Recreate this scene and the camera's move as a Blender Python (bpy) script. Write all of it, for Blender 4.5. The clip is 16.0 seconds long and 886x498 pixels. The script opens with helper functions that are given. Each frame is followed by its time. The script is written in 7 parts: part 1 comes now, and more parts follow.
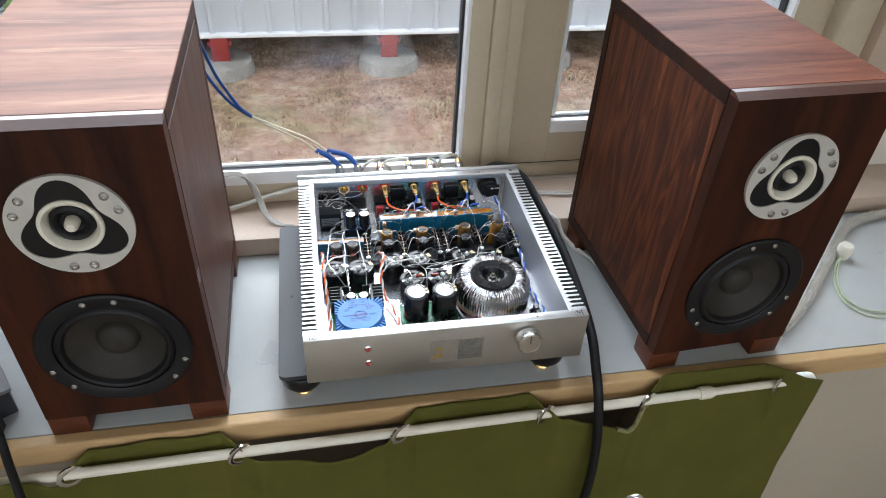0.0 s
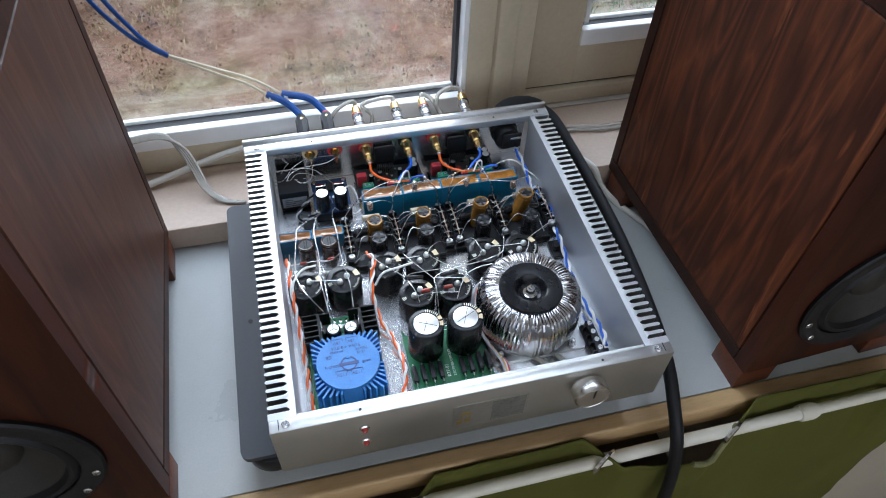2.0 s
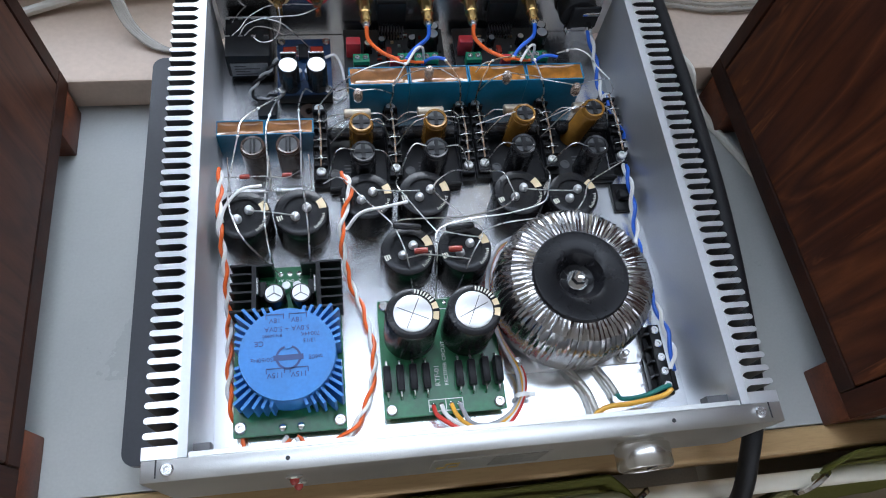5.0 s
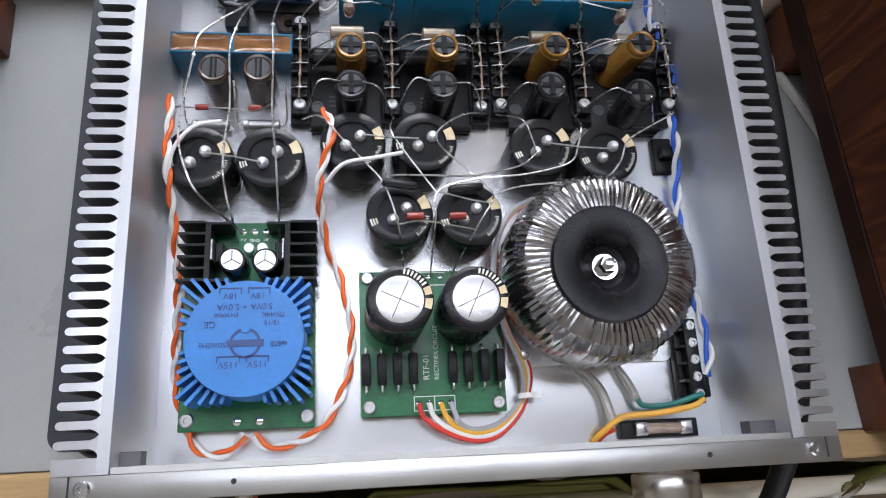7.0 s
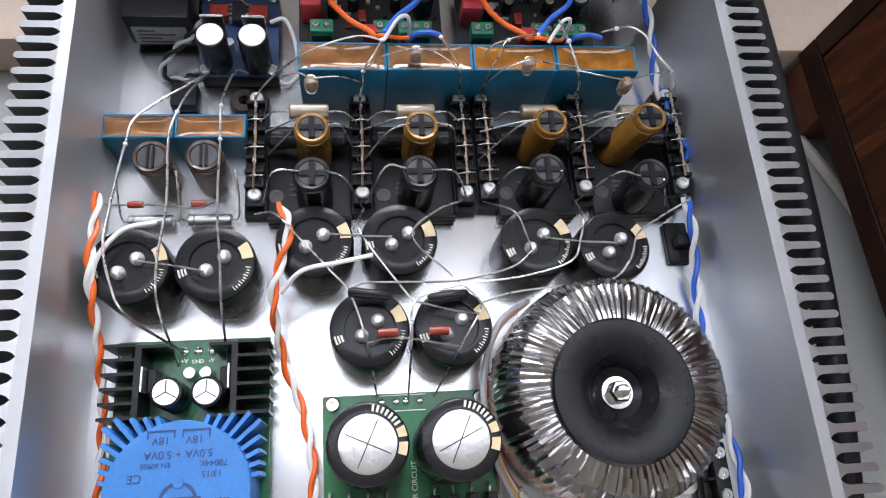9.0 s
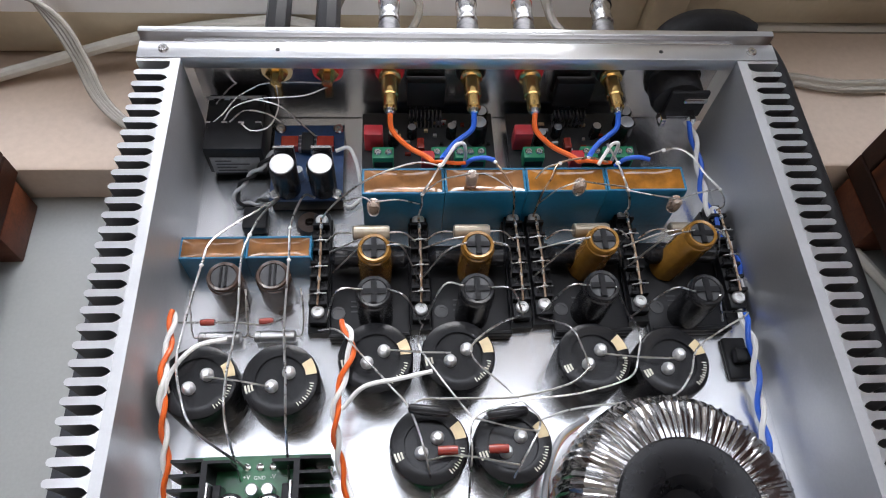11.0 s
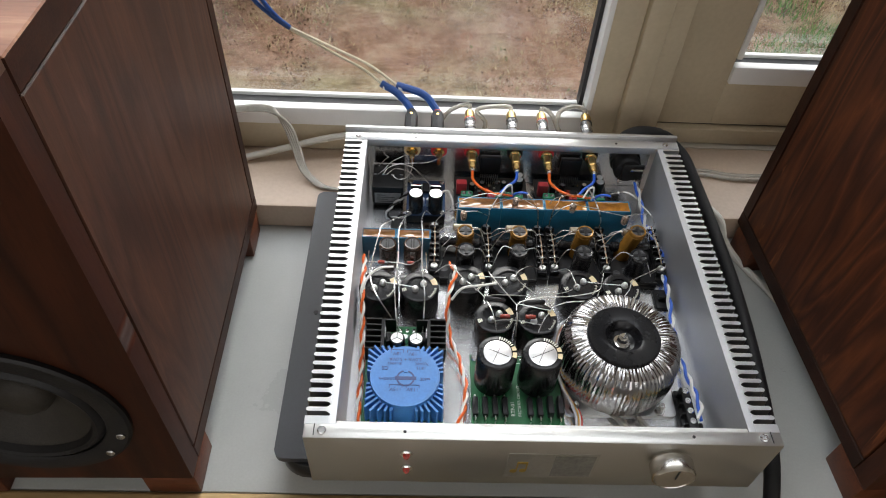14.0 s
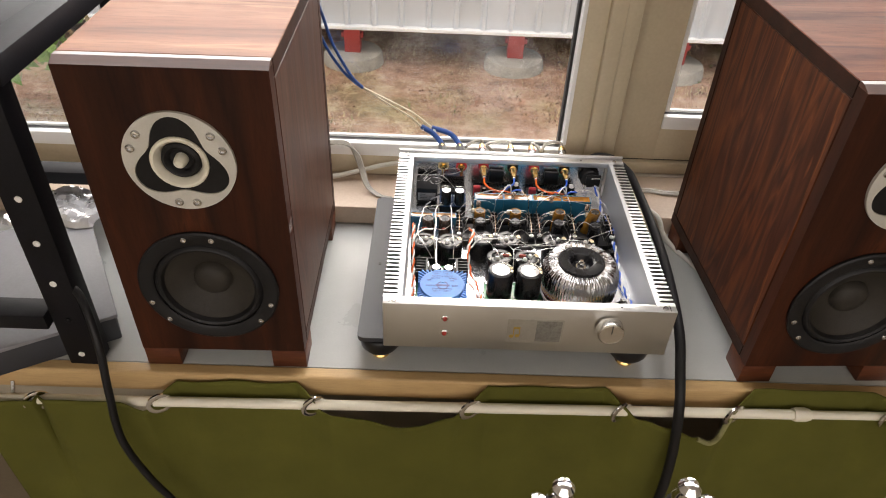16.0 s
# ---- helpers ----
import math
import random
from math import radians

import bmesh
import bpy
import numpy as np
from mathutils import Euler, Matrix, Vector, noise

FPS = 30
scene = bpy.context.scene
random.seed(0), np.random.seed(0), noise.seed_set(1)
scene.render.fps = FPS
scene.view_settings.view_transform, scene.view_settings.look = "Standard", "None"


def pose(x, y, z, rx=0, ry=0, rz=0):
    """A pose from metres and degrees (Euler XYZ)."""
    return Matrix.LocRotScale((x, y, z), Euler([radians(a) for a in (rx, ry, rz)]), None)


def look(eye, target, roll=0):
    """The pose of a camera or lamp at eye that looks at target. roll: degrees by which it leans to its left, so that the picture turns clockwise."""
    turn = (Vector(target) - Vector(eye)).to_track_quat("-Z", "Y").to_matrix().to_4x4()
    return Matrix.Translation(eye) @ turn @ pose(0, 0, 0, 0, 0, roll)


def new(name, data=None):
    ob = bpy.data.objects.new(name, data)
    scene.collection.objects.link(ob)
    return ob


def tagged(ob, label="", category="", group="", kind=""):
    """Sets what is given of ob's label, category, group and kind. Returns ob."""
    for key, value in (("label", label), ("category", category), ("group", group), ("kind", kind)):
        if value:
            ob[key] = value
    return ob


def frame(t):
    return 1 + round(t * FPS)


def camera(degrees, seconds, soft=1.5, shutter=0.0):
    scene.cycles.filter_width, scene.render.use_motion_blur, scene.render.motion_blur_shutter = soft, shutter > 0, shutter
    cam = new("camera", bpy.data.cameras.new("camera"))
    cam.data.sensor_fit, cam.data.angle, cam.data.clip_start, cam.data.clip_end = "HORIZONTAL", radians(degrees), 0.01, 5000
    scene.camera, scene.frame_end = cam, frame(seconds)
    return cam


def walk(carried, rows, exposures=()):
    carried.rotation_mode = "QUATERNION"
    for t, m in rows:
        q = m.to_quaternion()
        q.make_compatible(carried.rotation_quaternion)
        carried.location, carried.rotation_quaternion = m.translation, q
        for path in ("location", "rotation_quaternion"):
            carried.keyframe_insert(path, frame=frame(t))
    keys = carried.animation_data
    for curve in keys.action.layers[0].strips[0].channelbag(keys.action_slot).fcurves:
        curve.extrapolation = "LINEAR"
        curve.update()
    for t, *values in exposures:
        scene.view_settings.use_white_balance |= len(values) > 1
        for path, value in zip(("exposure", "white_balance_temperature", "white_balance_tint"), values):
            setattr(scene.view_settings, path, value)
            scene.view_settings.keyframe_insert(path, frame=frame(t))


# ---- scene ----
cam = camera(65.4, 16.0, 1.05)
PATH = [
    (0, (-0.129, -0.523, 1.355), (0.207, 1.01, 0.115), 3.5),
    (0.5, (-0.115, -0.422, 1.339), (0.21, 1.031, 0.004), 2.6),
    (1, (-0.105, -0.352, 1.311), (0.227, 1.022, -0.104), 2.5),
    (1.5, (-0.099, -0.306, 1.293), (0.233, 0.993, -0.191), 2.7),
    (2, (-0.104, -0.238, 1.287), (0.249, 1.008, -0.238), 2.8),
    (2.5, (-0.098, -0.19, 1.268), (0.268, 0.993, -0.303), 3.3),
    (3, (-0.098, -0.159, 1.244), (0.27, 0.961, -0.372), 4.7),
    (3.5, (-0.09, -0.124, 1.225), (0.277, 0.908, -0.449), 6.8),
    (4, (-0.081, -0.094, 1.201), (0.278, 0.859, -0.52), 10.8),
    (4.5, (-0.069, -0.066, 1.18), (0.259, 0.817, -0.585), 12.8),
    (5, (-0.059, -0.049, 1.161), (0.214, 0.784, -0.637), 13.1),
    (7.3, (-0.044, 0.019, 1.101), (0.215, 0.56, -0.806), 23.7),
    (7.5, (-0.042, 0.023, 1.099), (0.215, 0.558, -0.81), 23.5),
    (8, (-0.039, 0.037, 1.088), (0.221, 0.572, -0.822), 23.3),
    (8.5, (-0.039, 0.049, 1.077), (0.237, 0.613, -0.822), 22.9),
    (9, (-0.03, 0.06, 1.065), (0.232, 0.719, -0.805), 19.0),
    (9.5, (-0.03, 0.068, 1.057), (0.159, 0.821, -0.786), 11.7),
    (10, (-0.03, 0.068, 1.055), (0.11, 0.934, -0.742), 6.9),
    (10.2, (-0.031, 0.068, 1.056), (0.115, 0.952, -0.732), 7.1),
    (12.5, (-0.041, -0.022, 1.146), (0.032, 1.108, -0.503), 3.4),
    (13, (-0.038, -0.072, 1.178), (0.005, 1.117, -0.43), 2.2),
    (13.5, (-0.05, -0.127, 1.214), (-0.022, 1.128, -0.343), 2.4),
    (14, (-0.086, -0.209, 1.238), (-0.019, 1.13, -0.246), 3.7),
    (14.5, (-0.119, -0.311, 1.28), (-0.07, 1.121, -0.115), 3.0),
    (15, (-0.133, -0.395, 1.298), (-0.044, 1.094, -0.035), 3.9),
    (15.5, (-0.123, -0.459, 1.313), (-0.033, 1.067, 0.023), 3.5),
    (16, (-0.106, -0.543, 1.327), (-0.079, 1.024, 0.085), 2.6),
]
# seconds, stops, kelvin, tint of the clip's own brightening and colour drift
EXPOSURES = [(0.0, 1.36, 6000, 12), (2.0, 1.00, 5600, 12), (3.5, 0.87, 5550, 12), (5.0, 0.86, 5700, 13), (7.5, 0.84, 6250, 19), (9.0, 1.02, 6300, 18), (12.5, 0.90, 6500, 16), (14.3, 0.80, 6800, 13), (16.0, 1.32, 7300, 18)]
walk(cam, [(t, look(eye, target, roll)) for t, eye, target, roll in PATH], EXPOSURES)

# ---- light ----
world = bpy.data.worlds.new("overcast_world")
scene.world = world
world.use_nodes = True
wn = world.node_tree
sky = wn.nodes.new("ShaderNodeTexSky")
sky.sky_type = 'NISHITA'
sky.sun_disc = False
sky.sun_elevation = radians(48)
sky.sun_rotation = radians(10)
sky.air_density, sky.dust_density, sky.ozone_density = 1.0, 4.0, 1.0
soft_sky = wn.nodes.new("ShaderNodeHueSaturation")
soft_sky.inputs["Saturation"].default_value = 0.25
soft_sky.inputs["Value"].default_value = 1.6
wn.links.new(sky.outputs[0], soft_sky.inputs["Color"])
wn.links.new(soft_sky.outputs[0], wn.nodes["Background"].inputs["Color"])
wn.nodes["Background"].inputs["Strength"].default_value = 0.15

sun = new("sun", bpy.data.lights.new("sun", 'SUN'))
sun.data.energy, sun.data.angle, sun.data.color = 0.9, radians(25), (1.0, 0.97, 0.92)
sun.matrix_world = look((-4.0, -0.8, 8.0), (0, 0, 0.7))

# sky light coming in through the upper part of the window
win_light = new("window_sky_light", bpy.data.lights.new("window_sky_light", 'AREA'))
win_light.data.shape, win_light.data.size, win_light.data.size_y = 'RECTANGLE', 2.6, 1.15
win_light.data.spread = radians(140)
win_light.data.energy, win_light.data.color = 22.5, (0.87, 0.94, 1.0)
win_light.matrix_world = look((-0.1, 0.60, 1.86), (-0.1, -0.5, 1.10))

# unseen fill lamp for the fronts in an opening added to the far wall
far_light = new("far_fill_light", bpy.data.lights.new("far_fill_light", 'AREA'))
far_light.data.shape, far_light.data.size, far_light.data.size_y = 'RECTANGLE', 3.6, 1.2
far_light.data.energy, far_light.data.color = 4.6, (1.0, 0.87, 0.68)
far_light.matrix_world = look((0.0, -2.58, 1.65), (0.0, 0.0, 0.95))



# ---- materials ----
def nodes_of(name):
    m = bpy.data.materials.new(name)
    m.use_nodes = True
    nt = m.node_tree
    return m, nt, nt.nodes["Principled BSDF"]


def node(nt, kind, **values):
    n = nt.nodes.new(kind)
    for k, v in values.items():
        n.inputs[k.replace("_", " ")].default_value = v
    return n


def ramp(nt, source, stops):
    r = nt.nodes.new("ShaderNodeValToRGB")
    el = r.color_ramp.elements
    while len(el) < len(stops):
        el.new(0.5)
    for e, (p, c) in zip(el, stops):
        e.position, e.color = p, (*c, 1)
    nt.links.new(source, r.inputs[0])
    return r


def pbr(name, col, rough=0.5, metal=0.0, var=0.12, scale=30.0, bump=0.05, fine=300.0, stretch=(1, 1, 1), coat=0.0, spec=0.5):
    """A surface with broad stains, fine grain, uneven gloss and slight relief."""
    m, nt, b = nodes_of(name)
    tc = nt.nodes.new("ShaderNodeTexCoord")
    mp = nt.nodes.new("ShaderNodeMapping")
    mp.inputs["Scale"].default_value = stretch
    nt.links.new(tc.outputs["Object"], mp.inputs[0])
    n1 = node(nt, "ShaderNodeTexNoise", Scale=scale, Detail=6.0, Roughness=0.6)
    n2 = node(nt, "ShaderNodeTexNoise", Scale=fine, Detail=3.0)
    nt.links.new(mp.outputs[0], n1.inputs["Vector"])
    nt.links.new(mp.outputs[0], n2.inputs["Vector"])
    lo = tuple(max(0, c * (1 - var)) for c in col)
    hi = tuple(min(1, c * (1 + var)) for c in col)
    r1 = ramp(nt, n1.outputs["Fac"], [(0.3, lo), (0.7, hi)])
    mx = nt.nodes.new("ShaderNodeMixRGB")
    mx.blend_type = 'OVERLAY'
    mx.inputs[0].default_value = min(0.6, var * 1.5)
    nt.links.new(r1.outputs[0], mx.inputs[1])
    nt.links.new(n2.outputs["Fac"], mx.inputs[2])
    nt.links.new(mx.outputs[0], b.inputs["Base Color"])
    rr = nt.nodes.new("ShaderNodeMapRange")
    rr.inputs["To Min"].default_value = max(0.02, rough - 0.08)
    rr.inputs["To Max"].default_value = min(1.0, rough + 0.08)
    nt.links.new(n1.outputs["Fac"], rr.inputs["Value"])
    nt.links.new(rr.outputs[0], b.inputs["Roughness"])
    b.inputs["Metallic"].default_value = metal
    b.inputs["Coat Weight"].default_value = coat
    b.inputs["Specular IOR Level"].default_value = spec
    if bump:
        bp = node(nt, "ShaderNodeBump", Strength=bump, Distance=0.001)
        nt.links.new(n2.outputs["Fac"], bp.inputs["Height"])
        nt.links.new(bp.outputs[0], b.inputs["Normal"])
    return m


def wood(name, dark, mid, light, along, scale=1.0, rough=0.38, seed=0.0, figure=0.6, coat=0.04, veins=0.3, rings_n=11.0, pore=0.45, gloss=0.32, streak=0.0):
    """Oiled timber: long grain along one axis, with figure, pores and streaks."""
    m, nt, b = nodes_of(name)
    tc = nt.nodes.new("ShaderNodeTexCoord")
    mp = nt.nodes.new("ShaderNodeMapping")
    st = [9.0, 9.0, 9.0]
    st["xyz".index(along)] = 1.0
    mp.inputs["Scale"].default_value = [s * scale for s in st]
    mp.inputs["Location"].default_value = (seed, seed * 1.7, seed * 0.6)
    nt.links.new(tc.outputs["Object"], mp.inputs[0])
    warp = node(nt, "ShaderNodeTexNoise", Scale=1.6, Detail=3.0, Roughness=0.5)
    nt.links.new(mp.outputs[0], warp.inputs["Vector"])
    add = nt.nodes.new("ShaderNodeMixRGB")
    add.blend_type = 'ADD'
    add.inputs[0].default_value = figure
    nt.links.new(mp.outputs[0], add.inputs[1])
    nt.links.new(warp.outputs["Color"], add.inputs[2])
    n1 = node(nt, "ShaderNodeTexNoise", Scale=4.0, Detail=8.0, Roughness=0.62)
    nt.links.new(add.outputs[0], n1.inputs["Vector"])
    n1b = node(nt, "ShaderNodeTexNoise", Scale=1.1, Detail=2.5, Roughness=0.45)
    nt.links.new(add.outputs[0], n1b.inputs["Vector"])
    pores = node(nt, "ShaderNodeTexNoise", Scale=45.0, Detail=4.0, Roughness=0.7)
    nt.links.new(mp.outputs[0], pores.inputs["Vector"])
    rings = nt.nodes.new("ShaderNodeMath")
    rings.operation = 'MULTIPLY'
    rings.inputs[1].default_value = rings_n
    nt.links.new(n1b.outputs["Fac"], rings.inputs[0])
    fold = nt.nodes.new("ShaderNodeMath")
    fold.operation = 'PINGPONG'
    fold.inputs[1].default_value = 1.0
    nt.links.new(rings.outputs[0], fold.inputs[0])
    base = ramp(nt, n1.outputs["Fac"], [(0.30, dark), (0.47, mid), (0.56, tuple((a + c) / 2 for a, c in zip(mid, dark))), (0.72, light)])
    vein = ramp(nt, fold.outputs[0], [(0.05, dark), (0.35, mid), (0.8, tuple((a + c) / 2 for a, c in zip(mid, light))), (1.0, light)])
    r = nt.nodes.new("ShaderNodeMixRGB")
    r.inputs[0].default_value = veins
    nt.links.new(base.outputs[0], r.inputs[1])
    nt.links.new(vein.outputs[0], r.inputs[2])
    if streak:
        # thin pale sapwood lines and dark mineral lines running with the figure
        lines = node(nt, "ShaderNodeTexNoise", Scale=2.6, Detail=5.0, Roughness=0.7)
        nt.links.new(add.outputs[0], lines.inputs["Vector"])
        hi = ramp(nt, lines.outputs["Fac"], [(0.60, (0, 0, 0)), (0.67, (streak,) * 3), (0.70, (0, 0, 0))])
        pale = nt.nodes.new("ShaderNodeMixRGB")
        nt.links.new(hi.outputs[0], pale.inputs[0])
        nt.links.new(r.outputs[0], pale.inputs[1])
        pale.inputs[2].default_value = (light[0] * 1.7, light[1] * 1.9, light[2] * 1.9, 1)
        low = ramp(nt, lines.outputs["Fac"], [(0.33, (streak * 0.8,) * 3), (0.40, (0, 0, 0))])
        dark_line = nt.nodes.new("ShaderNodeMixRGB")
        nt.links.new(low.outputs[0], dark_line.inputs[0])
        nt.links.new(pale.outputs[0], dark_line.inputs[1])
        dark_line.inputs[2].default_value = (dark[0] * 0.5, dark[1] * 0.5, dark[2] * 0.5, 1)
        r = dark_line
    mx = nt.nodes.new("ShaderNodeMixRGB")
    mx.blend_type = 'MULTIPLY'
    mx.inputs[0].default_value = pore
    pr = ramp(nt, pores.outputs["Fac"], [(0.36, (0.45, 0.4, 0.38)), (0.52, (1, 1, 1))])
    nt.links.new(r.outputs[0], mx.inputs[1])
    nt.links.new(pr.outputs[0], mx.inputs[2])
    nt.links.new(mx.outputs[0], b.inputs["Base Color"])
    rr = nt.nodes.new("ShaderNodeMapRange")
    rr.inputs["To Min"].default_value = rough - 0.07
    rr.inputs["To Max"].default_value = rough + 0.12
    nt.links.new(n1.outputs["Fac"], rr.inputs["Value"])
    nt.links.new(rr.outputs[0], b.inputs["Roughness"])
    b.inputs["Coat Weight"].default_value = coat
    b.inputs["Coat Roughness"].default_value = 0.3
    b.inputs["Specular IOR Level"].default_value = gloss
    bp = node(nt, "ShaderNodeBump", Strength=0.12, Distance=0.0006)
    nt.links.new(pores.outputs["Fac"], bp.inputs["Height"])
    nt.links.new(bp.outputs[0], b.inputs["Normal"])
    return m


M_SIDE = wood("walnut_side", (0.024, 0.0062, 0.003), (0.056, 0.0148, 0.0056), (0.145, 0.042, 0.012), "z", 1.15, 0.50, 3.0, 2.1, 0.0, 0.55, 34.0, 0.25, 0.2, 0.6)
M_SIDE_L = wood("walnut_side_plain", (0.024, 0.0085, 0.005), (0.052, 0.019, 0.010), (0.088, 0.033, 0.0165), "z", 1.1, 0.46, 7.0, 1.2, 0.0, 0.55, 30.0, 0.45, 0.3, 0.3)
# front board: dark reddish walnut, darkened further for the shade it stands in
M_BAFFLE = wood("walnut_baffle_shaded", (0.010, 0.0026, 0.0012), (0.032, 0.0076, 0.0026), (0.068, 0.0165, 0.005), "z", 0.8, 0.48, 1.0, 0.7, 0.0, 0.45, 14.0, 0.4, 0.2, 0.35)
M_CHAMFER = wood("walnut_chamfer", (0.020, 0.007, 0.004), (0.050, 0.016, 0.008), (0.085, 0.028, 0.012), "x", 0.8, 0.34, 4.0, 0.5, 0.25, 0.4, 11.0, 0.4, 0.5)
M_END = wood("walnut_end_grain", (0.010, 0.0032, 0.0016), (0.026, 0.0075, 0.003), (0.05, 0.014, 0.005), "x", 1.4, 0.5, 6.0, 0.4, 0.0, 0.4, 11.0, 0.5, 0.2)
# top panels: window glare mixed into the walnut, so paler than the sides
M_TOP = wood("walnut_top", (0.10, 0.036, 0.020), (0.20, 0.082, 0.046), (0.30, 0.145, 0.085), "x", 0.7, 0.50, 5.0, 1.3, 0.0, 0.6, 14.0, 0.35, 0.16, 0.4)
M_TOP_R = wood("walnut_top_less_glare", (0.050, 0.015, 0.008), (0.115, 0.034, 0.017), (0.19, 0.066, 0.034), "x", 0.8, 0.60, 8.0, 1.0, 0.0, 0.55, 14.0, 0.4, 0.12, 0.3)
M_FOOT = wood("walnut_foot", (0.045, 0.012, 0.005), (0.105, 0.028, 0.010), (0.15, 0.045, 0.017), "x", 1.2, 0.42, 9.0, 0.3)
M_TRIM = wood("beech_trim", (0.44, 0.29, 0.135), (0.53, 0.355, 0.17), (0.60, 0.42, 0.21), "x", 1.6, 0.42, 2.0, 0.15, 0.05, 0.25, 11.0, 0.15)
M_SILL = pbr("pale_sill_paint", (0.47, 0.365, 0.28), 0.40, 0, 0.07, 9, 0.08, 250)
M_COUNTER = pbr("counter_laminate", (0.43, 0.445, 0.43), 0.30, 0, 0.05, 14, 0.03, 500)
M_CAB = pbr("cabinet_beige", (0.44, 0.39, 0.30), 0.5, 0, 0.05, 8, 0.03)
M_FRAME = pbr("window_frame_cream", (0.52, 0.445, 0.315), 0.42, 0, 0.06, 12, 0.05, 200)
M_FRAME_W = pbr("window_bead_white", (0.78, 0.79, 0.78), 0.35, 0, 0.04, 20, 0.02)
M_SEAL = pbr("window_seal_black", (0.02, 0.02, 0.022), 0.55, 0, 0.2, 60, 0.1)
M_WALL = pbr("room_wall", (0.62, 0.58, 0.50), 0.8, 0, 0.05, 4, 0.1, 150)
M_CEIL = pbr("room_ceiling", (0.78, 0.77, 0.73), 0.85, 0, 0.04, 4, 0.1, 150)
M_FLOOR = pbr("room_floor", (0.26, 0.21, 0.15), 0.5, 0, 0.15, 6, 0.05)
M_ALU = pbr("brushed_aluminium", (0.78, 0.79, 0.80), 0.30, 1.0, 0.05, 25, 0.05, 900, (1, 1, 1))
M_ALU_IN = pbr("satin_aluminium_sheet", (0.82, 0.83, 0.85), 0.24, 1.0, 0.05, 12, 0.0, 700)
M_PANEL = pbr("anodised_front", (0.64, 0.64, 0.62), 0.35, 1.0, 0.04, 20, 0.06, 1200)
M_STEEL = pbr("screw_steel", (0.62, 0.62, 0.62), 0.25, 1.0, 0.1, 200, 0.05)
M_CHROME = pbr("chrome", (0.80, 0.80, 0.80), 0.10, 1.0, 0.04, 60, 0.0)
M_NICKEL = pbr("tinned_wire", (0.66, 0.65, 0.63), 0.28, 1.0, 0.1, 200, 0.0)
M_BRASS = pbr("brass_gold", (0.78, 0.53, 0.20), 0.22, 1.0, 0.12, 150, 0.02)
M_BLACK = pbr("black_plastic", (0.008, 0.008, 0.009), 0.34, 0, 0.2, 60, 0.06, spec=0.3)
M_BLACK_M = pbr("black_matt_board", (0.030, 0.033, 0.040), 0.48, 0, 0.12, 25, 0.05, 600)
M_RUBBER = pbr("black_rubber", (0.008, 0.008, 0.009), 0.5, 0, 0.2, 80, 0.15, 700, spec=0.3)
M_CONE = pbr("speaker_cone", (0.028, 0.024, 0.019), 0.6, 0, 0.4, 22, 0.2, 900, spec=0.3)
M_CAPTOP = pbr("capacitor_sleeve", (0.009, 0.009, 0.010), 0.26, 0, 0.2, 50, 0.03, 500, spec=0.4)
M_CREAM = pbr("faceplate_silver", (0.56, 0.55, 0.50), 0.42, 0.25, 0.06, 40, 0.06, 700)
M_DOME = pbr("dome_cream", (0.70, 0.67, 0.56), 0.32, 0, 0.06, 60, 0.02)
M_CURTAIN = pbr("olive_canvas", (0.094, 0.092, 0.016), 0.85, 0, 0.16, 7, 0.5, 900, spec=0.2)
M_ROD = pbr("ivory_rod", (0.74, 0.70, 0.58), 0.30, 0, 0.05, 20, 0.02)
M_WHITE = pbr("white_plastic", (0.78, 0.78, 0.75), 0.35, 0, 0.04, 40, 0.02)
M_CLEAR = pbr("clear_pvc_wire", (0.66, 0.63, 0.56), 0.22, 0.0, 0.12, 90, 0.05, coat=0.5)
M_GREYC = pbr("grey_cable", (0.56, 0.54, 0.48), 0.42, 0, 0.06, 60, 0.03)
M_BLUEC = pbr("blue_heatshrink", (0.012, 0.060, 0.23), 0.35, 0, 0.15, 90, 0.05)
for clear in (M_CLEAR,):
    clear.node_tree.nodes["Principled BSDF"].inputs["Transmission Weight"].default_value = 0.65


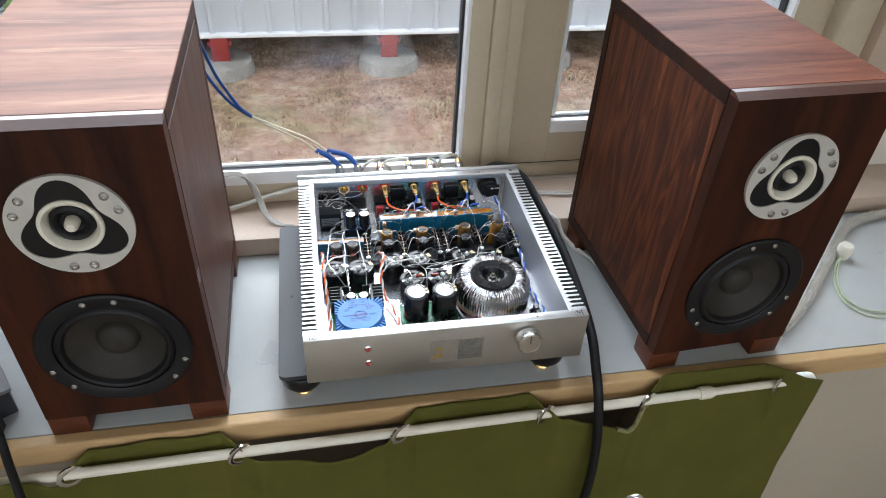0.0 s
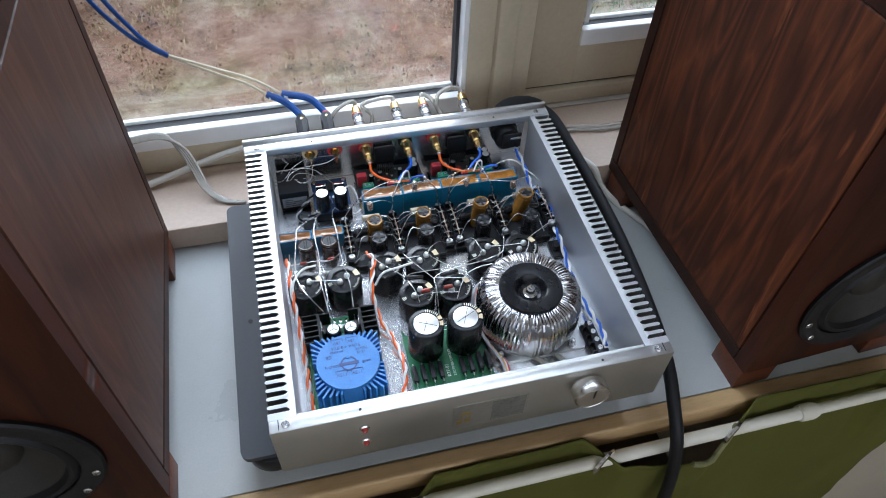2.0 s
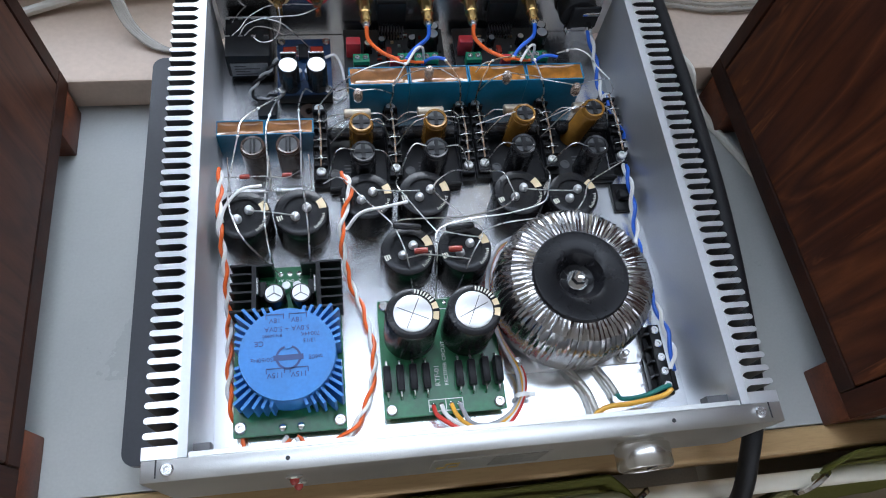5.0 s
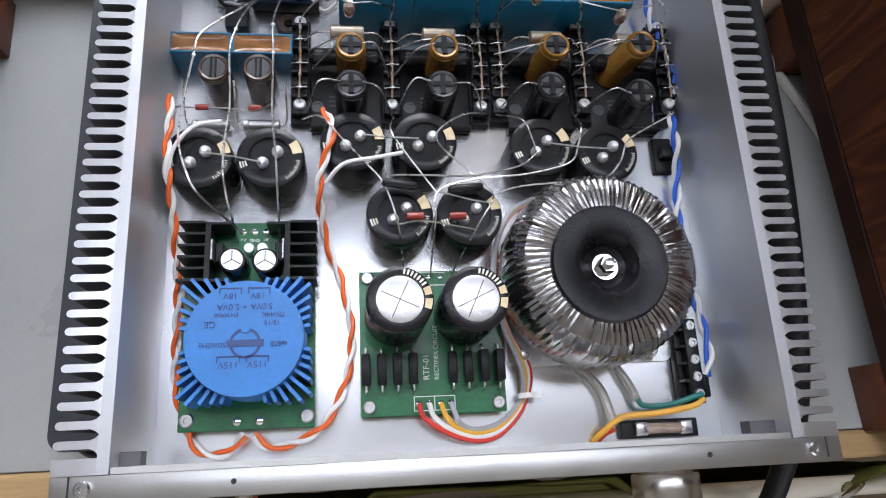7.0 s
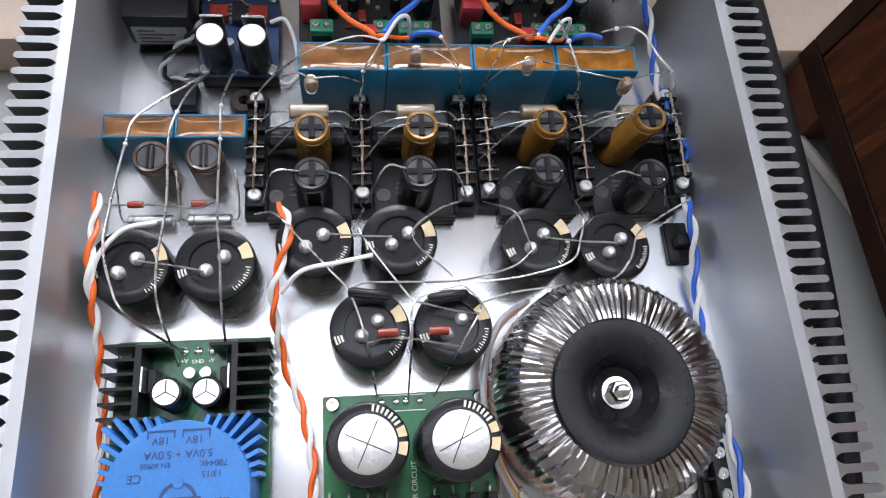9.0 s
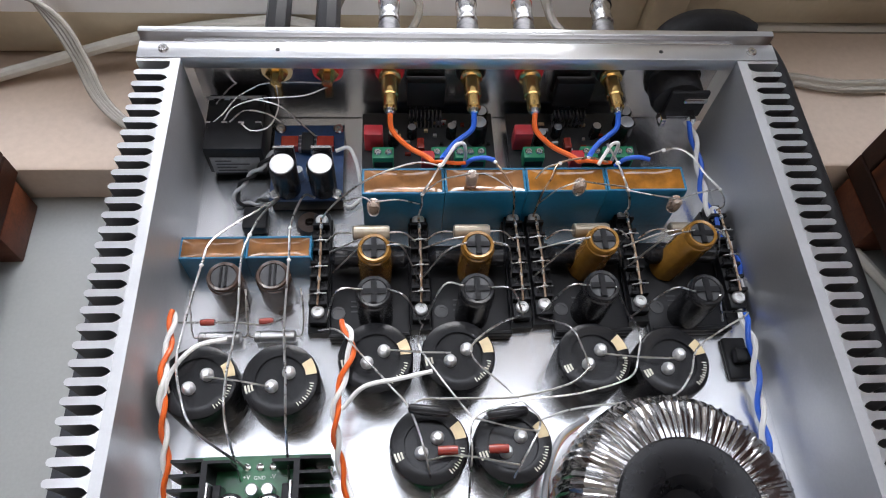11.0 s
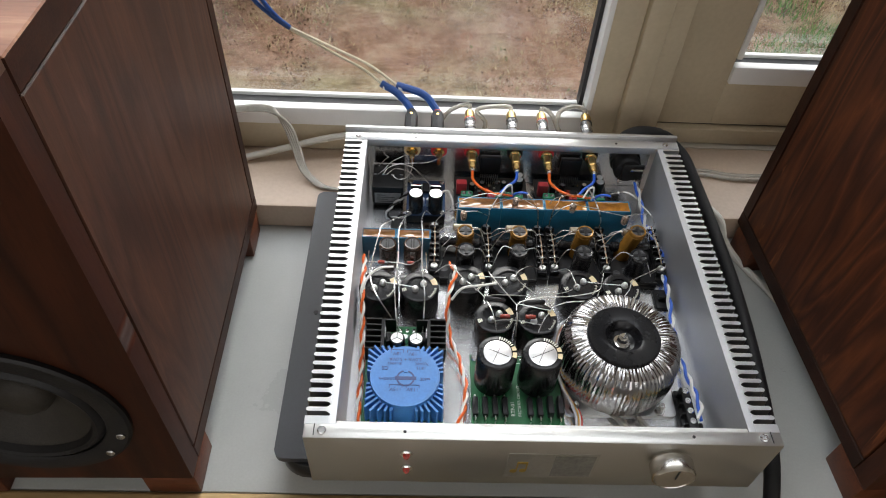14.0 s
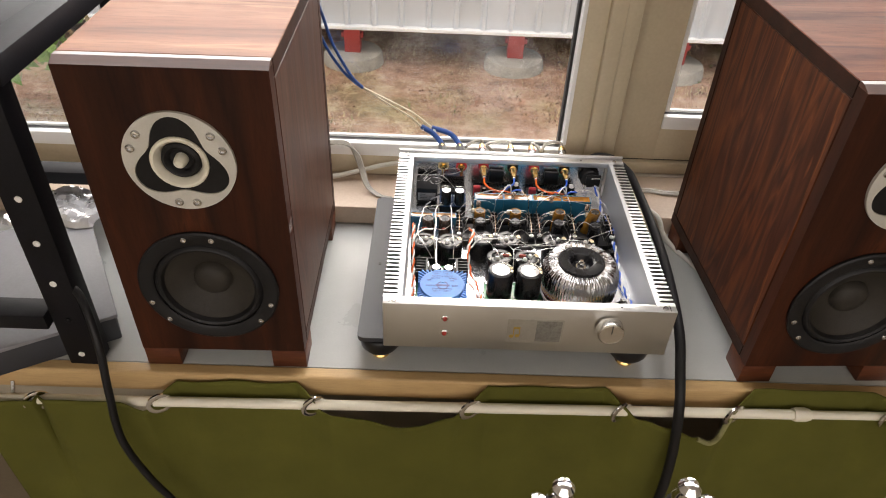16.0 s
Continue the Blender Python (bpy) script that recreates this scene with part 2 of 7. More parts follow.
def glass_pane():
    m, nt, b = nodes_of("window_glass")
    nt.nodes.remove(b)
    mix = nt.nodes.new("ShaderNodeMixShader")
    tr = nt.nodes.new("ShaderNodeBsdfTransparent")
    tr.inputs[0].default_value = (0.95, 0.97, 0.96, 1)
    gl = nt.nodes.new("ShaderNodeBsdfGlossy")
    gl.inputs["Roughness"].default_value = 0.02
    fr = nt.nodes.new("ShaderNodeFresnel")
    fr.inputs[0].default_value = 1.45
    nt.links.new(fr.outputs[0], mix.inputs[0])
    nt.links.new(tr.outputs[0], mix.inputs[1])
    nt.links.new(gl.outputs[0], mix.inputs[2])
    # thin film of dust and wiped smears
    tc = nt.nodes.new("ShaderNodeTexCoord")
    haze = node(nt, "ShaderNodeTexNoise", Scale=5.0, Detail=5.0, Roughness=0.62, Distortion=1.4)
    spots = node(nt, "ShaderNodeTexNoise", Scale=160.0, Detail=2.0)
    nt.links.new(tc.outputs["Object"], haze.inputs["Vector"])
    nt.links.new(tc.outputs["Object"], spots.inputs["Vector"])
    hz = ramp(nt, haze.outputs["Fac"], [(0.42, (0.0,) * 3), (0.72, (0.022,) * 3)])
    sp = ramp(nt, spots.outputs["Fac"], [(0.70, (0, 0, 0)), (0.76, (0.05,) * 3)])
    both = nt.nodes.new("ShaderNodeMath")
    both.operation = 'ADD'
    nt.links.new(hz.outputs[0], both.inputs[0])
    nt.links.new(sp.outputs[0], both.inputs[1])
    dust = nt.nodes.new("ShaderNodeBsdfTranslucent")
    dust.inputs[0].default_value = (0.80, 0.82, 0.85, 1)
    out = nt.nodes.new("ShaderNodeMixShader")
    nt.links.new(both.outputs[0], out.inputs[0])
    nt.links.new(mix.outputs[0], out.inputs[1])
    nt.links.new(dust.outputs[0], out.inputs[2])
    nt.links.new(out.outputs[0], nt.nodes["Material Output"].inputs[0])
    return m


def ground_mat():
    m, nt, b = nodes_of("rough_grass_ground")
    tc = nt.nodes.new("ShaderNodeTexCoord")
    big = node(nt, "ShaderNodeTexNoise", Scale=0.9, Detail=5.0, Roughness=0.6)
    mid = node(nt, "ShaderNodeTexNoise", Scale=6.0, Detail=8.0, Roughness=0.72)
    fine = node(nt, "ShaderNodeTexNoise", Scale=30.0, Detail=7.0, Roughness=0.85)
    for n in (big, mid, fine):
        nt.links.new(tc.outputs["Object"], n.inputs["Vector"])
    a = ramp(nt, mid.outputs["Fac"], [(0.30, (0.11, 0.066, 0.044)), (0.42, (0.30, 0.165, 0.105)), (0.55, (0.42, 0.255, 0.175)), (0.70, (0.55, 0.43, 0.31))])
    g = ramp(nt, mid.outputs["Fac"], [(0.3, (0.13, 0.105, 0.05)), (0.48, (0.31, 0.24, 0.125)), (0.66, (0.50, 0.42, 0.26))])
    mx = nt.nodes.new("ShaderNodeMixRGB")
    k = ramp(nt, big.outputs["Fac"], [(0.48, (0, 0, 0)), (0.62, (1, 1, 1))])
    nt.links.new(k.outputs[0], mx.inputs[0])
    nt.links.new(a.outputs[0], mx.inputs[1])
    nt.links.new(g.outputs[0], mx.inputs[2])
    ov = nt.nodes.new("ShaderNodeMixRGB")
    ov.blend_type = 'OVERLAY'
    ov.inputs[0].default_value = 0.85
    nt.links.new(mx.outputs[0], ov.inputs[1])
    nt.links.new(fine.outputs["Fac"], ov.inputs[2])
    nt.links.new(ov.outputs[0], b.inputs["Base Color"])
    b.inputs["Roughness"].default_value = 0.95
    bp = node(nt, "ShaderNodeBump", Strength=0.8, Distance=0.03)
    nt.links.new(fine.outputs["Fac"], bp.inputs["Height"])
    nt.links.new(bp.outputs[0], b.inputs["Normal"])
    return m


M_GLASS = glass_pane()
M_GROUND = ground_mat()
M_FLASH = pbr("white_flashing", (0.80, 0.81, 0.82), 0.5, 0, 0.06, 3, 0.05, 80)
M_TIN = pbr("white_corrugated_steel", (0.54, 0.575, 0.62), 0.5, 0, 0.06, 3, 0.05, 80)
M_REDP = pbr("red_painted_steel", (0.30, 0.028, 0.024), 0.5, 0, 0.15, 12, 0.08, 80)
M_CONC = pbr("weathered_concrete", (0.27, 0.255, 0.225), 0.9, 0, 0.2, 9, 0.5, 60)
M_LEAF = pbr("green_leaf", (0.10, 0.20, 0.035), 0.6, 0, 0.3, 10, 0.1, 60)
M_WEED = pbr("olive_weed", (0.17, 0.19, 0.07), 0.7, 0, 0.3, 10, 0.1, 60)
M_STRAW = pbr("pale_straw", (0.46, 0.36, 0.21), 0.85, 0, 0.35, 10, 0.1, 60)
M_TWIG = pbr("dry_stalk", (0.30, 0.22, 0.11), 0.85, 0, 0.3, 10, 0.1, 60)


# ---- builders ----
def bm_new():
    return bmesh.new()


def cube(bm, x0, x1, y0, y1, z0, z1, bevel=0.0, seg=2):
    r = bmesh.ops.create_cube(bm, size=1.0, matrix=Matrix.Translation(((x0 + x1) / 2, (y0 + y1) / 2, (z0 + z1) / 2)) @ Matrix.Diagonal((x1 - x0, y1 - y0, z1 - z0, 1)))
    if bevel:
        vs = set(r["verts"])
        es = [e for e in bm.edges if e.verts[0] in vs and e.verts[1] in vs]
        bmesh.ops.bevel(bm, geom=es, offset=bevel, segments=seg, profile=0.5, affect='EDGES')
    return bm


def box(x0, x1, y0, y1, z0, z1, bevel=0.0, seg=2):
    return cube(bm_new(), x0, x1, y0, y1, z0, z1, bevel, seg)


def spin(bm, profile, centre=(0, 0, 0), axis="z", n=24):
    """Turned shape: profile of (radius, height) points, closed onto the axis where the radius is 0."""
    rings = []
    for r, h in profile:
        if r < 1e-6:
            pts = [(0, 0, h)]
        else:
            pts = [(r * math.cos(2 * math.pi * i / n), r * math.sin(2 * math.pi * i / n), h) for i in range(n)]
        ring = []
        for x, y, z in pts:
            if axis == "y":
                x, y, z = x, -z, y
            elif axis == "x":
                x, y, z = z, x, y
            ring.append(bm.verts.new((x + centre[0], y + centre[1], z + centre[2])))
        rings.append(ring)
    for a, b in zip(rings, rings[1:]):
        for i in range(n):
            j = (i + 1) % n
            if len(a) == 1 and len(b) == 1:
                break
            if len(a) == 1:
                bm.faces.new((a[0], b[i], b[j]))
            elif len(b) == 1:
                bm.faces.new((a[i], a[j], b[0]))
            else:
                bm.faces.new((a[i], a[j], b[j], b[i]))
    return bm


def turned(profile, centre, axis="z", n=24):
    return spin(bm_new(), profile, centre, axis, n)


def smooth_path(pts, step=6):
    """Catmull-Rom through the given places."""
    p = [Vector(v) for v in pts]
    if len(p) < 3:
        return p
    q = [p[0] * 2 - p[1]] + p + [p[-1] * 2 - p[-2]]
    out = []
    for i in range(1, len(q) - 2):
        a, b, c, d = q[i - 1:i + 3]
        for k in range(step):
            t = k / step
            out.append(0.5 * ((2 * b) + (c - a) * t + (2 * a - 5 * b + 4 * c - d) * t * t + (3 * b - a - 3 * c + d) * t ** 3))
    out.append(p[-1])
    return out


def tube(bm, pts, r, n=8, step=6, taper=None, raw=False):
    path = [Vector(v) for v in pts] if raw else smooth_path(pts, step)
    rings = []
    ref = Vector((0.13, 0.21, 1)).normalized()
    for i, p in enumerate(path):
        d = (path[min(i + 1, len(path) - 1)] - path[max(i - 1, 0)])
        d = d.normalized() if d.length > 1e-9 else Vector((0, 0, 1))
        u = ref - d * ref.dot(d)
        if u.length < 1e-3:
            u = Vector((1, 0, 0)) - d * d.x
        u.normalize()
        ref = u
        v = d.cross(u)
        rr = r if taper is None else r * (1 + (taper - 1) * i / (len(path) - 1))
        rings.append([bm.verts.new(p + (u * math.cos(2 * math.pi * k / n) + v * math.sin(2 * math.pi * k / n)) * rr) for k in range(n)])
    for a, b in zip(rings, rings[1:]):
        for k in range(n):
            j = (k + 1) % n
            bm.faces.new((a[k], a[j], b[j], b[k]))
    bm.faces.new(rings[0][::-1])
    bm.faces.new(rings[-1])
    return bm


def pipe(pts, r, n=8, step=6):
    return tube(bm_new(), pts, r, n, step)


def slab(outline, z0, z1, bm=None):
    """An upright prism over an outline of (x, y) places."""
    bm = bm or bm_new()
    lo = [bm.verts.new((x, y, z0)) for x, y in outline]
    hi = [bm.verts.new((x, y, z1)) for x, y in outline]
    n = len(outline)
    bm.faces.new(lo[::-1])
    bm.faces.new(hi)
    for i in range(n):
        j = (i + 1) % n
        bm.faces.new((lo[i], lo[j], hi[j], hi[i]))
    return bm


def place_of(ob):
    v = Vector(ob.location)
    while ob.parent:
        ob = ob.parent
        v += Vector(ob.location)
    return v


def thing(name, loc, label, category, group="", kind=""):
    ob = new(name)
    ob.empty_display_size = 0.02
    ob.location = loc
    return tagged(ob, label, category, group, kind)


def part(name, bm, material, parent=None, label="", smooth=35):
    """Links a bmesh, built at its place in the world, as one mesh object under a thing or a part."""
    me = bpy.data.meshes.new(name)
    if smooth and len(bm.faces) < 60000:
        bmesh.ops.recalc_face_normals(bm, faces=bm.faces)
        for f in bm.faces:
            f.smooth = True
        lim = radians(smooth)
        for e in bm.edges:
            if len(e.link_faces) == 2 and e.calc_face_angle(0) > lim:
                e.smooth = False
    off = place_of(parent) if parent else Vector()
    # parts turn about their own middle
    xs = [v.co for v in bm.verts]
    mid = Vector(((min(c.x for c in xs) + max(c.x for c in xs)) / 2, (min(c.y for c in xs) + max(c.y for c in xs)) / 2, min(c.z for c in xs)))
    for v in bm.verts:
        v.co -= mid
    bm.to_mesh(me)
    bm.free()
    me.materials.append(material)
    ob = new(name, me)
    ob.location = mid - off
    if parent:
        ob.parent = parent
    if label:
        ob["label"] = label
    return ob


def solo(name, bm, material, label, category, group="", kind="", smooth=35):
    return tagged(part(name, bm, material, None, "", smooth), label, category, group, kind)


def again(ob, parent, dx=0, dy=0, dz=0):
    """Another piece on the same mesh, shifted."""
    o = new(ob.name.split(".")[0], ob.data)
    o.location = Vector(ob.location) + Vector((dx, dy, dz))
    o.rotation_euler = ob.rotation_euler
    o.parent = parent
    return o


def text_mesh(words, size, material, parent, loc, rot=(0, 0, 0), name="lettering", depth=0.0002):
    cu = bpy.data.curves.new(name, 'FONT')
    cu.body, cu.size, cu.extrude = words, size, depth
    cu.align_x, cu.align_y = 'CENTER', 'CENTER'
    tmp = bpy.data.objects.new(name, cu)
    scene.collection.objects.link(tmp)
    bpy.context.view_layer.update()
    me = bpy.data.meshes.new_from_object(tmp.evaluated_get(bpy.context.evaluated_depsgraph_get()))
    bpy.data.objects.remove(tmp)
    me.materials.clear()
    me.materials.append(material)
    ob = new(name, me)
    ob.location = Vector(loc) - (place_of(parent) if parent else Vector())
    ob.rotation_euler = [radians(a) for a in rot]
    ob.parent = parent
    return ob


# ---- room and window wall ----
def structure(name, bm, material, label, category, smooth=35):
    return solo(name, bm, material, label, category, "", "structure", smooth)


structure("floor", box(-3.0, 3.0, -2.7, 0.42, -0.06, 0.0), M_FLOOR, "brown worn room floor below the counter", "floor")
structure("ceiling", box(-3.0, 3.0, -2.7, 0.50, 2.55, 2.62), M_CEIL, "plain white ceiling of the room", "ceiling")
for nm, x0, x1, z0, z1 in (("wall_south", -3.0, 3.0, 0.0, 0.98), ("wall_south_head", -3.0, 3.0, 2.32, 2.55), ("wall_south_pier", -3.0, -1.9, 0.98, 2.32), ("wall_south_pier_2", 1.9, 3.0, 0.98, 2.32)):
    structure(nm, box(x0, x1, -2.7, -2.6, z0, z1), M_WALL, "plain painted wall round the opening added for the fill lamp", "wall")
structure("wall_west", box(-3.1, -3.0, -2.7, 0.50, 0.0, 2.55), M_WALL, "plain painted side wall", "wall")
structure("wall_east", box(3.0, 3.1, -2.7, 0.50, 0.0, 2.55), M_WALL, "plain painted side wall", "wall")
structure("wall_under_window", box(-3.0, 3.0, 0.4205, 0.47, -1.2, 0.730), M_WALL, "wall below the windows", "wall")
structure("wall_over_window", box(-3.0, 3.0, 0.42, 0.50, 2.45, 2.55), M_WALL, "wall above the windows", "wall")

# cabinet run under the window with laminate top and wood nosing
structure("counter_top", box(-1.9, 1.9, 0.0130, 0.42, 0.672, 0.70, 0.0008), M_COUNTER, "pale grey laminate counter under the window", "counter")
structure("counter_trim", box(-1.9, 1.9, -0.004, 0.0125, 0.668, 0.7005, 0.003, 3), M_TRIM, "rounded beech wood edge of the counter", "trim", 12)
structure("cabinet_side", box(0.50, 1.9, 0.004, 0.40, 0.0, 0.6675), M_CAB, "beige cabinet front under the counter", "cabinet")
structure("cabinet_back", box(-1.9, 0.4995, 0.36, 0.40, 0.0, 0.6715), M_CAB, "shaded back of the open shelf behind the curtain", "cabinet")

# box sill in front of the windows
structure("window_sill", box(-1.9, 1.9, 0.302, 0.419, 0.7004, 0.7315, 0.003), M_SILL, "pale wooden window sill with worn edge", "sill")


def window(name, x0, x1, y, z0, z1, label, frame_w=0.03, sash=0.05, step=0.0):
    """Fixed light: cream frame, white glazing bead, black seal and a pane; x0..x1, z0..z1 is the clear glass."""
    w = thing(name, ((x0 + x1) / 2, y, z0), label, "window", "", "structure")
    f = part("window_frame", box(x0 - frame_w, x0, y - 0.006, y + 0.032, z0 - sash, z1 + sash, 0.0006), M_FRAME, w)
    part("window_frame", box(x1, x1 + frame_w, y - 0.006, y + 0.032, z0 - sash, z1 + sash, 0.0006), M_FRAME, w)
    part("window_frame", box(x0, x1, y - 0.006, y + 0.032, z0 - sash, z0 - 0.030, 0.0006), M_FRAME, w)
    part("window_frame", box(x0, x1, y - 0.006, y + 0.032, z1 + 0.014, z1 + sash, 0.002), M_FRAME, w)
    part("glazing_bead", box(x0, x1, y - 0.010, y + 0.002, z0 - 0.030, z0 - 0.008, 0.002), M_FRAME_W, w, "white glazing bead")
    part("glazing_bead", box(x0, x0 + 0.006, y - 0.008, y + 0.02, z0, z1, 0.001), M_FRAME_W, w, "white glazing bead")
    part("glazing_bead", box(x1 - 0.006, x1, y - 0.008, y + 0.02, z0, z1, 0.001), M_FRAME_W, w, "white glazing bead")
    part("seal", box(x0, x1, y + 0.0022, y + 0.0178, z0 - 0.024, z0 - 0.013), M_SEAL, w, "dark rubber seal")
    part("seal", box(x1 - 0.010, x1 - 0.006, y + 0.010, y + 0.0238, z0 - 0.008, z1), M_SEAL, w, "black rubber seal")
    part("seal", box(x0 + 0.006, x0 + 0.010, y + 0.010, y + 0.0238, z0 - 0.008, z1), M_SEAL, w, "black rubber seal")
    part("spacer", box(x0, x1, y + 0.018, y + 0.0238, z0 - 0.024, z0 - 0.009, 0.001), M_FRAME_W, w, "white spacer bar")
    g = part("pane", box(x0 + 0.006, x1 - 0.006, y + 0.024, y + 0.028, z0 - 0.028, z1 + 0.014), M_GLASS, w, "slightly smeared glass")
    g.visible_shadow = False
    return w


window("window_1", -0.78, 0.092, 0.400, 0.798, 2.38, "wide fixed window with cream frame and white bead", 0.03, 0.0655)
window("window_2", 0.246, 0.62, 0.440, 0.841, 2.38, "narrow window in a deep cream frame", 0.078, 0.086)
window("window_3", -1.75, -0.86, 0.400, 0.798, 2.38, "window beside the black rack in cream frame", 0.04, 0.066)
# mullion posts and casings
structure("mullion", box(0.1225, 0.146, 0.386, 0.47, 0.7318, 2.45, 0.003), M_FRAME, "cream painted window post", "window post")
structure("mullion_face", box(0.1463, 0.1675, 0.392, 0.47, 0.7318, 2.45, 0.002), M_FRAME, "cream painted window post", "window post")
structure("mullion_left", box(-0.8195, -0.8105, 0.386, 0.47, 0.7318, 2.45, 0.003), M_FRAME, "cream painted window post", "window post")
structure("trim_under_window_2", box(0.168, 0.70, 0.426, 0.465, 0.7318, 0.7525, 0.002), M_FRAME, "cream rail below the narrow window", "trim")
structure("trim_seal", box(0.168, 0.70, 0.436, 0.465, 0.7527, 0.7548), M_SEAL, "black seal below the narrow window", "trim")
structure("casing_right", box(0.6825, 0.735, 0.395, 0.50, 0.7318, 2.45, 0.003), M_FRAME, "cream window casing", "window post")
structure("casing_strip", box(0.7353, 0.80, 0.376, 0.50, 0.7318, 2.45, 0.003), M_SILL, "tan wooden casing strip", "window post")
structure("wall_north", box(0.8003, 3.0, 0.40, 0.50, 0.7318, 2.45), M_WALL, "pale wall beside the window", "wall")
structure("wall_north_left", box(-3.0, -1.795, 0.40, 0.50, 0.7318, 2.45), M_WALL, "pale wall beside the window", "wall")
structure("casing_head", box(-1.79, 0.80, 0.433, 0.50, 2.442, 2.4495), M_FRAME, "cream head of the window frame", "window post")

# ---- outdoors ----
GZ = -1.05


def ground_z(x, y):
    return GZ + 0.05 * noise.noise(Vector((x * 0.9, y * 0.9, 0))) + 0.012 * noise.noise(Vector((x * 4, y * 4, 3)))


bm = bm_new()
n = 110
grid = []
for j in range(n + 1):
    row = []
    for i in range(n + 1):
        u, v = i / n * 2 - 1, j / n
        x = 60 * u * abs(u)
        y = 0.52 + 90 * v ** 2.4
        z = ground_z(x, y)
        row.append(bm.verts.new((x, y, z)))
    grid.append(row)
for j in range(n):
    for i in range(n):
        bm.faces.new((grid[j][i], grid[j][i + 1], grid[j + 1][i + 1], grid[j + 1][i]))
structure("ground", bm, M_GROUND, "reddish bare ground with dry grass outside the window", "ground", 80)

# tufts, stones and leaf litter
M_LITTER = pbr("brown_leaf_litter", (0.20, 0.115, 0.070), 0.9, 0, 0.5, 14, 0.1, 60)
rng = random.Random(5)
verts, faces = [], []


def blade(x, y, z, h, w, lean, az):
    dx, dy = math.cos(az), math.sin(az)
    k = len(verts)
    verts.extend([(x - dy * w, y + dx * w, z), (x + dy * w, y - dx * w, z), (x + dx * lean * 0.5 + dy * w * 0.7, y + dy * lean * 0.5 - dx * w * 0.7, z + h * 0.65), (x + dx * lean * 0.5 - dy * w * 0.7, y + dy * lean * 0.5 + dx * w * 0.7, z + h * 0.65), (x + dx * lean, y + dy * lean, z + h)])
    faces.extend([(k, k + 1, k + 2, k + 3), (k + 3, k + 2, k + 4)])


def scatter(name, material, count, region, hgt, wid, label, spread=0.07, per=9):
    verts.clear()
    faces.clear()
    for _ in range(count):
        cx, cy = rng.uniform(region[0], region[1]), rng.uniform(region[2], region[3])
        if noise.noise(Vector((cx * 1.3, cy * 1.3, 7))) < -0.05:
            continue
        for _ in range(per):
            x, y = cx + rng.gauss(0, spread), cy + rng.gauss(0, spread)
            h = hgt * rng.uniform(0.4, 1.3)
            blade(x, y, ground_z(x, y) - 0.006, h + 0.006, wid * rng.uniform(0.6, 1.4), h * rng.uniform(0.3, 1.4), rng.uniform(0, 6.28))
    me = bpy.data.meshes.new(name)
    me.from_pydata(verts, [], faces)
    me.materials.append(material)
    tagged(new(name, me), label, "grass", "", "stuff")


scatter("dry_grass", M_STRAW, 5200, (-3.0, 4.0, 1.3, 6.0), 0.022, 0.0034, "dry straw-coloured grass tufts outdoors")
scatter("leaf_litter", M_LITTER, 2600, (-3.0, 4.0, 1.3, 6.0), 0.012, 0.007, "brown fallen leaves and small stones on the ground", 0.10)
scatter("green_weeds", M_WEED, 150, (-3.5, 4.5, 1.6, 7.0), 0.028, 0.006, "small green weeds among dry grass", 0.08)
scatter("grass_patch", M_LEAF, 420, (1.5, 2.6, 2.6, 4.3), 0.05, 0.004, "patch of green grass outdoors", 0.06)

# shed on posts
shed = thing("shed", (0.5, 5.2, GZ), "white corrugated steel shed raised on red posts", "shed")
bm = bm_new()
prof = []
x = -7.0
while x < 8.0:
    prof += [(x, 4.96), (x + 0.165, 4.96), (x + 0.18, 4.925), (x + 0.205, 4.925)]
    x += 0.22
lo = [bm.verts.new((a, b, -0.742)) for a, b in prof]
hi = [bm.verts.new((a, b, 1.9)) for a, b in prof]
for i in range(len(prof) - 1):
    bm.faces.new((lo[i], lo[i + 1], hi[i + 1], hi[i]))
part("wall", bm, M_TIN, shed, "white corrugated steel cladding", 20)
part("sill_flashing", box(-7.0, 8.0, 4.905, 5.0, -0.772, -0.743, 0.004), M_FLASH, shed, "white bottom flashing")
part("floor_slab", box(-7.0, 8.0, 5.002, 8.0, -0.768, -0.60), M_CONC, shed)
part("roof", box(-7.2, 8.2, 4.7, 8.2, 1.9, 2.0, 0.01), M_TIN, shed)
for px in (-3.51, -2.17, -0.83, 0.51, 1.85, 3.19):
    bm = bm_new()
    cube(bm, px - 0.065, px + 0.065, 4.91, 5.03, -0.98, -0.7725, 0.006)
    part("post", bm, M_REDP, shed, "red painted steel post")
    for sx in (-1, 1):
        part("bolt", box(px + sx * 0.078 - 0.012, px + sx * 0.078 + 0.012, 4.93, 4.99, -0.845, -0.805, 0.003), M_REDP, shed)
    part("pad", turned([(0, GZ - 0.1), (0.26, GZ - 0.1), (0.242, -0.985), (0.230, -0.965), (0, -0.96)], (px, 4.96, 0), "z", 36), M_CONC, shed, "round concrete footing")


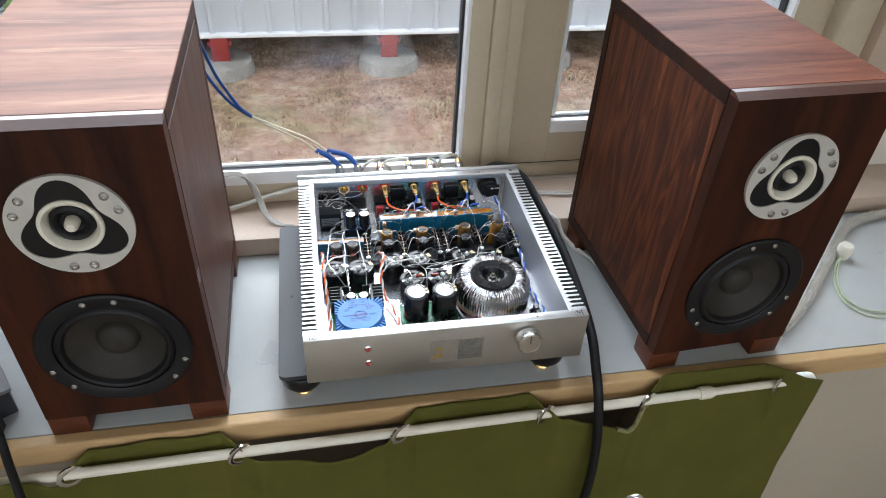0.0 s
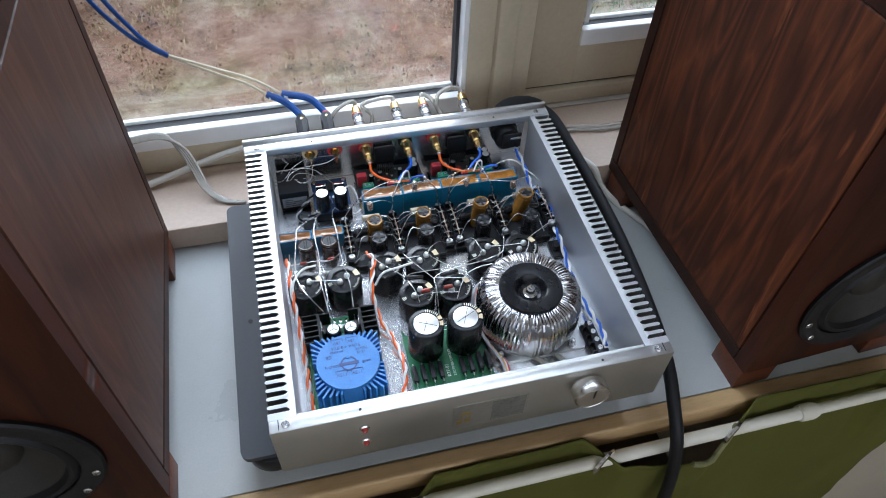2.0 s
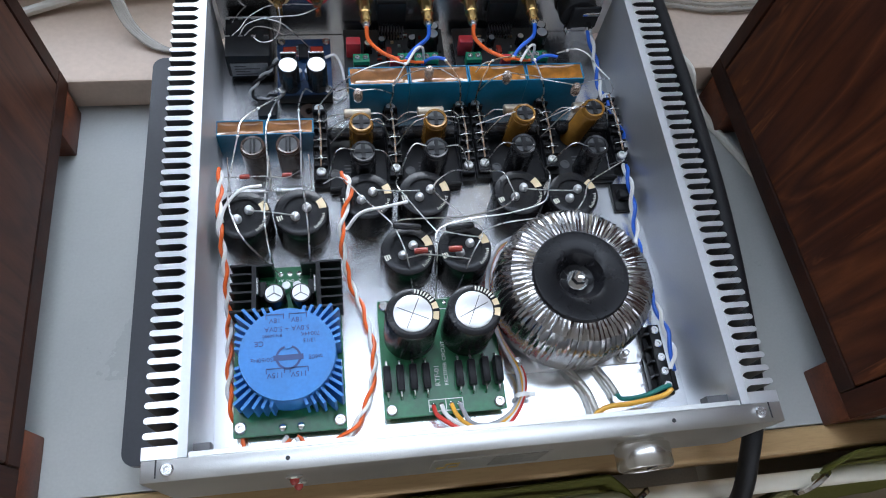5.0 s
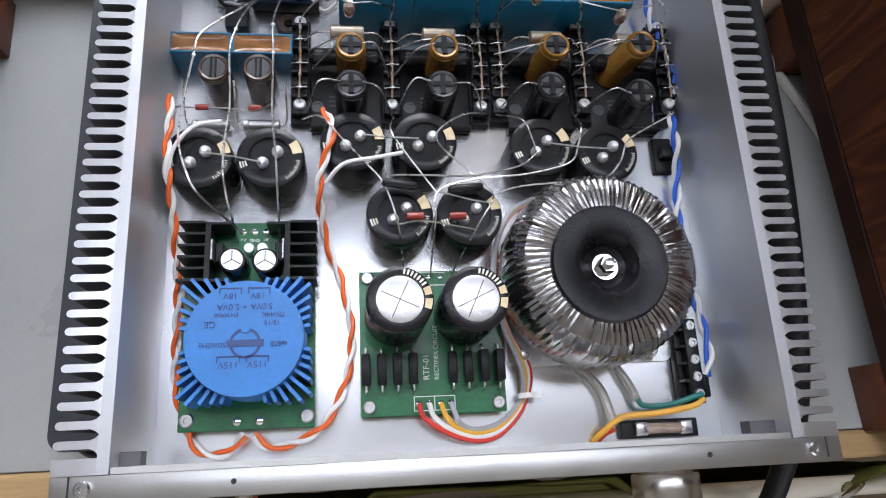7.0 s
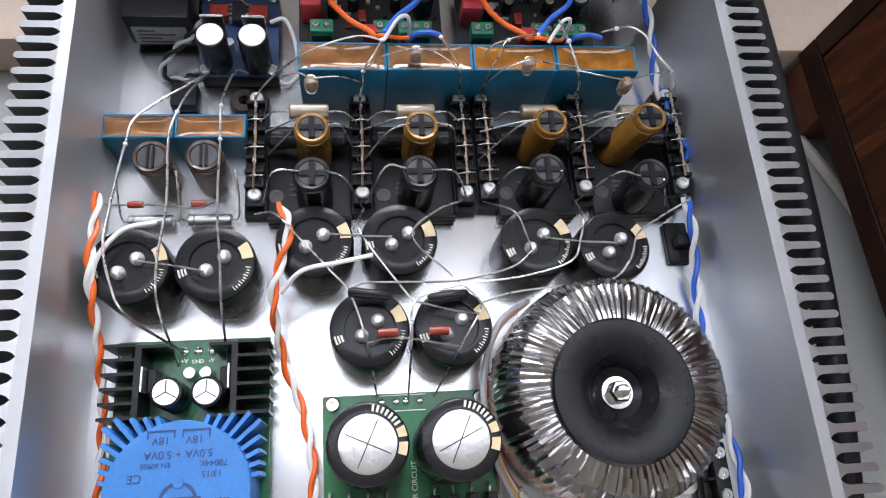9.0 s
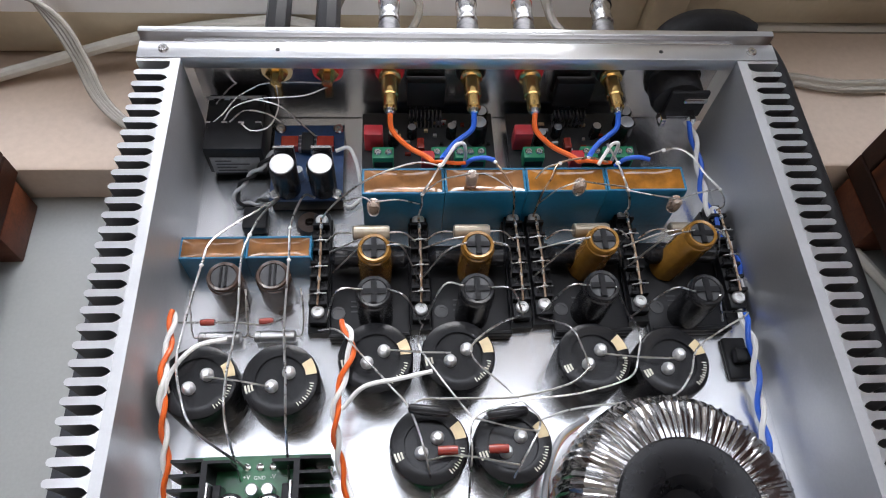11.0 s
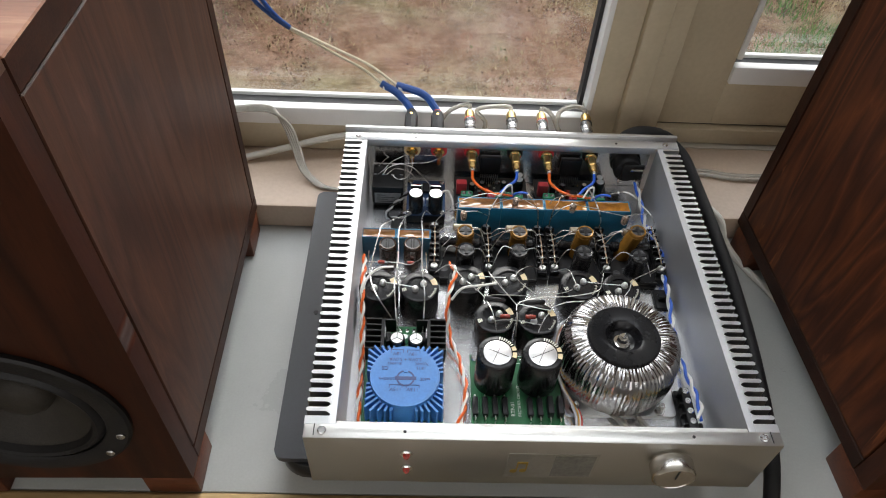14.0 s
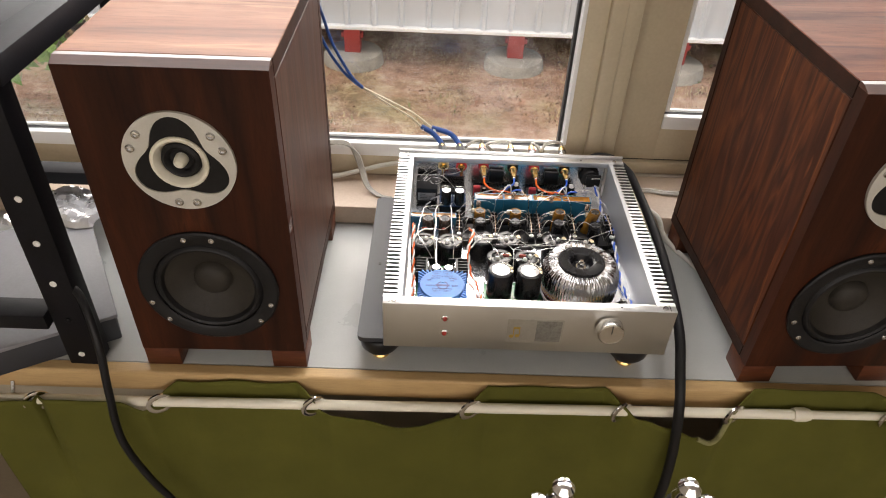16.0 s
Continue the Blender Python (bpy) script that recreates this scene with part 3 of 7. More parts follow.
def bush(x, y, size, seed):
    r = random.Random(seed)
    b = thing("bush", (x, y, GZ), "leafy green bush outside the window", "bush")
    bm = bm_new()
    for k in range(6):
        a = k * 1.05 + r.random()
        tube(bm, [(x, y, GZ - 0.05), (x + 0.2 * size * math.cos(a), y + 0.2 * size * math.sin(a), GZ + 0.5 * size), (x + 0.45 * size * math.cos(a), y + 0.4 * size * math.sin(a), GZ + size)], 0.02 * size, 6, 4, 0.3)
    part("stem", bm, M_TWIG, b)
    vs, fs = [], []
    for _ in range(1500):
        a, e, q = r.uniform(0, 6.28), r.uniform(-0.4, 1.5), r.uniform(0.55, 1.0) ** 0.5
        c = Vector((x + math.cos(a) * math.cos(e) * 0.62 * size * q, y + math.sin(a) * math.cos(e) * 0.62 * size * q, GZ + 0.62 * size + math.sin(e) * 0.55 * size * q))
        if noise.noise(c * 3.1) < -0.12:
            continue
        u = Vector((r.gauss(0, 1), r.gauss(0, 1), r.gauss(0, 1))).normalized()
        v = u.orthogonal().normalized()
        s = r.uniform(0.03, 0.06) * size
        k = len(vs)
        vs += [c - u * s, c + v * s * 0.45, c + u * s, c - v * s * 0.45]
        fs.append((k, k + 1, k + 2, k + 3))
    me = bpy.data.meshes.new("crown")
    me.from_pydata([tuple(v - Vector((x, y, GZ))) for v in vs], [], fs)
    me.materials.append(M_LEAF)
    c = new("crown", me)
    c.parent = b


bush(-3.1, 3.2, 1.5, 3)
bush(-2.3, 3.9, 1.2, 4)


# ---- loudspeakers ----
def trefoil(r0, amp, n=72, turn=90):
    return [((r0 + amp * math.cos(3 * (a - radians(turn)))) * math.cos(a), (r0 + amp * math.cos(3 * (a - radians(turn)))) * math.sin(a)) for a in [2 * math.pi * i / n for i in range(n)]]


def ring_plate(bm, outer, inner, cx, cz, y_front, y_back):
    """A flat plate in the x-z plane between two outlines of equal count."""
    rows = []
    for pts, y in ((outer, y_back), (outer, y_front), (inner, y_front), (inner, y_back)):
        rows.append([bm.verts.new((cx + a, y, cz + b)) for a, b in pts])
    m = len(outer)
    for a, b in zip(rows, rows[1:]):
        for i in range(m):
            j = (i + 1) % m
            bm.faces.new((a[i], a[j], b[j], b[i]))


def circle(r, n=72, x=0, z=0):
    return [(x + r * math.cos(2 * math.pi * i / n), z + r * math.sin(2 * math.pi * i / n)) for i in range(n)]


def screw_head(cx, y, cz, r, parent, material=None, axis="y"):
    bm = turned([(0, 0.0), (r, 0.0), (r * 1.0, r * 0.3), (r * 0.8, r * 0.55), (r * 0.45, r * 0.6), (r * 0.4, r * 0.25), (0, r * 0.25)], (cx, y, cz), axis, 14)
    return part("screw", bm, material or M_STEEL, parent)


def speaker(cx, y0, side_mat, top_mat, label, mirror=1):
    """Two-way bookshelf box on two runner feet; front face at y0."""
    w, d, z0, z1 = 0.0935, 0.292, 0.728, 1.080
    s = thing("loudspeaker", (cx, y0 + d / 2, 0.70), label, "loudspeaker", "pair of loudspeakers")
    x0, x1 = cx - w, cx + w
    tz, wz = 0.9825, 0.8265
    # front board with real openings: four strips and rings round the drivers
    t = 0.0165
    bm = bm_new()
    n = 72
    rect = []
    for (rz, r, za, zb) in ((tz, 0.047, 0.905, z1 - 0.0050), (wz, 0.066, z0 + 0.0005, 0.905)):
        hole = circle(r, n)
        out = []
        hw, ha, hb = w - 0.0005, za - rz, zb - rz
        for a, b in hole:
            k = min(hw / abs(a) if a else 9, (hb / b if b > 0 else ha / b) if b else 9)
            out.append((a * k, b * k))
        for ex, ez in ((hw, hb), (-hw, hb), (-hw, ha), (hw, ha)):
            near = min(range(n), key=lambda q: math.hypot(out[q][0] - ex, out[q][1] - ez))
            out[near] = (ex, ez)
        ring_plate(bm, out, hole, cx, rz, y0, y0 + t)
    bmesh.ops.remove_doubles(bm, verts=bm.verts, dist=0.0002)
    part("baffle", bm, M_BAFFLE, s, "dark reddish walnut front board, its shade darkened into the colour", 30)
    bm = slab([(y0, z1 - 0.0050), (y0 + t, z1 - 0.0050), (y0 + t, z1 - 0.0002), (y0 + 0.0100, z1 - 0.0002)], x0 + 0.0005, x1 - 0.0005)
    for v in bm.verts:
        v.co = Vector((v.co.z, v.co.x, v.co.y))
    part("baffle_edge", bm, M_CHAMFER, s, "chamfered upper edge of the front board", 20)
    lid = part("top_panel", box(x0, x1, y0 + t + 0.0006, y0 + d, z1 - 0.018, z1, 0.0008, 1), top_mat, s, "walnut top panel with grain across and window glare in its colour")
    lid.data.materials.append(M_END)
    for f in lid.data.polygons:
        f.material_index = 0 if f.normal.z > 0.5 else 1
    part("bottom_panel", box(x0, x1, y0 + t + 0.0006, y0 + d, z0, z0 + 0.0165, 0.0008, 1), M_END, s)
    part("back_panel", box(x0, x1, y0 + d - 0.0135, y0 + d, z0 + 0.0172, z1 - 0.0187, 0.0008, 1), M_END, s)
    for a, b in ((x0, x0 + 0.018), (x1 - 0.018, x1)):
        part("side_panel", box(a + 0.0002, b - 0.0002, y0 + t + 0.0014, y0 + d - 0.0143, z0 + 0.0173, z1 - 0.0188, 0.0009, 1), side_mat, s)
    for a, b in ((x0, x0 + 0.040), (x1 - 0.040, x1)):
        part("foot", box(a, b, y0 + 0.001, y0 + 0.040, 0.70, z0, 0.0012), M_FOOT, s, "walnut block foot")
        part("foot", box(a, b, y0 + d - 0.045, y0 + d - 0.006, 0.70, z0, 0.0012), M_FOOT, s, "walnut block foot")
    # tweeter
    bm = bm_new()
    ring_plate(bm, circle(0.052), trefoil(0.0388, 0.0088), cx, tz, y0 - 0.0035, y0 + 0.001)
    tw = part("tweeter_plate", bm, M_CREAM, s, "silver faceplate with black three-lobed inlay", 30)
    bm = bm_new()
    ring_plate(bm, trefoil(0.0385, 0.0088), circle(0.024), cx, tz, y0 - 0.0022, y0 + 0.002)
    part("inlay", bm, M_BLACK, tw, "matt black three-lobed inlay", 30)
    part("horn_ring", turned([(0.0272, 0.001), (0.0272, 0.0040), (0.0262, 0.0052), (0.0235, 0.0050), (0.0200, 0.0005), (0.0192, -0.006)], (cx, y0, tz), "y", 40), M_DOME, tw, "cream horn ring")
    part("surround", turned([(0.0196, -0.0065), (0.0180, -0.0005), (0.0150, 0.0016), (0.0125, 0.0), (0.0105, -0.004), (0.0070, -0.005), (0, -0.005)], (cx, y0, tz), "y", 36), M_RUBBER, tw)
    part("phase_plug", turned([(0.0064, -0.005), (0.0062, 0.0), (0.0056, 0.004), (0.0038, 0.0066), (0, 0.0076)], (cx, y0, tz), "y", 24), M_DOME, tw, "cream dome")
    for lobe in (30, 150, 270):
        for da in (-11, 11):
            a = radians(lobe + da)
            screw_head(cx + 0.0445 * math.cos(a), y0 - 0.0036, tz + 0.0445 * math.sin(a), 0.0042, tw)
    # woofer
    wf = part("woofer_frame", turned([(0.074, 0.0), (0.074, 0.0028), (0.072, 0.0042), (0.060, 0.0042), (0.0575, 0.0026), (0.0575, -0.004), (0.074, -0.0005)], (cx, y0 - 0.0003, wz), "y", 64), M_RUBBER, s, "black woofer basket rim")
    part("roll_surround", turned([(0.0575, 0.0), (0.055, 0.0035), (0.0525, 0.0048), (0.050, 0.0036), (0.0475, -0.001)], (cx, y0, wz), "y", 56), M_RUBBER, wf, "black rubber surround")
    part("cone", turned([(0.0478, -0.001), (0.046, -0.003), (0.030, -0.013), (0.021, -0.0165)], (cx, y0, wz), "y", 56), M_CONE, wf, "dark grey woven cone")
    part("dust_cap", turned([(0.0212, -0.0166), (0.0195, -0.011), (0.015, -0.0072), (0.008, -0.005), (0, -0.0042)], (cx, y0, wz), "y", 40), M_CONE, wf, "dark domed dust cap")
    for lobe in (90, 210, 330):
        for da in (-12, 12):
            a = radians(lobe + da)
            screw_head(cx + 0.0672 * math.cos(a), y0 - 0.0046, wz + 0.0672 * math.sin(a), 0.0031, wf)
    return s


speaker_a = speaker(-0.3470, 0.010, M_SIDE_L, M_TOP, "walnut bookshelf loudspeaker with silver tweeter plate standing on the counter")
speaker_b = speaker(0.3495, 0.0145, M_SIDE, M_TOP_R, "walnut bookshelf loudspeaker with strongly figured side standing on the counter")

speaker_a.rotation_euler.z, speaker_b.rotation_euler.z = radians(0.8), radians(2.8)

# ---- curtain on its rod ----
ROD_Y = -0.0208


def rod_z(x):
    return 0.6765 + 0.017 * x


rod = thing("curtain_rod", (0, ROD_Y, 0.6765), "ivory plastic tension rod carrying the curtain", "curtain rod")
part("tube", tube(bm_new(), [(-1.2, ROD_Y, rod_z(-1.2)), (0.33, ROD_Y, rod_z(0.33))], 0.0062, 14, raw=True), M_ROD, rod)
part("inner_tube", tube(bm_new(), [(0.33, ROD_Y, rod_z(0.33)), (0.468, ROD_Y, rod_z(0.468))], 0.0052, 14, raw=True), M_ROD, rod)
part("joint", turned([(0, -0.010), (0.0078, -0.010), (0.0085, -0.006), (0.0085, 0.004), (0.0066, 0.010), (0, 0.010)], (0.335, ROD_Y, rod_z(0.335)), "x", 16), M_ROD, rod)
part("end_cap", turned([(0, -0.012), (0.008, -0.012), (0.0105, -0.008), (0.0105, 0.006), (0.009, 0.010), (0, 0.011)], (0.475, ROD_Y, rod_z(0.475)), "x", 18), M_WHITE, rod, "white rubber end cap")
for hx in (-0.60, 0.485):
    part("hook", pipe([(hx, -0.0035, 0.678), (hx, -0.010, 0.668), (hx, -0.0208, rod_z(hx) - 0.008), (hx, -0.029, rod_z(hx))], 0.0025), M_STEEL, rod)

RINGS = [-0.566, -0.422, -0.241, -0.056, 0.122, 0.255, 0.437]


# height of the cloth's edge against the rod, along the stretches that hang in front of it
HANG = {0: [(0, 0.010), (0.1, 0.013), (0.7, 0.012), (0.9, -0.004), (1, 0.008)],
        2: [(0, 0.008), (0.06, -0.004), (0.3, -0.012), (0.56, -0.026), (0.66, -0.023), (0.88, -0.005), (1, 0.010)],
        4: [(0, 0.010), (0.15, -0.002), (0.45, -0.016), (0.70, -0.034), (0.84, -0.042), (0.92, -0.034), (0.97, -0.008), (1, 0.014)]}
STAND = {1: 0.017, 3: 0.018, 5: 0.022}


def ease(points, u):
    for (a, p), (b, q) in zip(points, points[1:]):
        if u <= b:
            w = (u - a) / (b - a)
            return p + (q - p) * w * w * (3 - 2 * w)
    return points[-1][1]


def curtain_top(x):
    """Depth and height of the cloth's upper edge at x."""
    for k, (a, b) in enumerate(zip(RINGS, RINGS[1:])):
        if a <= x <= b:
            u = (x - a) / (b - a)
            rise = min(1, 9 * u, 9 * (1 - u) if k < 5 else 1)
            if k % 2 == 1:   # behind the rod, standing up over it
                return ROD_Y + 0.0135 * min(1, 9 * u, 9 * (1 - u)), rod_z(x) + 0.006 + STAND[k] * rise ** 0.7 + 0.0015 * math.sin(x * 70)
            return ROD_Y - 0.011 * rise, rod_z(x) + ease(HANG[k], u)
    if x > RINGS[-1]:
        u = (x - RINGS[-1]) / 0.045
        return ROD_Y - 0.002 - 0.009 * min(1, 2 * u), rod_z(x) + 0.028 - 0.015 * u
    return ROD_Y - 0.010, rod_z(x) + 0.008


bm = bm_new()
NX, NZ = 460, 26
xa, xb = -0.64, 0.489
cols = []
for i in range(NX + 1):
    x = xa + (xb - xa) * i / NX
    yt, zt = curtain_top(x)
    col = []
    for j in range(NZ + 1):
        v = (j / NZ) ** 1.3
        z = zt + (0.06 - zt) * v
        fold = 0.008 * math.sin(x * 17 + 1.0) + 0.005 * math.sin(x * 41 + v * 2)
        y = yt * (1 - min(1, v * 3)) + (ROD_Y - 0.006 + 0.8 * fold) * min(1, v * 3)
        y += 0.0018 * noise.noise(Vector((x * 25, z * 25, 1)))
        for rx in RINGS:   # creases fanning down from each eyelet
            y += 0.004 * math.exp(-((x - rx - 0.10 * v * math.sin(rx * 40)) / 0.016) ** 2) * math.exp(-v * 7) * min(1, v * 18)
        col.append(bm.verts.new((x + 0.004 * v * math.sin(9 * x) + 0.055 * v * max(0.0, x - 0.2) / 0.289, y, z)))
    cols.append(col)
for a, b in zip(cols, cols[1:]):
    for j in range(NZ):
        bm.faces.new((a[j], a[j + 1], b[j + 1], b[j]))
curtain = thing("curtain", (0, ROD_Y, 0.05), "olive green canvas curtain with metal eyelets on a rod", "curtain")
cl = part("cloth", bm, M_CURTAIN, curtain, "", 80)
so = cl.modifiers.new("thick", 'SOLIDIFY')
so.thickness = 0.0016
M_HEM = pbr("pale_canvas_back", (0.24, 0.23, 0.11), 0.9, 0, 0.3, 30, 0.8, 900, spec=0.2)
part("hem", pipe([(x, curtain_top(x)[0] - 0.0006, curtain_top(x)[1] - 0.001) for x in [0.218 + 0.0021 * k for k in range(19)]], 0.0032, 8, 2), M_HEM, curtain, "pale inner side of the turned hem")
for rx in RINGS:
    m = Matrix.Translation((rx, ROD_Y - 0.002, rod_z(rx) - 0.001)) @ pose(0, 0, 0, 0, 0, 28)
    bm = turned([(0.0095, 0.0016), (0.0125, 0.0022), (0.0152, 0.0012), (0.0152, -0.0012), (0.0125, -0.0022), (0.0095, -0.0016), (0.0095, 0.0016)], (0, 0, 0), "y", 24)
    bmesh.ops.transform(bm, matrix=m, verts=bm.verts)
    part("eyelet", bm, M_CHROME, curtain, "nickel eyelet")

# ---- isolation board and amplifier ----
def rounded(x0, x1, y0, y1, r, n=6):
    out = []
    for cx, cy, a0 in ((x1 - r, y1 - r, 0), (x0 + r, y1 - r, 90), (x0 + r, y0 + r, 180), (x1 - r, y0 + r, 270)):
        out += [(cx + r * math.cos(radians(a0 + 90 * k / n)), cy + r * math.sin(radians(a0 + 90 * k / n))) for k in range(n + 1)]
    return out


board = thing("isolation_board", (-0.02, 0.165, 0.70), "matt black isolation board on brass-spiked feet under the amplifier", "board")
part("plate", slab(rounded(-0.192, 0.152, 0.021, 0.312, 0.008), 0.738, 0.744), M_BLACK_M, board)
part("hole", turned([(0.0022, 0.0), (0.0022, 0.0006), (0.0012, 0.0006), (0, 0.0004)], (-0.176, 0.157, 0.744), "z", 12), M_BLACK, board)
for fx, fy in ((-0.166, 0.040), (0.132, 0.040), (-0.166, 0.290), (0.132, 0.290)):
    ft = part("foot", turned([(0, 0.716), (0.020, 0.716), (0.024, 0.722), (0.024, 0.735), (0.022, 0.738), (0, 0.738)], (fx, fy, 0), "z", 28), M_BLACK, board, "round black foot")
    part("spike", turned([(0, 0.70), (0.010, 0.70), (0.012, 0.704), (0.009, 0.708), (0.007, 0.716), (0, 0.716)], (fx, fy, 0), "z", 20), M_BRASS, ft, "brass cone and cup")

amp = thing("amplifier", (0, 0.16, 0.744), "open silver amplifier chassis crowded with capacitors and two toroidal transformers", "amplifier")
for fx, fy in ((-0.12, 0.03), (0.12, 0.03), (-0.12, 0.28), (0.12, 0.28)):
    part("foot", turned([(0, 0.744), (0.012, 0.744), (0.013, 0.756), (0, 0.756)], (fx, fy, 0), "z", 18), M_RUBBER, amp)
part("floor_plate", box(-0.1384, 0.1389, 0.0105, 0.316, 0.756, 0.761), M_ALU_IN, amp, "bright satin aluminium floor")
front = part("front_panel", box(-0.159, 0.160, 0.0, 0.0102, 0.754, 0.820, 0.0008), M_PANEL, amp, "thick satin aluminium front panel")
rear = part("rear_panel", box(-0.1384, 0.1389, 0.3165, 0.3195, 0.756, 0.8195), M_ALU_IN, amp, "thin aluminium rear panel")
part("rear_rail", box(-0.1595, 0.1605, 0.3055, 0.3162, 0.812, 0.8200, 0.0006), M_ALU, amp)
part("rear_cover", box(-0.1605, 0.1615, 0.3197, 0.3235, 0.754, 0.8225, 0.0006), M_ALU, amp)
part("front_rail", box(-0.138, 0.1385, 0.0104, 0.0128, 0.800, 0.8190), M_PANEL, amp)

M_WALLS = pbr("dull_aluminium_wall", (0.60, 0.61, 0.62), 0.46, 1.0, 0.05, 12, 0.04, 700)
M_DARK_METAL = pbr("dark_grey_metal", (0.10, 0.10, 0.105), 0.5, 0.6, 0.08, 20, 0.05, 700)
FINS, PITCH = 39, 0.00735
for sgn, xr, xi in ((-1, -0.1430, -0.1385), (1, 0.1440, 0.1390)):
    hs = part("side_heatsink", box(min(xr, xi), max(xr, xi), 0.0104, 0.3052, 0.7555, 0.8195), M_WALLS, amp, "extruded aluminium side heat sink")
    y0 = 0.0215
    t, tip, root = 0.0016, 0.0163, 0.0020
    o = [(0, -t - root), (root * 0.7, -t - root * 0.35), (root * 1.6, -t)] + [(tip - t + t * math.cos(radians(a)), t * math.sin(radians(a))) for a in (-90, -45, 0, 45, 90)] + [(root * 1.6, t), (root * 0.7, t + root * 0.35), (0, t + root)]
    o = [(xr + sgn * a, y0 + b) for a, b in o]
    # fin sides dark grey, only the top faces take the bright aluminium
    fin = part("fin", slab(o if sgn > 0 else o[::-1], 0.7558, 0.8193), M_DARK_METAL, hs)
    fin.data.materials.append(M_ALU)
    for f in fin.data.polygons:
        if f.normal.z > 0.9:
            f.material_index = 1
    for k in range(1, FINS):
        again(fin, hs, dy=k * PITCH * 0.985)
    part("corner_block", box(min(xr, xr + sgn * 0.0163), max(xr, xr + sgn * 0.0163), 0.0104, 0.0165, 0.7555, 0.8193), M_ALU, hs)
    part("corner_block", box(min(xr, xr + sgn * 0.0163), max(xr, xr + sgn * 0.0163), 0.3035, 0.3053, 0.7555, 0.8193), M_ALU, hs)
    part("angle_bracket", box(min(xi, xi - sgn * 0.012), max(xi, xi - sgn * 0.008), 0.0131, 0.0185, 0.800, 0.8080), M_DARK_METAL, hs)
    part("corner_seam", box(min(xr, xr - sgn * -0.0) + (0.0 if sgn < 0 else 0) - (0.0095 if sgn < 0 else -0.0088), min(xr, xr) - (0.0088 if sgn < 0 else -0.0095), 0.002, 0.0102, 0.8199, 0.8203), M_SEAL, hs)


def flat_screw(x, y, z, r, parent, material=None):
    bm = turned([(0, -0.0005), (r, -0.0005), (r, r * 0.25), (r * 0.8, r * 0.5), (r * 0.4, r * 0.5), (r * 0.34, r * 0.2), (0, r * 0.2)], (x, y, z), "z", 14)
    return part("screw", bm, material or M_STEEL, parent)


M_HOLE = pbr("dark_hole", (0.01, 0.01, 0.01), 0.6, 0, 0.1, 50, 0)
for x in (-0.147, 0.1475):
    flat_screw(x, 0.0055, 0.8202, 0.0031, front)
    flat_screw(x, 0.3105, 0.8202, 0.0026, rear)
for x in (-0.0925, 0.100):
    part("hole", turned([(0, 0), (0.0011, 0), (0.0011, 0.0003), (0, 0.0003)], (x, 0.0055, 0.8201), "z", 10), M_HOLE, front)
    part("hole", turned([(0, 0), (0.0011, 0), (0.0011, 0.0003), (0, 0.0003)], (x, 0.3105, 0.8201), "z", 10), M_HOLE, rear)

M_LED = pbr("red_led_lens", (0.45, 0.05, 0.04), 0.15, 0, 0.1, 90, 0, coat=0.6)
for z in (0.8010, 0.7790):
    bez = part("indicator", turned([(0, 0.0), (0.0042, 0.0), (0.0042, 0.0012), (0.0032, 0.002), (0.0026, 0.0016), (0, 0.0016)], (-0.0912, 0.0, z), "y", 18), M_CHROME, front, "chrome indicator bezel")
    part("lens", turned([(0.0025, 0.0014), (0.0022, 0.0034), (0.0012, 0.0046), (0, 0.005)], (-0.0912, 0.0, z), "y", 14), M_LED, bez, "red indicator lens")
M_KNOB = pbr("turned_metal_knob", (0.72, 0.70, 0.66), 0.24, 1.0, 0.08, 60, 0.05, 900)
knob = part("volume_knob", turned([(0, 0.0), (0.0125, 0.0), (0.0125, 0.0018), (0.0142, 0.0020), (0.0147, 0.0028), (0.0147, 0.0128), (0.0138, 0.0142), (0.0128, 0.0145), (0.0124, 0.0141), (0, 0.0143)], (0.0892, 0.0, 0.7970), "y", 48), M_KNOB, front, "turned bright metal volume knob")
part("pointer", box(0.0888, 0.0896, -0.0147, -0.0138, 0.7985, 0.8105), M_HOLE, knob)
M_STICK = pbr("film_sticker", (0.56, 0.56, 0.53), 0.32, 0.9, 0.12, 30, 0.05)
M_GOLD_F = pbr("gold_foil", (0.72, 0.52, 0.13), 0.3, 0.9, 0.1, 60, 0.02)
M_BLACK_S = pbr("smoked_film", (0.30, 0.30, 0.28), 0.34, 0.7, 0.4, 28, 0.05)
stk = part("sticker", box(-0.022, 0.040, -0.0006, 0.0, 0.768, 0.803), M_STICK, front, "thin translucent sticker")
bm = bm_new()
cube(bm, -0.0150, -0.0140, -0.0010, -0.0006, 0.777, 0.789)
cube(bm, -0.0085, -0.0075, -0.0010, -0.0006, 0.778, 0.790)
cube(bm, -0.0150, -0.0075, -0.0010, -0.0006, 0.7885, 0.7912)
spin(bm, [(0, 0.0006), (0.0024, 0.0006), (0.0024, 0.0010), (0, 0.0010)], (-0.0166, 0, 0.7770), "y", 14)
spin(bm, [(0, 0.0006), (0.0024, 0.0006), (0.0024, 0.0010), (0, 0.0010)], (-0.0101, 0, 0.7780), "y", 14)
part("note_mark", bm, M_GOLD_F, stk, "gold music-note mark")
part("smudge", box(0.010, 0.038, -0.0009, -0.0006, 0.770, 0.801), M_BLACK_S, stk, "dark smoked patch")

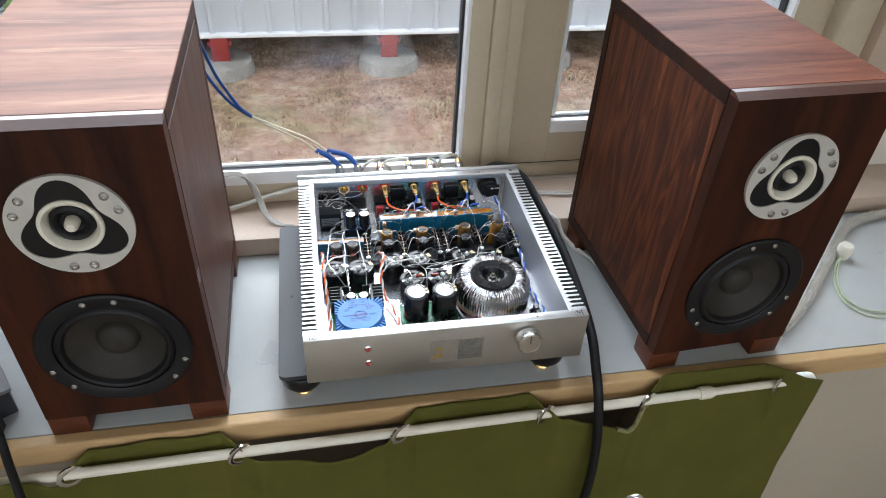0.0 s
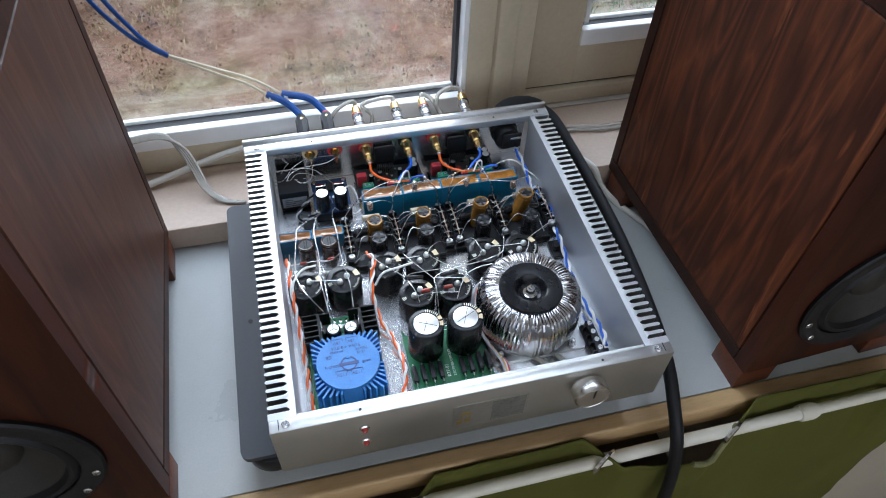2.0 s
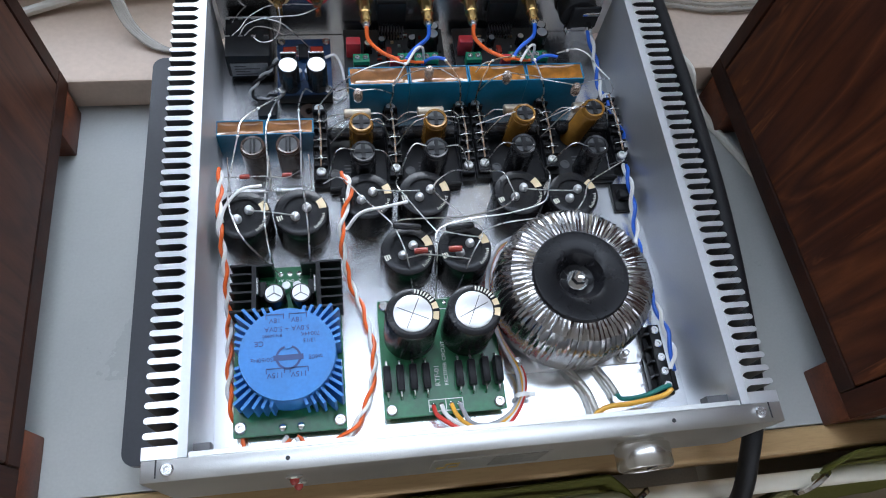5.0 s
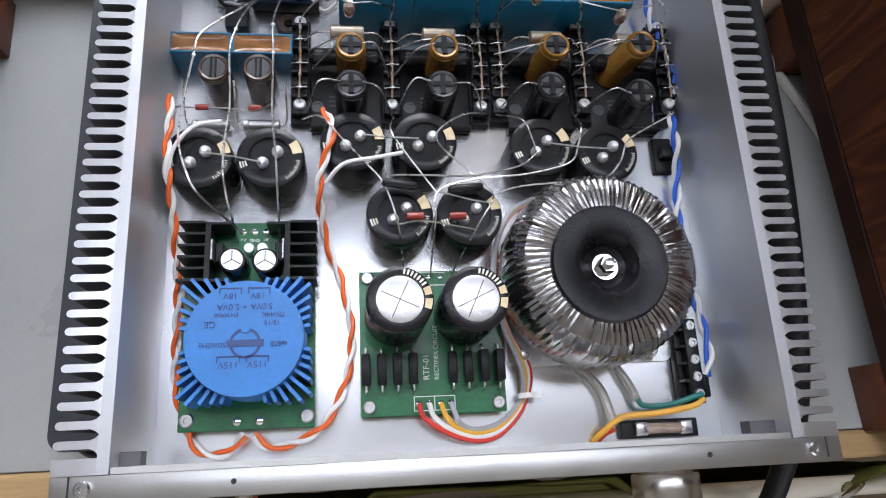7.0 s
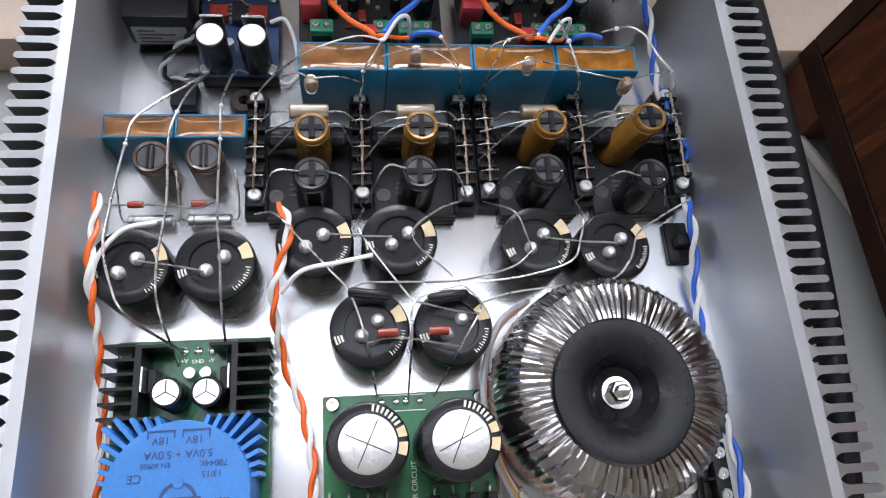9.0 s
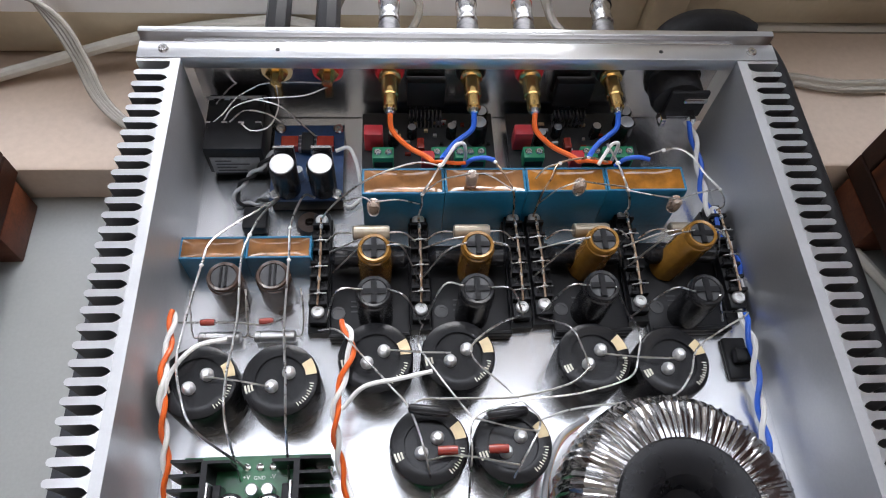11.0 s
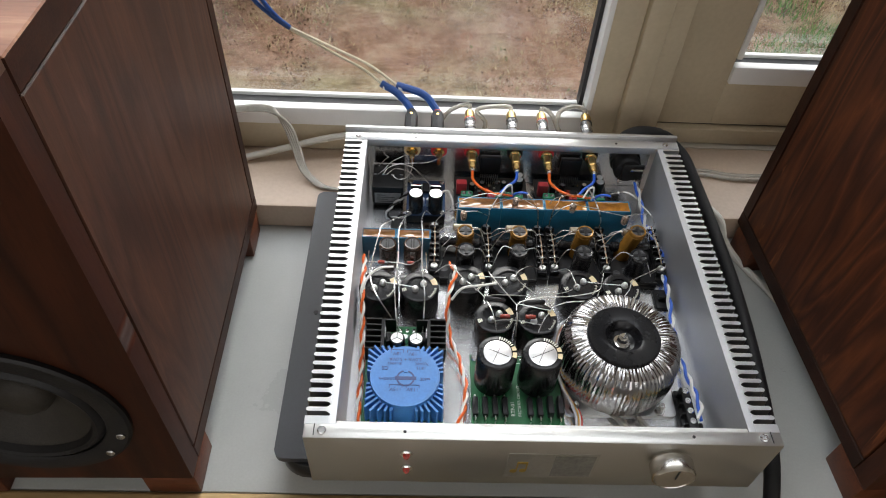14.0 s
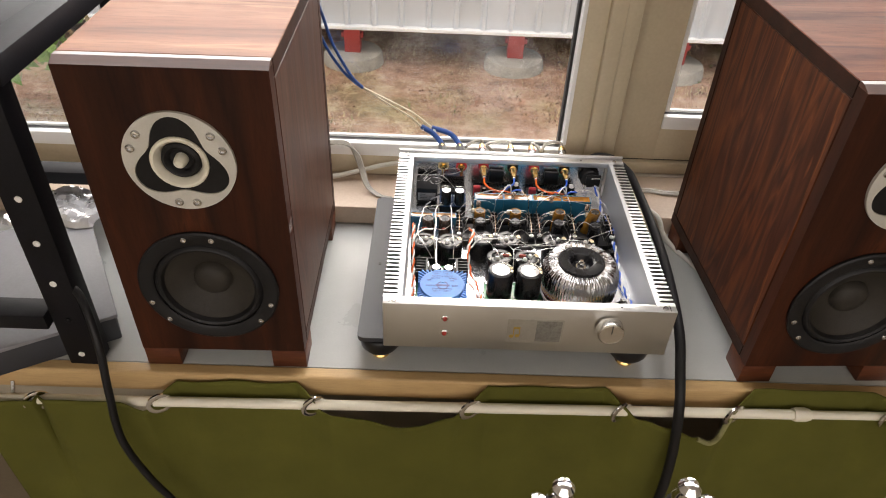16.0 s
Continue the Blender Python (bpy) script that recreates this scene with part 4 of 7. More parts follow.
# electrical parts
RZ = 0.8015
M_PCB = pbr("green_circuit_board", (0.012, 0.13, 0.045), 0.32, 0, 0.2, 60, 0.05, 400, coat=0.2)
M_PCBK = pbr("black_circuit_board", (0.02, 0.021, 0.022), 0.35, 0, 0.3, 70, 0.05, 400)
M_PCBB = pbr("blue_circuit_board", (0.010, 0.036, 0.10), 0.32, 0, 0.3, 90, 0.05, 400)
M_BLUE_T = pbr("blue_potting_case", (0.028, 0.165, 0.45), 0.5, 0, 0.1, 50, 0.05, 500)
M_TEAL = pbr("blue_film_case", (0.006, 0.125, 0.235), 0.32, 0, 0.15, 40, 0.03, 400, coat=0.2)
M_RESIN = pbr("amber_resin", (0.23, 0.090, 0.012), 0.07, 0, 0.35, 60, 0.03, 120, coat=0.6)
M_RESIN_P = pbr("pale_resin", (0.19, 0.085, 0.030), 0.07, 0, 0.4, 50, 0.03, 120, coat=0.8)
M_GOLDCAN = pbr("gold_capacitor_sleeve", (0.24, 0.115, 0.018), 0.24, 0.35, 0.2, 60, 0.02, coat=0.4)
M_BROWNCAN = pbr("brown_capacitor_sleeve", (0.045, 0.026, 0.018), 0.26, 0, 0.2, 60, 0.02, coat=0.4)
M_LABEL = pbr("grey_foil_label", (0.20, 0.205, 0.215), 0.45, 0.2, 0.25, 90, 0.05)
M_GREYTOP = pbr("grey_rubber_bung", (0.038, 0.039, 0.041), 0.5, 0, 0.15, 90, 0.1)
M_CANTOP = pbr("aluminium_can_top", (0.80, 0.80, 0.80), 0.30, 1.0, 0.06, 70, 0.15, 500)
M_TAN = pbr("tan_print", (0.60, 0.47, 0.27), 0.45, 0, 0.08, 60, 0.02)
M_INK = pbr("pale_print", (0.62, 0.60, 0.50), 0.5, 0, 0.08, 60, 0.02)
M_WHITE_INK = pbr("white_silkscreen", (0.75, 0.78, 0.74), 0.5, 0, 0.05, 60, 0.0)
M_BLUE_INK = pbr("dark_blue_print", (0.02, 0.05, 0.16), 0.5, 0, 0.1, 60, 0.0)
M_SHINY = pbr("metal_film", (0.46, 0.45, 0.45), 0.19, 1.0, 0.08, 60, 0.15, 300)
M_ORANGE = pbr("orange_wire", (0.66, 0.11, 0.014), 0.35, 0, 0.08, 90, 0.02)
M_WWIRE = pbr("white_wire", (0.68, 0.67, 0.64), 0.38, 0, 0.06, 90, 0.02)
M_BWIRE = pbr("blue_wire", (0.02, 0.10, 0.50), 0.35, 0, 0.08, 90, 0.02)
M_RWIRE = pbr("red_wire", (0.55, 0.04, 0.025), 0.35, 0, 0.08, 90, 0.02)
M_YWIRE = pbr("yellow_wire", (0.70, 0.36, 0.03), 0.35, 0, 0.08, 90, 0.02)
M_GWIRE = pbr("grey_wire", (0.34, 0.34, 0.35), 0.4, 0, 0.08, 90, 0.02)
M_TWIRE = pbr("teal_wire", (0.01, 0.16, 0.13), 0.4, 0, 0.08, 90, 0.02)
M_REDBOX = pbr("red_film_capacitor", (0.50, 0.03, 0.04), 0.35, 0, 0.08, 90, 0.02)
M_DKRED = pbr("maroon_glass_diode", (0.22, 0.025, 0.015), 0.15, 0, 0.2, 90, 0.02, coat=0.5)
M_GREEN_T = pbr("green_terminal", (0.015, 0.22, 0.10), 0.4, 0, 0.08, 90, 0.02)
M_GLASSB = pbr("brown_glass_bead", (0.72, 0.56, 0.45), 0.08, 0, 0.25, 200, 0.02, coat=1.0)
M_GLASSB.node_tree.nodes["Principled BSDF"].inputs["Transmission Weight"].default_value = 0.7
M_COPPER = pbr("bare_copper", (0.60, 0.42, 0.29), 0.28, 1.0, 0.1, 200, 0.0)
FLOOR = 0.761
M_DISC = pbr("black_lacquer_disc", (0.005, 0.005, 0.006), 0.27, 0, 0.2, 60, 0.04, 500, spec=0.3)
M_SILV = pbr("silver_sleeve", (0.42, 0.37, 0.29), 0.34, 0.85, 0.12, 120, 0.05)
M_TINNED = pbr("bright_solder", (0.86, 0.86, 0.85), 0.32, 0.75, 0.06, 150, 0.05)


def at_angle(x, y, r, a):
    return x + r * math.cos(radians(a)), y + r * math.sin(radians(a))


def arc_patch(bm, x, y, z, r0, r1, a0, a1, n=6, h=0.0003):
    """A thin printed patch on a flat can top."""
    vs = []
    for k in range(n + 1):
        a = a0 + (a1 - a0) * k / n
        vs.append([bm.verts.new((*at_angle(x, y, r, a), z + d)) for r, d in ((r0, h), (r1, h), (r1, 0), (r0, 0))])
    for p, q in zip(vs, vs[1:]):
        for i in range(4):
            j = (i + 1) % 4
            bm.faces.new((p[i], p[j], q[j], q[i]))
    bm.faces.new(vs[0])
    bm.faces.new(vs[-1][::-1])
    return bm


def big_cap(x, y, turn=40, r=0.0164, top=0.789):
    """Snap-in electrolytic standing on its head: rim, recessed disc, two tags and printed sleeve."""
    c = part("capacitor", turned([(0, FLOOR), (r, FLOOR), (r, top - 0.002), (r * 0.97, top - 0.0004), (r * 0.93, top), (r * 0.64, top), (r * 0.62, top - 0.0012), (0, top - 0.0012)], (x, y, 0), "z", 40), M_CAPTOP, amp, "large black electrolytic capacitor")
    for s in (-1, 1):
        tx, ty = at_angle(x, y, 0.0045 * s, turn)
        part("solder_tag", turned([(0, 0), (0.0028, 0), (0.0029, 0.0014), (0.0023, 0.0032), (0.0014, 0.0042), (0, 0.0044)], (tx, ty, top - 0.0013), "z", 12), M_TINNED, c, "shiny solder joint")
    part("print_mark", arc_patch(bm_new(), x, y, top, r * 0.66, r * 0.94, turn - 32, turn - 4), M_TAN, c, "tan polarity mark")
    bm = bm_new()
    for k in range(10):
        a = turn - 95 + k * 5
        arc_patch(bm, x, y, top, r * (0.80 if k % 3 else 0.76), r * 0.88, a, a + 1.8, 1)
    part("print_line", bm, M_INK, c)
    bm = bm_new()
    for k in range(3):
        arc_patch(bm, x, y, top, r * (0.7 + 0.08 * k), r * (0.75 + 0.08 * k), turn + 150, turn + 164, 2)
    part("print_line", bm, M_INK, c)
    return c


for x, y, tn in ((-0.1195, 0.1535, 40), (-0.0855, 0.1535, 40), (-0.0455, 0.1625, 35), (-0.0095, 0.1625, 35), (0.0505, 0.1600, 45), (0.0855, 0.1570, 45), (-0.0235, 0.1240, 42), (0.0110, 0.1235, 42)):
    big_cap(x, y, tn)


def bung_cap(x, y, r, z0, z1, material, label, lean=(0, 0), cross=True):
    """Radial capacitor, rubber bung up, with a moulded cross and a shiny crimped rim."""
    bm = turned([(0, z0), (r, z0), (r, z1 - 0.0035), (r * 0.94, z1 - 0.003), (r * 0.97, z1 - 0.001), (r * 0.90, z1), (r * 0.74, z1 - 0.0003), (r * 0.72, z1 - 0.0012), (0, z1 - 0.0012)], (x, y, 0), "z", 28)
    for v in bm.verts:
        k = (v.co.z - z0) / (z1 - z0)
        v.co.x += lean[0] * (k - 1)
        v.co.y += lean[1] * (k - 1)
    c = part("capacitor", bm, material, amp, label)
    part("bung", turned([(0, z1 - 0.0013), (r * 0.715, z1 - 0.0013), (r * 0.70, z1 - 0.0006), (0, z1 - 0.0005)], (x, y, 0), "z", 24), M_GREYTOP, c, "grey rubber bung")
    bm = bm_new()
    if cross:
        cube(bm, x - r * 0.66, x + r * 0.66, y - r * 0.16, y + r * 0.16, z1 - 0.0006, z1 + 0.0002)
        cube(bm, x - r * 0.16, x + r * 0.16, y - r * 0.66, y + r * 0.66, z1 - 0.0006, z1 + 0.0004)
    else:
        cube(bm, x - r * 0.2, x - r * 0.08, y - r * 0.66, y + r * 0.66, z1 - 0.0006, z1 + 0.0004)
        cube(bm, x + r * 0.08, x + r * 0.2, y - r * 0.66, y + r * 0.66, z1 - 0.0006, z1 + 0.0004)
    part("cross_mould", bm, M_BLACK, c)
    return c


for x, y in ((-0.046, 0.190), (0.0, 0.1905), (0.057, 0.191), (0.105, 0.188)):
    bung_cap(x, y, 0.0082, FLOOR, 0.797, M_CAPTOP, "black radial capacitor with crossed bung")
for x, y, ln in ((-0.046, 0.212, (0, 0)), (0.002, 0.213, (0, 0)), (0.0615, 0.215, (0.003, 0.0)), (0.1095, 0.2175, (0.009, 0.003))):
    bung_cap(x, y, 0.0078, FLOOR + 0.006, 0.797, M_GOLDCAN, "amber-gold radial capacitor", ln)
for x, y in ((-0.1145, 0.203), (-0.0925, 0.2035)):
    bung_cap(x, y, 0.0080, FLOOR, 0.788, M_BROWNCAN, "brown radial capacitor", (0, 0), False)


def film_box(x0, x1, y0, y1, z1, resin, label, wall=0.0011):
    """Open blue case filled with resin a little below its rim."""
    bm = bm_new()
    cube(bm, x0, x1, y0, y1, FLOOR, z1 - 0.0016)
    cube(bm, x0, x1, y0, y0 + wall, z1 - 0.0017, z1, 0.0002, 1)
    cube(bm, x0, x1, y1 - wall, y1, z1 - 0.0017, z1, 0.0002, 1)
    cube(bm, x0, x0 + wall, y0 + wall, y1 - wall, z1 - 0.0017, z1, 0.0002, 1)
    cube(bm, x1 - wall, x1, y0 + wall, y1 - wall, z1 - 0.0017, z1, 0.0002, 1)
    c = part("film_capacitor", bm, M_TEAL, amp, label)
    bm = bm_new()
    nx, ny = 16, 6
    g = [[bm.verts.new((x0 + wall + (x1 - x0 - 2 * wall) * i / nx, y0 + wall + (y1 - y0 - 2 * wall) * j / ny, z1 - 0.0013 + 0.0010 * (max(abs(2 * i / nx - 1), abs(2 * j / ny - 1)) ** 5) + 0.00025 * noise.noise(Vector((x0 * 900 + i * 0.6, j * 0.7, 1))))) for j in range(ny + 1)] for i in range(nx + 1)]
    for i in range(nx):
        for j in range(ny):
            bm.faces.new((g[i][j], g[i + 1][j], g[i + 1][j + 1], g[i][j + 1]))
    part("resin", bm, resin, c, "glossy amber resin fill", 80)
    return c


for k in range(4):
    xa = -0.0520 + k * 0.0403
    film_box(xa, xa + 0.0399, 0.2425 + 0.0003 * k, 0.2575, 0.7945, M_RESIN_P if k < 2 else M_RESIN, "large blue resin-filled film capacitor")
for k in range(2):
    xa = -0.1390 + k * 0.0314
    film_box(xa, xa + 0.0310, 0.2165, 0.2285, 0.7795, M_RESIN_P, "small blue resin-filled film capacitor")

# tag strips, black bases, resistors and silver capacitors: four channels
STRIPS = [(-0.073, 0.241, 0.191), (-0.0245, 0.2405, 0.1915), (0.024, 0.241, 0.1915), (0.035, 0.241, 0.193), (0.0822, 0.2425, 0.1935), (0.1318, 0.244, 0.1945)]
for x, yb, yf in STRIPS:
    st = part("tag_strip", box(x - 0.0042, x + 0.0042, yf - 0.005, yb + 0.005, 0.7665, 0.7715, 0.0006), M_BLACK, amp, "black barrier terminal strip")
    part("strip_base", box(x - 0.0050, x + 0.0050, yf - 0.008, yb + 0.004, FLOOR, 0.7664), M_BLACK, st)
    for k in range(8):
        yy = yf + (yb - yf) * k / 7
        if k < 7:
            part("barrier", box(x - 0.0042, x + 0.0042, yy + 0.0028, yy + 0.0042, 0.7716, 0.7757), M_BLACK, st)
        if k in (0, 7):
            flat_screw(x, yy, 0.7725, 0.0032, st, M_TINNED)
        else:
            part("tag", turned([(0.0014, 0.7716), (0.0027, 0.7716), (0.0027, 0.7726), (0.0014, 0.7726), (0.0014, 0.7716)], (x, yy, 0), "z", 14), M_CAPTOP, st)
            part("wire_wrap", turned([(0.0004, -0.0014), (0.0009, -0.0012), (0.0010, 0.0), (0.0009, 0.0012), (0.0004, 0.0014)], (x + 0.0003, yy + 0.0012, 0.7768), "y", 10), M_NICKEL, st)
    part("bus_wire", pipe([(x, yf + 0.002, 0.7765), (x + 0.0006, (yf + yb) / 2, 0.7775), (x, yb - 0.001, 0.7768)], 0.0006, 6, 5), M_COPPER, st)
    for k in (1, 3, 5):
        yy = yf + (yb - yf) * k / 7
        part("cross_wire", pipe([(x - 0.0042, yy, 0.7770), (x, yy, 0.7783), (x + 0.0042, yy + 0.0006, 0.7770)], 0.0004, 6, 3), M_NICKEL, st)
for ch, (xa, xb, px) in enumerate(((-0.068, -0.0295, -0.064), (-0.0195, 0.019, -0.0145), (0.040, 0.0772, 0.0445), (0.0872, 0.1268, 0.0925))):
    bs = part("module_base", box(xa, xb, 0.1795, 0.2300, FLOOR, 0.7660, 0.0012), M_BLACK, amp, "black moulded module base")
    part("lug_hole", turned([(0.0034, 0), (0.0034, 0.0004), (0.0022, 0.0004), (0.0022, 0.0001), (0, 0.0001)], (px, 0.193, 0.7660), "z", 16), M_GREYTOP, bs)
    bm = bm_new()
    for k in range(3):
        cube(bm, px + 0.006, px + 0.0105 + 0.002 * k, 0.1985 - 0.0026 * k, 0.1993 - 0.0026 * k, 0.7660, 0.7663)
    part("moulded_line", bm, M_GREYTOP, bs)
    part("rib", box(xa, xb, 0.1795, 0.1815, 0.7661, 0.7690, 0.0004, 1), M_BLACK, bs)
    rs = part("resistor", turned([(0, -0.019), (0.0020, -0.019), (0.0048, -0.0165), (0.0048, -0.011), (0.0042, -0.010), (0.0042, 0.010), (0.0048, 0.011), (0.0048, 0.0165), (0.0020, 0.019), (0, 0.019)], ((xa + xb) / 2, 0.2180, 0.7745), "x", 20), M_CAPTOP, amp, "black tubular power resistor")
    cx = (xa + xb) / 2 + 0.001
    sc = part("axial_capacitor", turned([(0, -0.0088), (0.0030, -0.0088), (0.0036, -0.0082), (0.0036, 0.0078), (0.0030, 0.0088), (0, 0.0088)], (cx, 0.2265, 0.7850), "x", 20), M_SILV, amp, "silver axial capacitor")
    part("lead", pipe([(xa - 0.002, 0.2250, 0.779), (xa + 0.004, 0.2265, 0.7848), (cx - 0.008, 0.2265, 0.7850)], 0.0005, 6, 4), M_NICKEL, sc)
    part("lead", pipe([(cx + 0.008, 0.2265, 0.7850), (xb - 0.003, 0.2265, 0.7848), (xb + 0.003, 0.2250, 0.779)], 0.0005, 6, 4), M_NICKEL, sc)

# silver axial parts and maroon diodes by the left caps
for k in range(2):
    cx = -0.1185 + k * 0.0255
    ax = part("axial_capacitor", turned([(0, -0.0095), (0.0024, -0.0095), (0.0028, -0.009), (0.0028, -0.007), (0.0024, -0.0066), (0.0028, -0.0062), (0.0028, 0.009), (0.0022, 0.0096), (0, 0.0096)], (cx, 0.1820, 0.7655), "x", 18), M_CANTOP, amp, "small silver axial capacitor")
    for s in (-1, 1):
        part("lead", pipe([(cx + s * 0.009, 0.182, 0.7655), (cx + s * 0.0125, 0.183, 0.766), (cx + s * 0.0132, 0.192, 0.772), (cx + s * 0.0125, 0.200, 0.780)], 0.0004, 6, 4), M_NICKEL, ax)
    part("diode", turned([(0, -0.0032), (0.0014, -0.003), (0.0016, 0), (0.0014, 0.003), (0, 0.0032)], (cx - 0.0005, 0.1808, 0.7870), "x", 12), M_DKRED, amp, "maroon glass diode")
for x, y in ((-0.0165, 0.1205), (0.0040, 0.1205)):
    part("diode", turned([(0, -0.0042), (0.0018, -0.004), (0.0020, 0), (0.0018, 0.004), (0, 0.0042)], (x, y, 0.7945), "x", 12), M_DKRED, amp, "maroon film capacitor")
for x, y, ry in ((-0.0235, 0.1365, -8), (0.0085, 0.1345, 6)):
    bm = turned([(0, -0.0085), (0.0014, -0.0085), (0.0021, -0.0072), (0.0021, 0.0072), (0.0014, 0.0085), (0, 0.0085)], (0, 0, 0), "x", 16)
    bmesh.ops.transform(bm, matrix=pose(x, y, 0.7955, 0, 0, ry), verts=bm.verts)
    part("resistor", bm, M_CAPTOP, amp, "black wirewound resistor")

# blue encapsulated transformer on its green board
TX, TY, TR = -0.0945, 0.0650, 0.0262
pcb = part("circuit_board", box(-0.1265, -0.0650, 0.0265, 0.1265, 0.7675, 0.7692, 0.0003, 1), M_PCB, amp, "green regulator circuit board")
for x, y in ((-0.1225, 0.0315), (-0.0685, 0.0315), (-0.1225, 0.1220), (-0.0685, 0.1220)):
    flat_screw(x, y, 0.7695, 0.0034, pcb)
    part("standoff", turned([(0, FLOOR), (0.0026, FLOOR), (0.0026, 0.7674), (0, 0.7674)], (x, y, 0), "z", 8), M_BRASS, pcb)
tr = part("encapsulated_transformer", turned([(0, 0.7694), (TR, 0.7694), (TR, 0.7915), (TR * 0.985, 0.7928), (0, 0.7930)], (TX, TY, 0), "z", 56), M_BLUE_T, pcb, "bright blue ribbed encapsulated transformer")
for k in range(48):
    a = 360 * k / 48 + 3.75
    ca, sa = math.cos(radians(a)), math.sin(radians(a))
    reach = min(0.0285 / max(abs(ca), 1e-6), 0.0280 / max(abs(sa), 1e-6))
    reach = min(reach, 0.0385)
    if reach < TR + 0.0025:
        continue
    bm = box(TR - 0.0006, reach, -0.0008, 0.0008, 0.7696, 0.7900)
    bmesh.ops.transform(bm, matrix=pose(TX, TY, 0, 0, 0, a), verts=bm.verts)
    part("rib", bm, M_BLUE_T, pcb)
part("dimple", turned([(0, 0.7930), (0.0020, 0.7930), (0.0020, 0.7936), (0, 0.7937)], (TX + 0.0005, TY + 0.004, 0), "z", 14), M_BLUE_T, pcb)


def ink(words, x, y, size, material=M_BLUE_INK, z=0.79305, rot=180, parent=pcb):
    return text_mesh(words, size, material, parent, (x, y, z), (0, 0, rot), "lettering", 0.00012)


ink("115V", TX - 0.0065, TY - 0.0118, 0.0042)
ink("115V", TX + 0.0060, TY - 0.0118, 0.0042)
ink("18V", TX - 0.0065, TY + 0.0190, 0.0040)
ink("18V", TX + 0.0055, TY + 0.0190, 0.0040)
ink("5.0VA + 5.0VA", TX, TY + 0.0140, 0.0040)
ink("70044K", TX - 0.0135 + 0.026, TY + 0.0103, 0.0033)
ink("EN 60950", TX - 0.008, TY + 0.0103, 0.0026)
ink("13/15", TX + 0.0120, TY + 0.0065, 0.0032)
ink("CE", TX - 0.0150, TY + 0.0062, 0.0042)
ink("50/60Hz", TX - 0.0135, TY - 0.0030, 0.0035)
ink("ta60E", TX + 0.0150, TY - 0.0030, 0.0034)
for dx in (-0.0065, 0.0060):
    for dy, up in ((-0.0085, 1), (0.0222, 1)):
        bm = bm_new()
        cube(bm, TX + dx - 0.0050, TX + dx + 0.0050, TY + dy, TY + dy + 0.0005, 0.7930, 0.7932)
        cube(bm, TX + dx - 0.0050, TX + dx - 0.0045, TY + dy - 0.0025, TY + dy, 0.7930, 0.7932)
        cube(bm, TX + dx + 0.0045, TX + dx + 0.0050, TY + dy - 0.0025, TY + dy, 0.7930, 0.7932)
        part("print_bracket", bm, M_BLUE_INK, pcb)
part("logo_ring", turned([(0.0068, 0.7930), (0.0068, 0.7932), (0.0056, 0.7932), (0.0056, 0.7930)], (TX + 0.0005, TY - 0.0025, 0), "z", 32), M_BLUE_INK, pcb)
part("logo_bar", box(TX - 0.0075, TX + 0.0085, TY - 0.0040, TY - 0.0010, 0.7930, 0.79315), M_BLUE_INK, pcb)
for x, y in ((-0.1020, 0.1025), (-0.0870, 0.1020)):
    c = part("capacitor", turned([(0, 0.7693), (0.0062, 0.7693), (0.0062, 0.7860), (0.0058, 0.787), (0.0050, 0.7872), (0, 0.7868)], (x, y, 0), "z", 28), M_CAPTOP, pcb, "black capacitor with bare aluminium top")
    part("can_top", turned([(0, 0.7869), (0.0049, 0.7873), (0.0049, 0.7876), (0, 0.7876)], (x, y, 0), "z", 26), M_CANTOP, c)
    bm = bm_new()
    for a in (90, 210, 330):
        b2 = box(0, 0.0046, -0.00022, 0.00022, 0.7876, 0.7878)
        bmesh.ops.transform(b2, matrix=pose(x, y, 0, 0, 0, a), verts=b2.verts)
        me_tmp = bpy.data.meshes.new("tmp")
        b2.to_mesh(me_tmp)
        bm.from_mesh(me_tmp)
        b2.free()
    part("vent_score", bm, M_GREYTOP, c)
for x, y in ((-0.0962, 0.1115), (-0.0898, 0.1115)):
    part("capacitor", turned([(0, 0.7693), (0.0026, 0.7693), (0.0026, 0.776), (0.0022, 0.7764), (0, 0.7764)], (x, y, 0), "z", 18), M_CANTOP, pcb)
for sgn, bx in ((-1, -0.1135), (1, -0.0770)):
    hb = part("heat_sink", box(bx - 0.0012, bx + 0.0012, 0.0925, 0.1215, 0.7694, 0.7860), M_BLACK, pcb, "black finned heat sink")
    for k in range(6):
        yy = 0.0930 + k * 0.0056
        part("fin", box(min(bx + sgn * 0.0012, bx + sgn * 0.0135), max(bx + sgn * 0.0012, bx + sgn * 0.0135), yy, yy + 0.0012, 0.7694, 0.7860), M_BLACK, hb)
    for yy in (0.0925, 0.1203):
        part("wing", box(min(bx - sgn * 0.0012, bx - sgn * 0.0100), max(bx - sgn * 0.0012, bx - sgn * 0.0100), yy, yy + 0.0012, 0.7694, 0.7860), M_BLACK, hb)
    part("regulator", box(min(bx - sgn * 0.0014, bx - sgn * 0.0026), max(bx - sgn * 0.0014, bx - sgn * 0.0026), 0.1030, 0.1130, 0.7740, 0.7870, 0.0003, 1), M_STEEL, pcb)
    part("regulator_body", box(min(bx - sgn * 0.0027, bx - sgn * 0.0062), max(bx - sgn * 0.0027, bx - sgn * 0.0062), 0.1032, 0.1128, 0.7720, 0.7810, 0.0004, 1), M_BLACK, pcb)
for x in (-0.1000, -0.0945, -0.0890):
    part("solder_pad", turned([(0, 0.7693), (0.0020, 0.7693), (0.0016, 0.7702), (0, 0.7708)], (x, 0.1215, 0), "z", 12), M_CHROME, pcb)
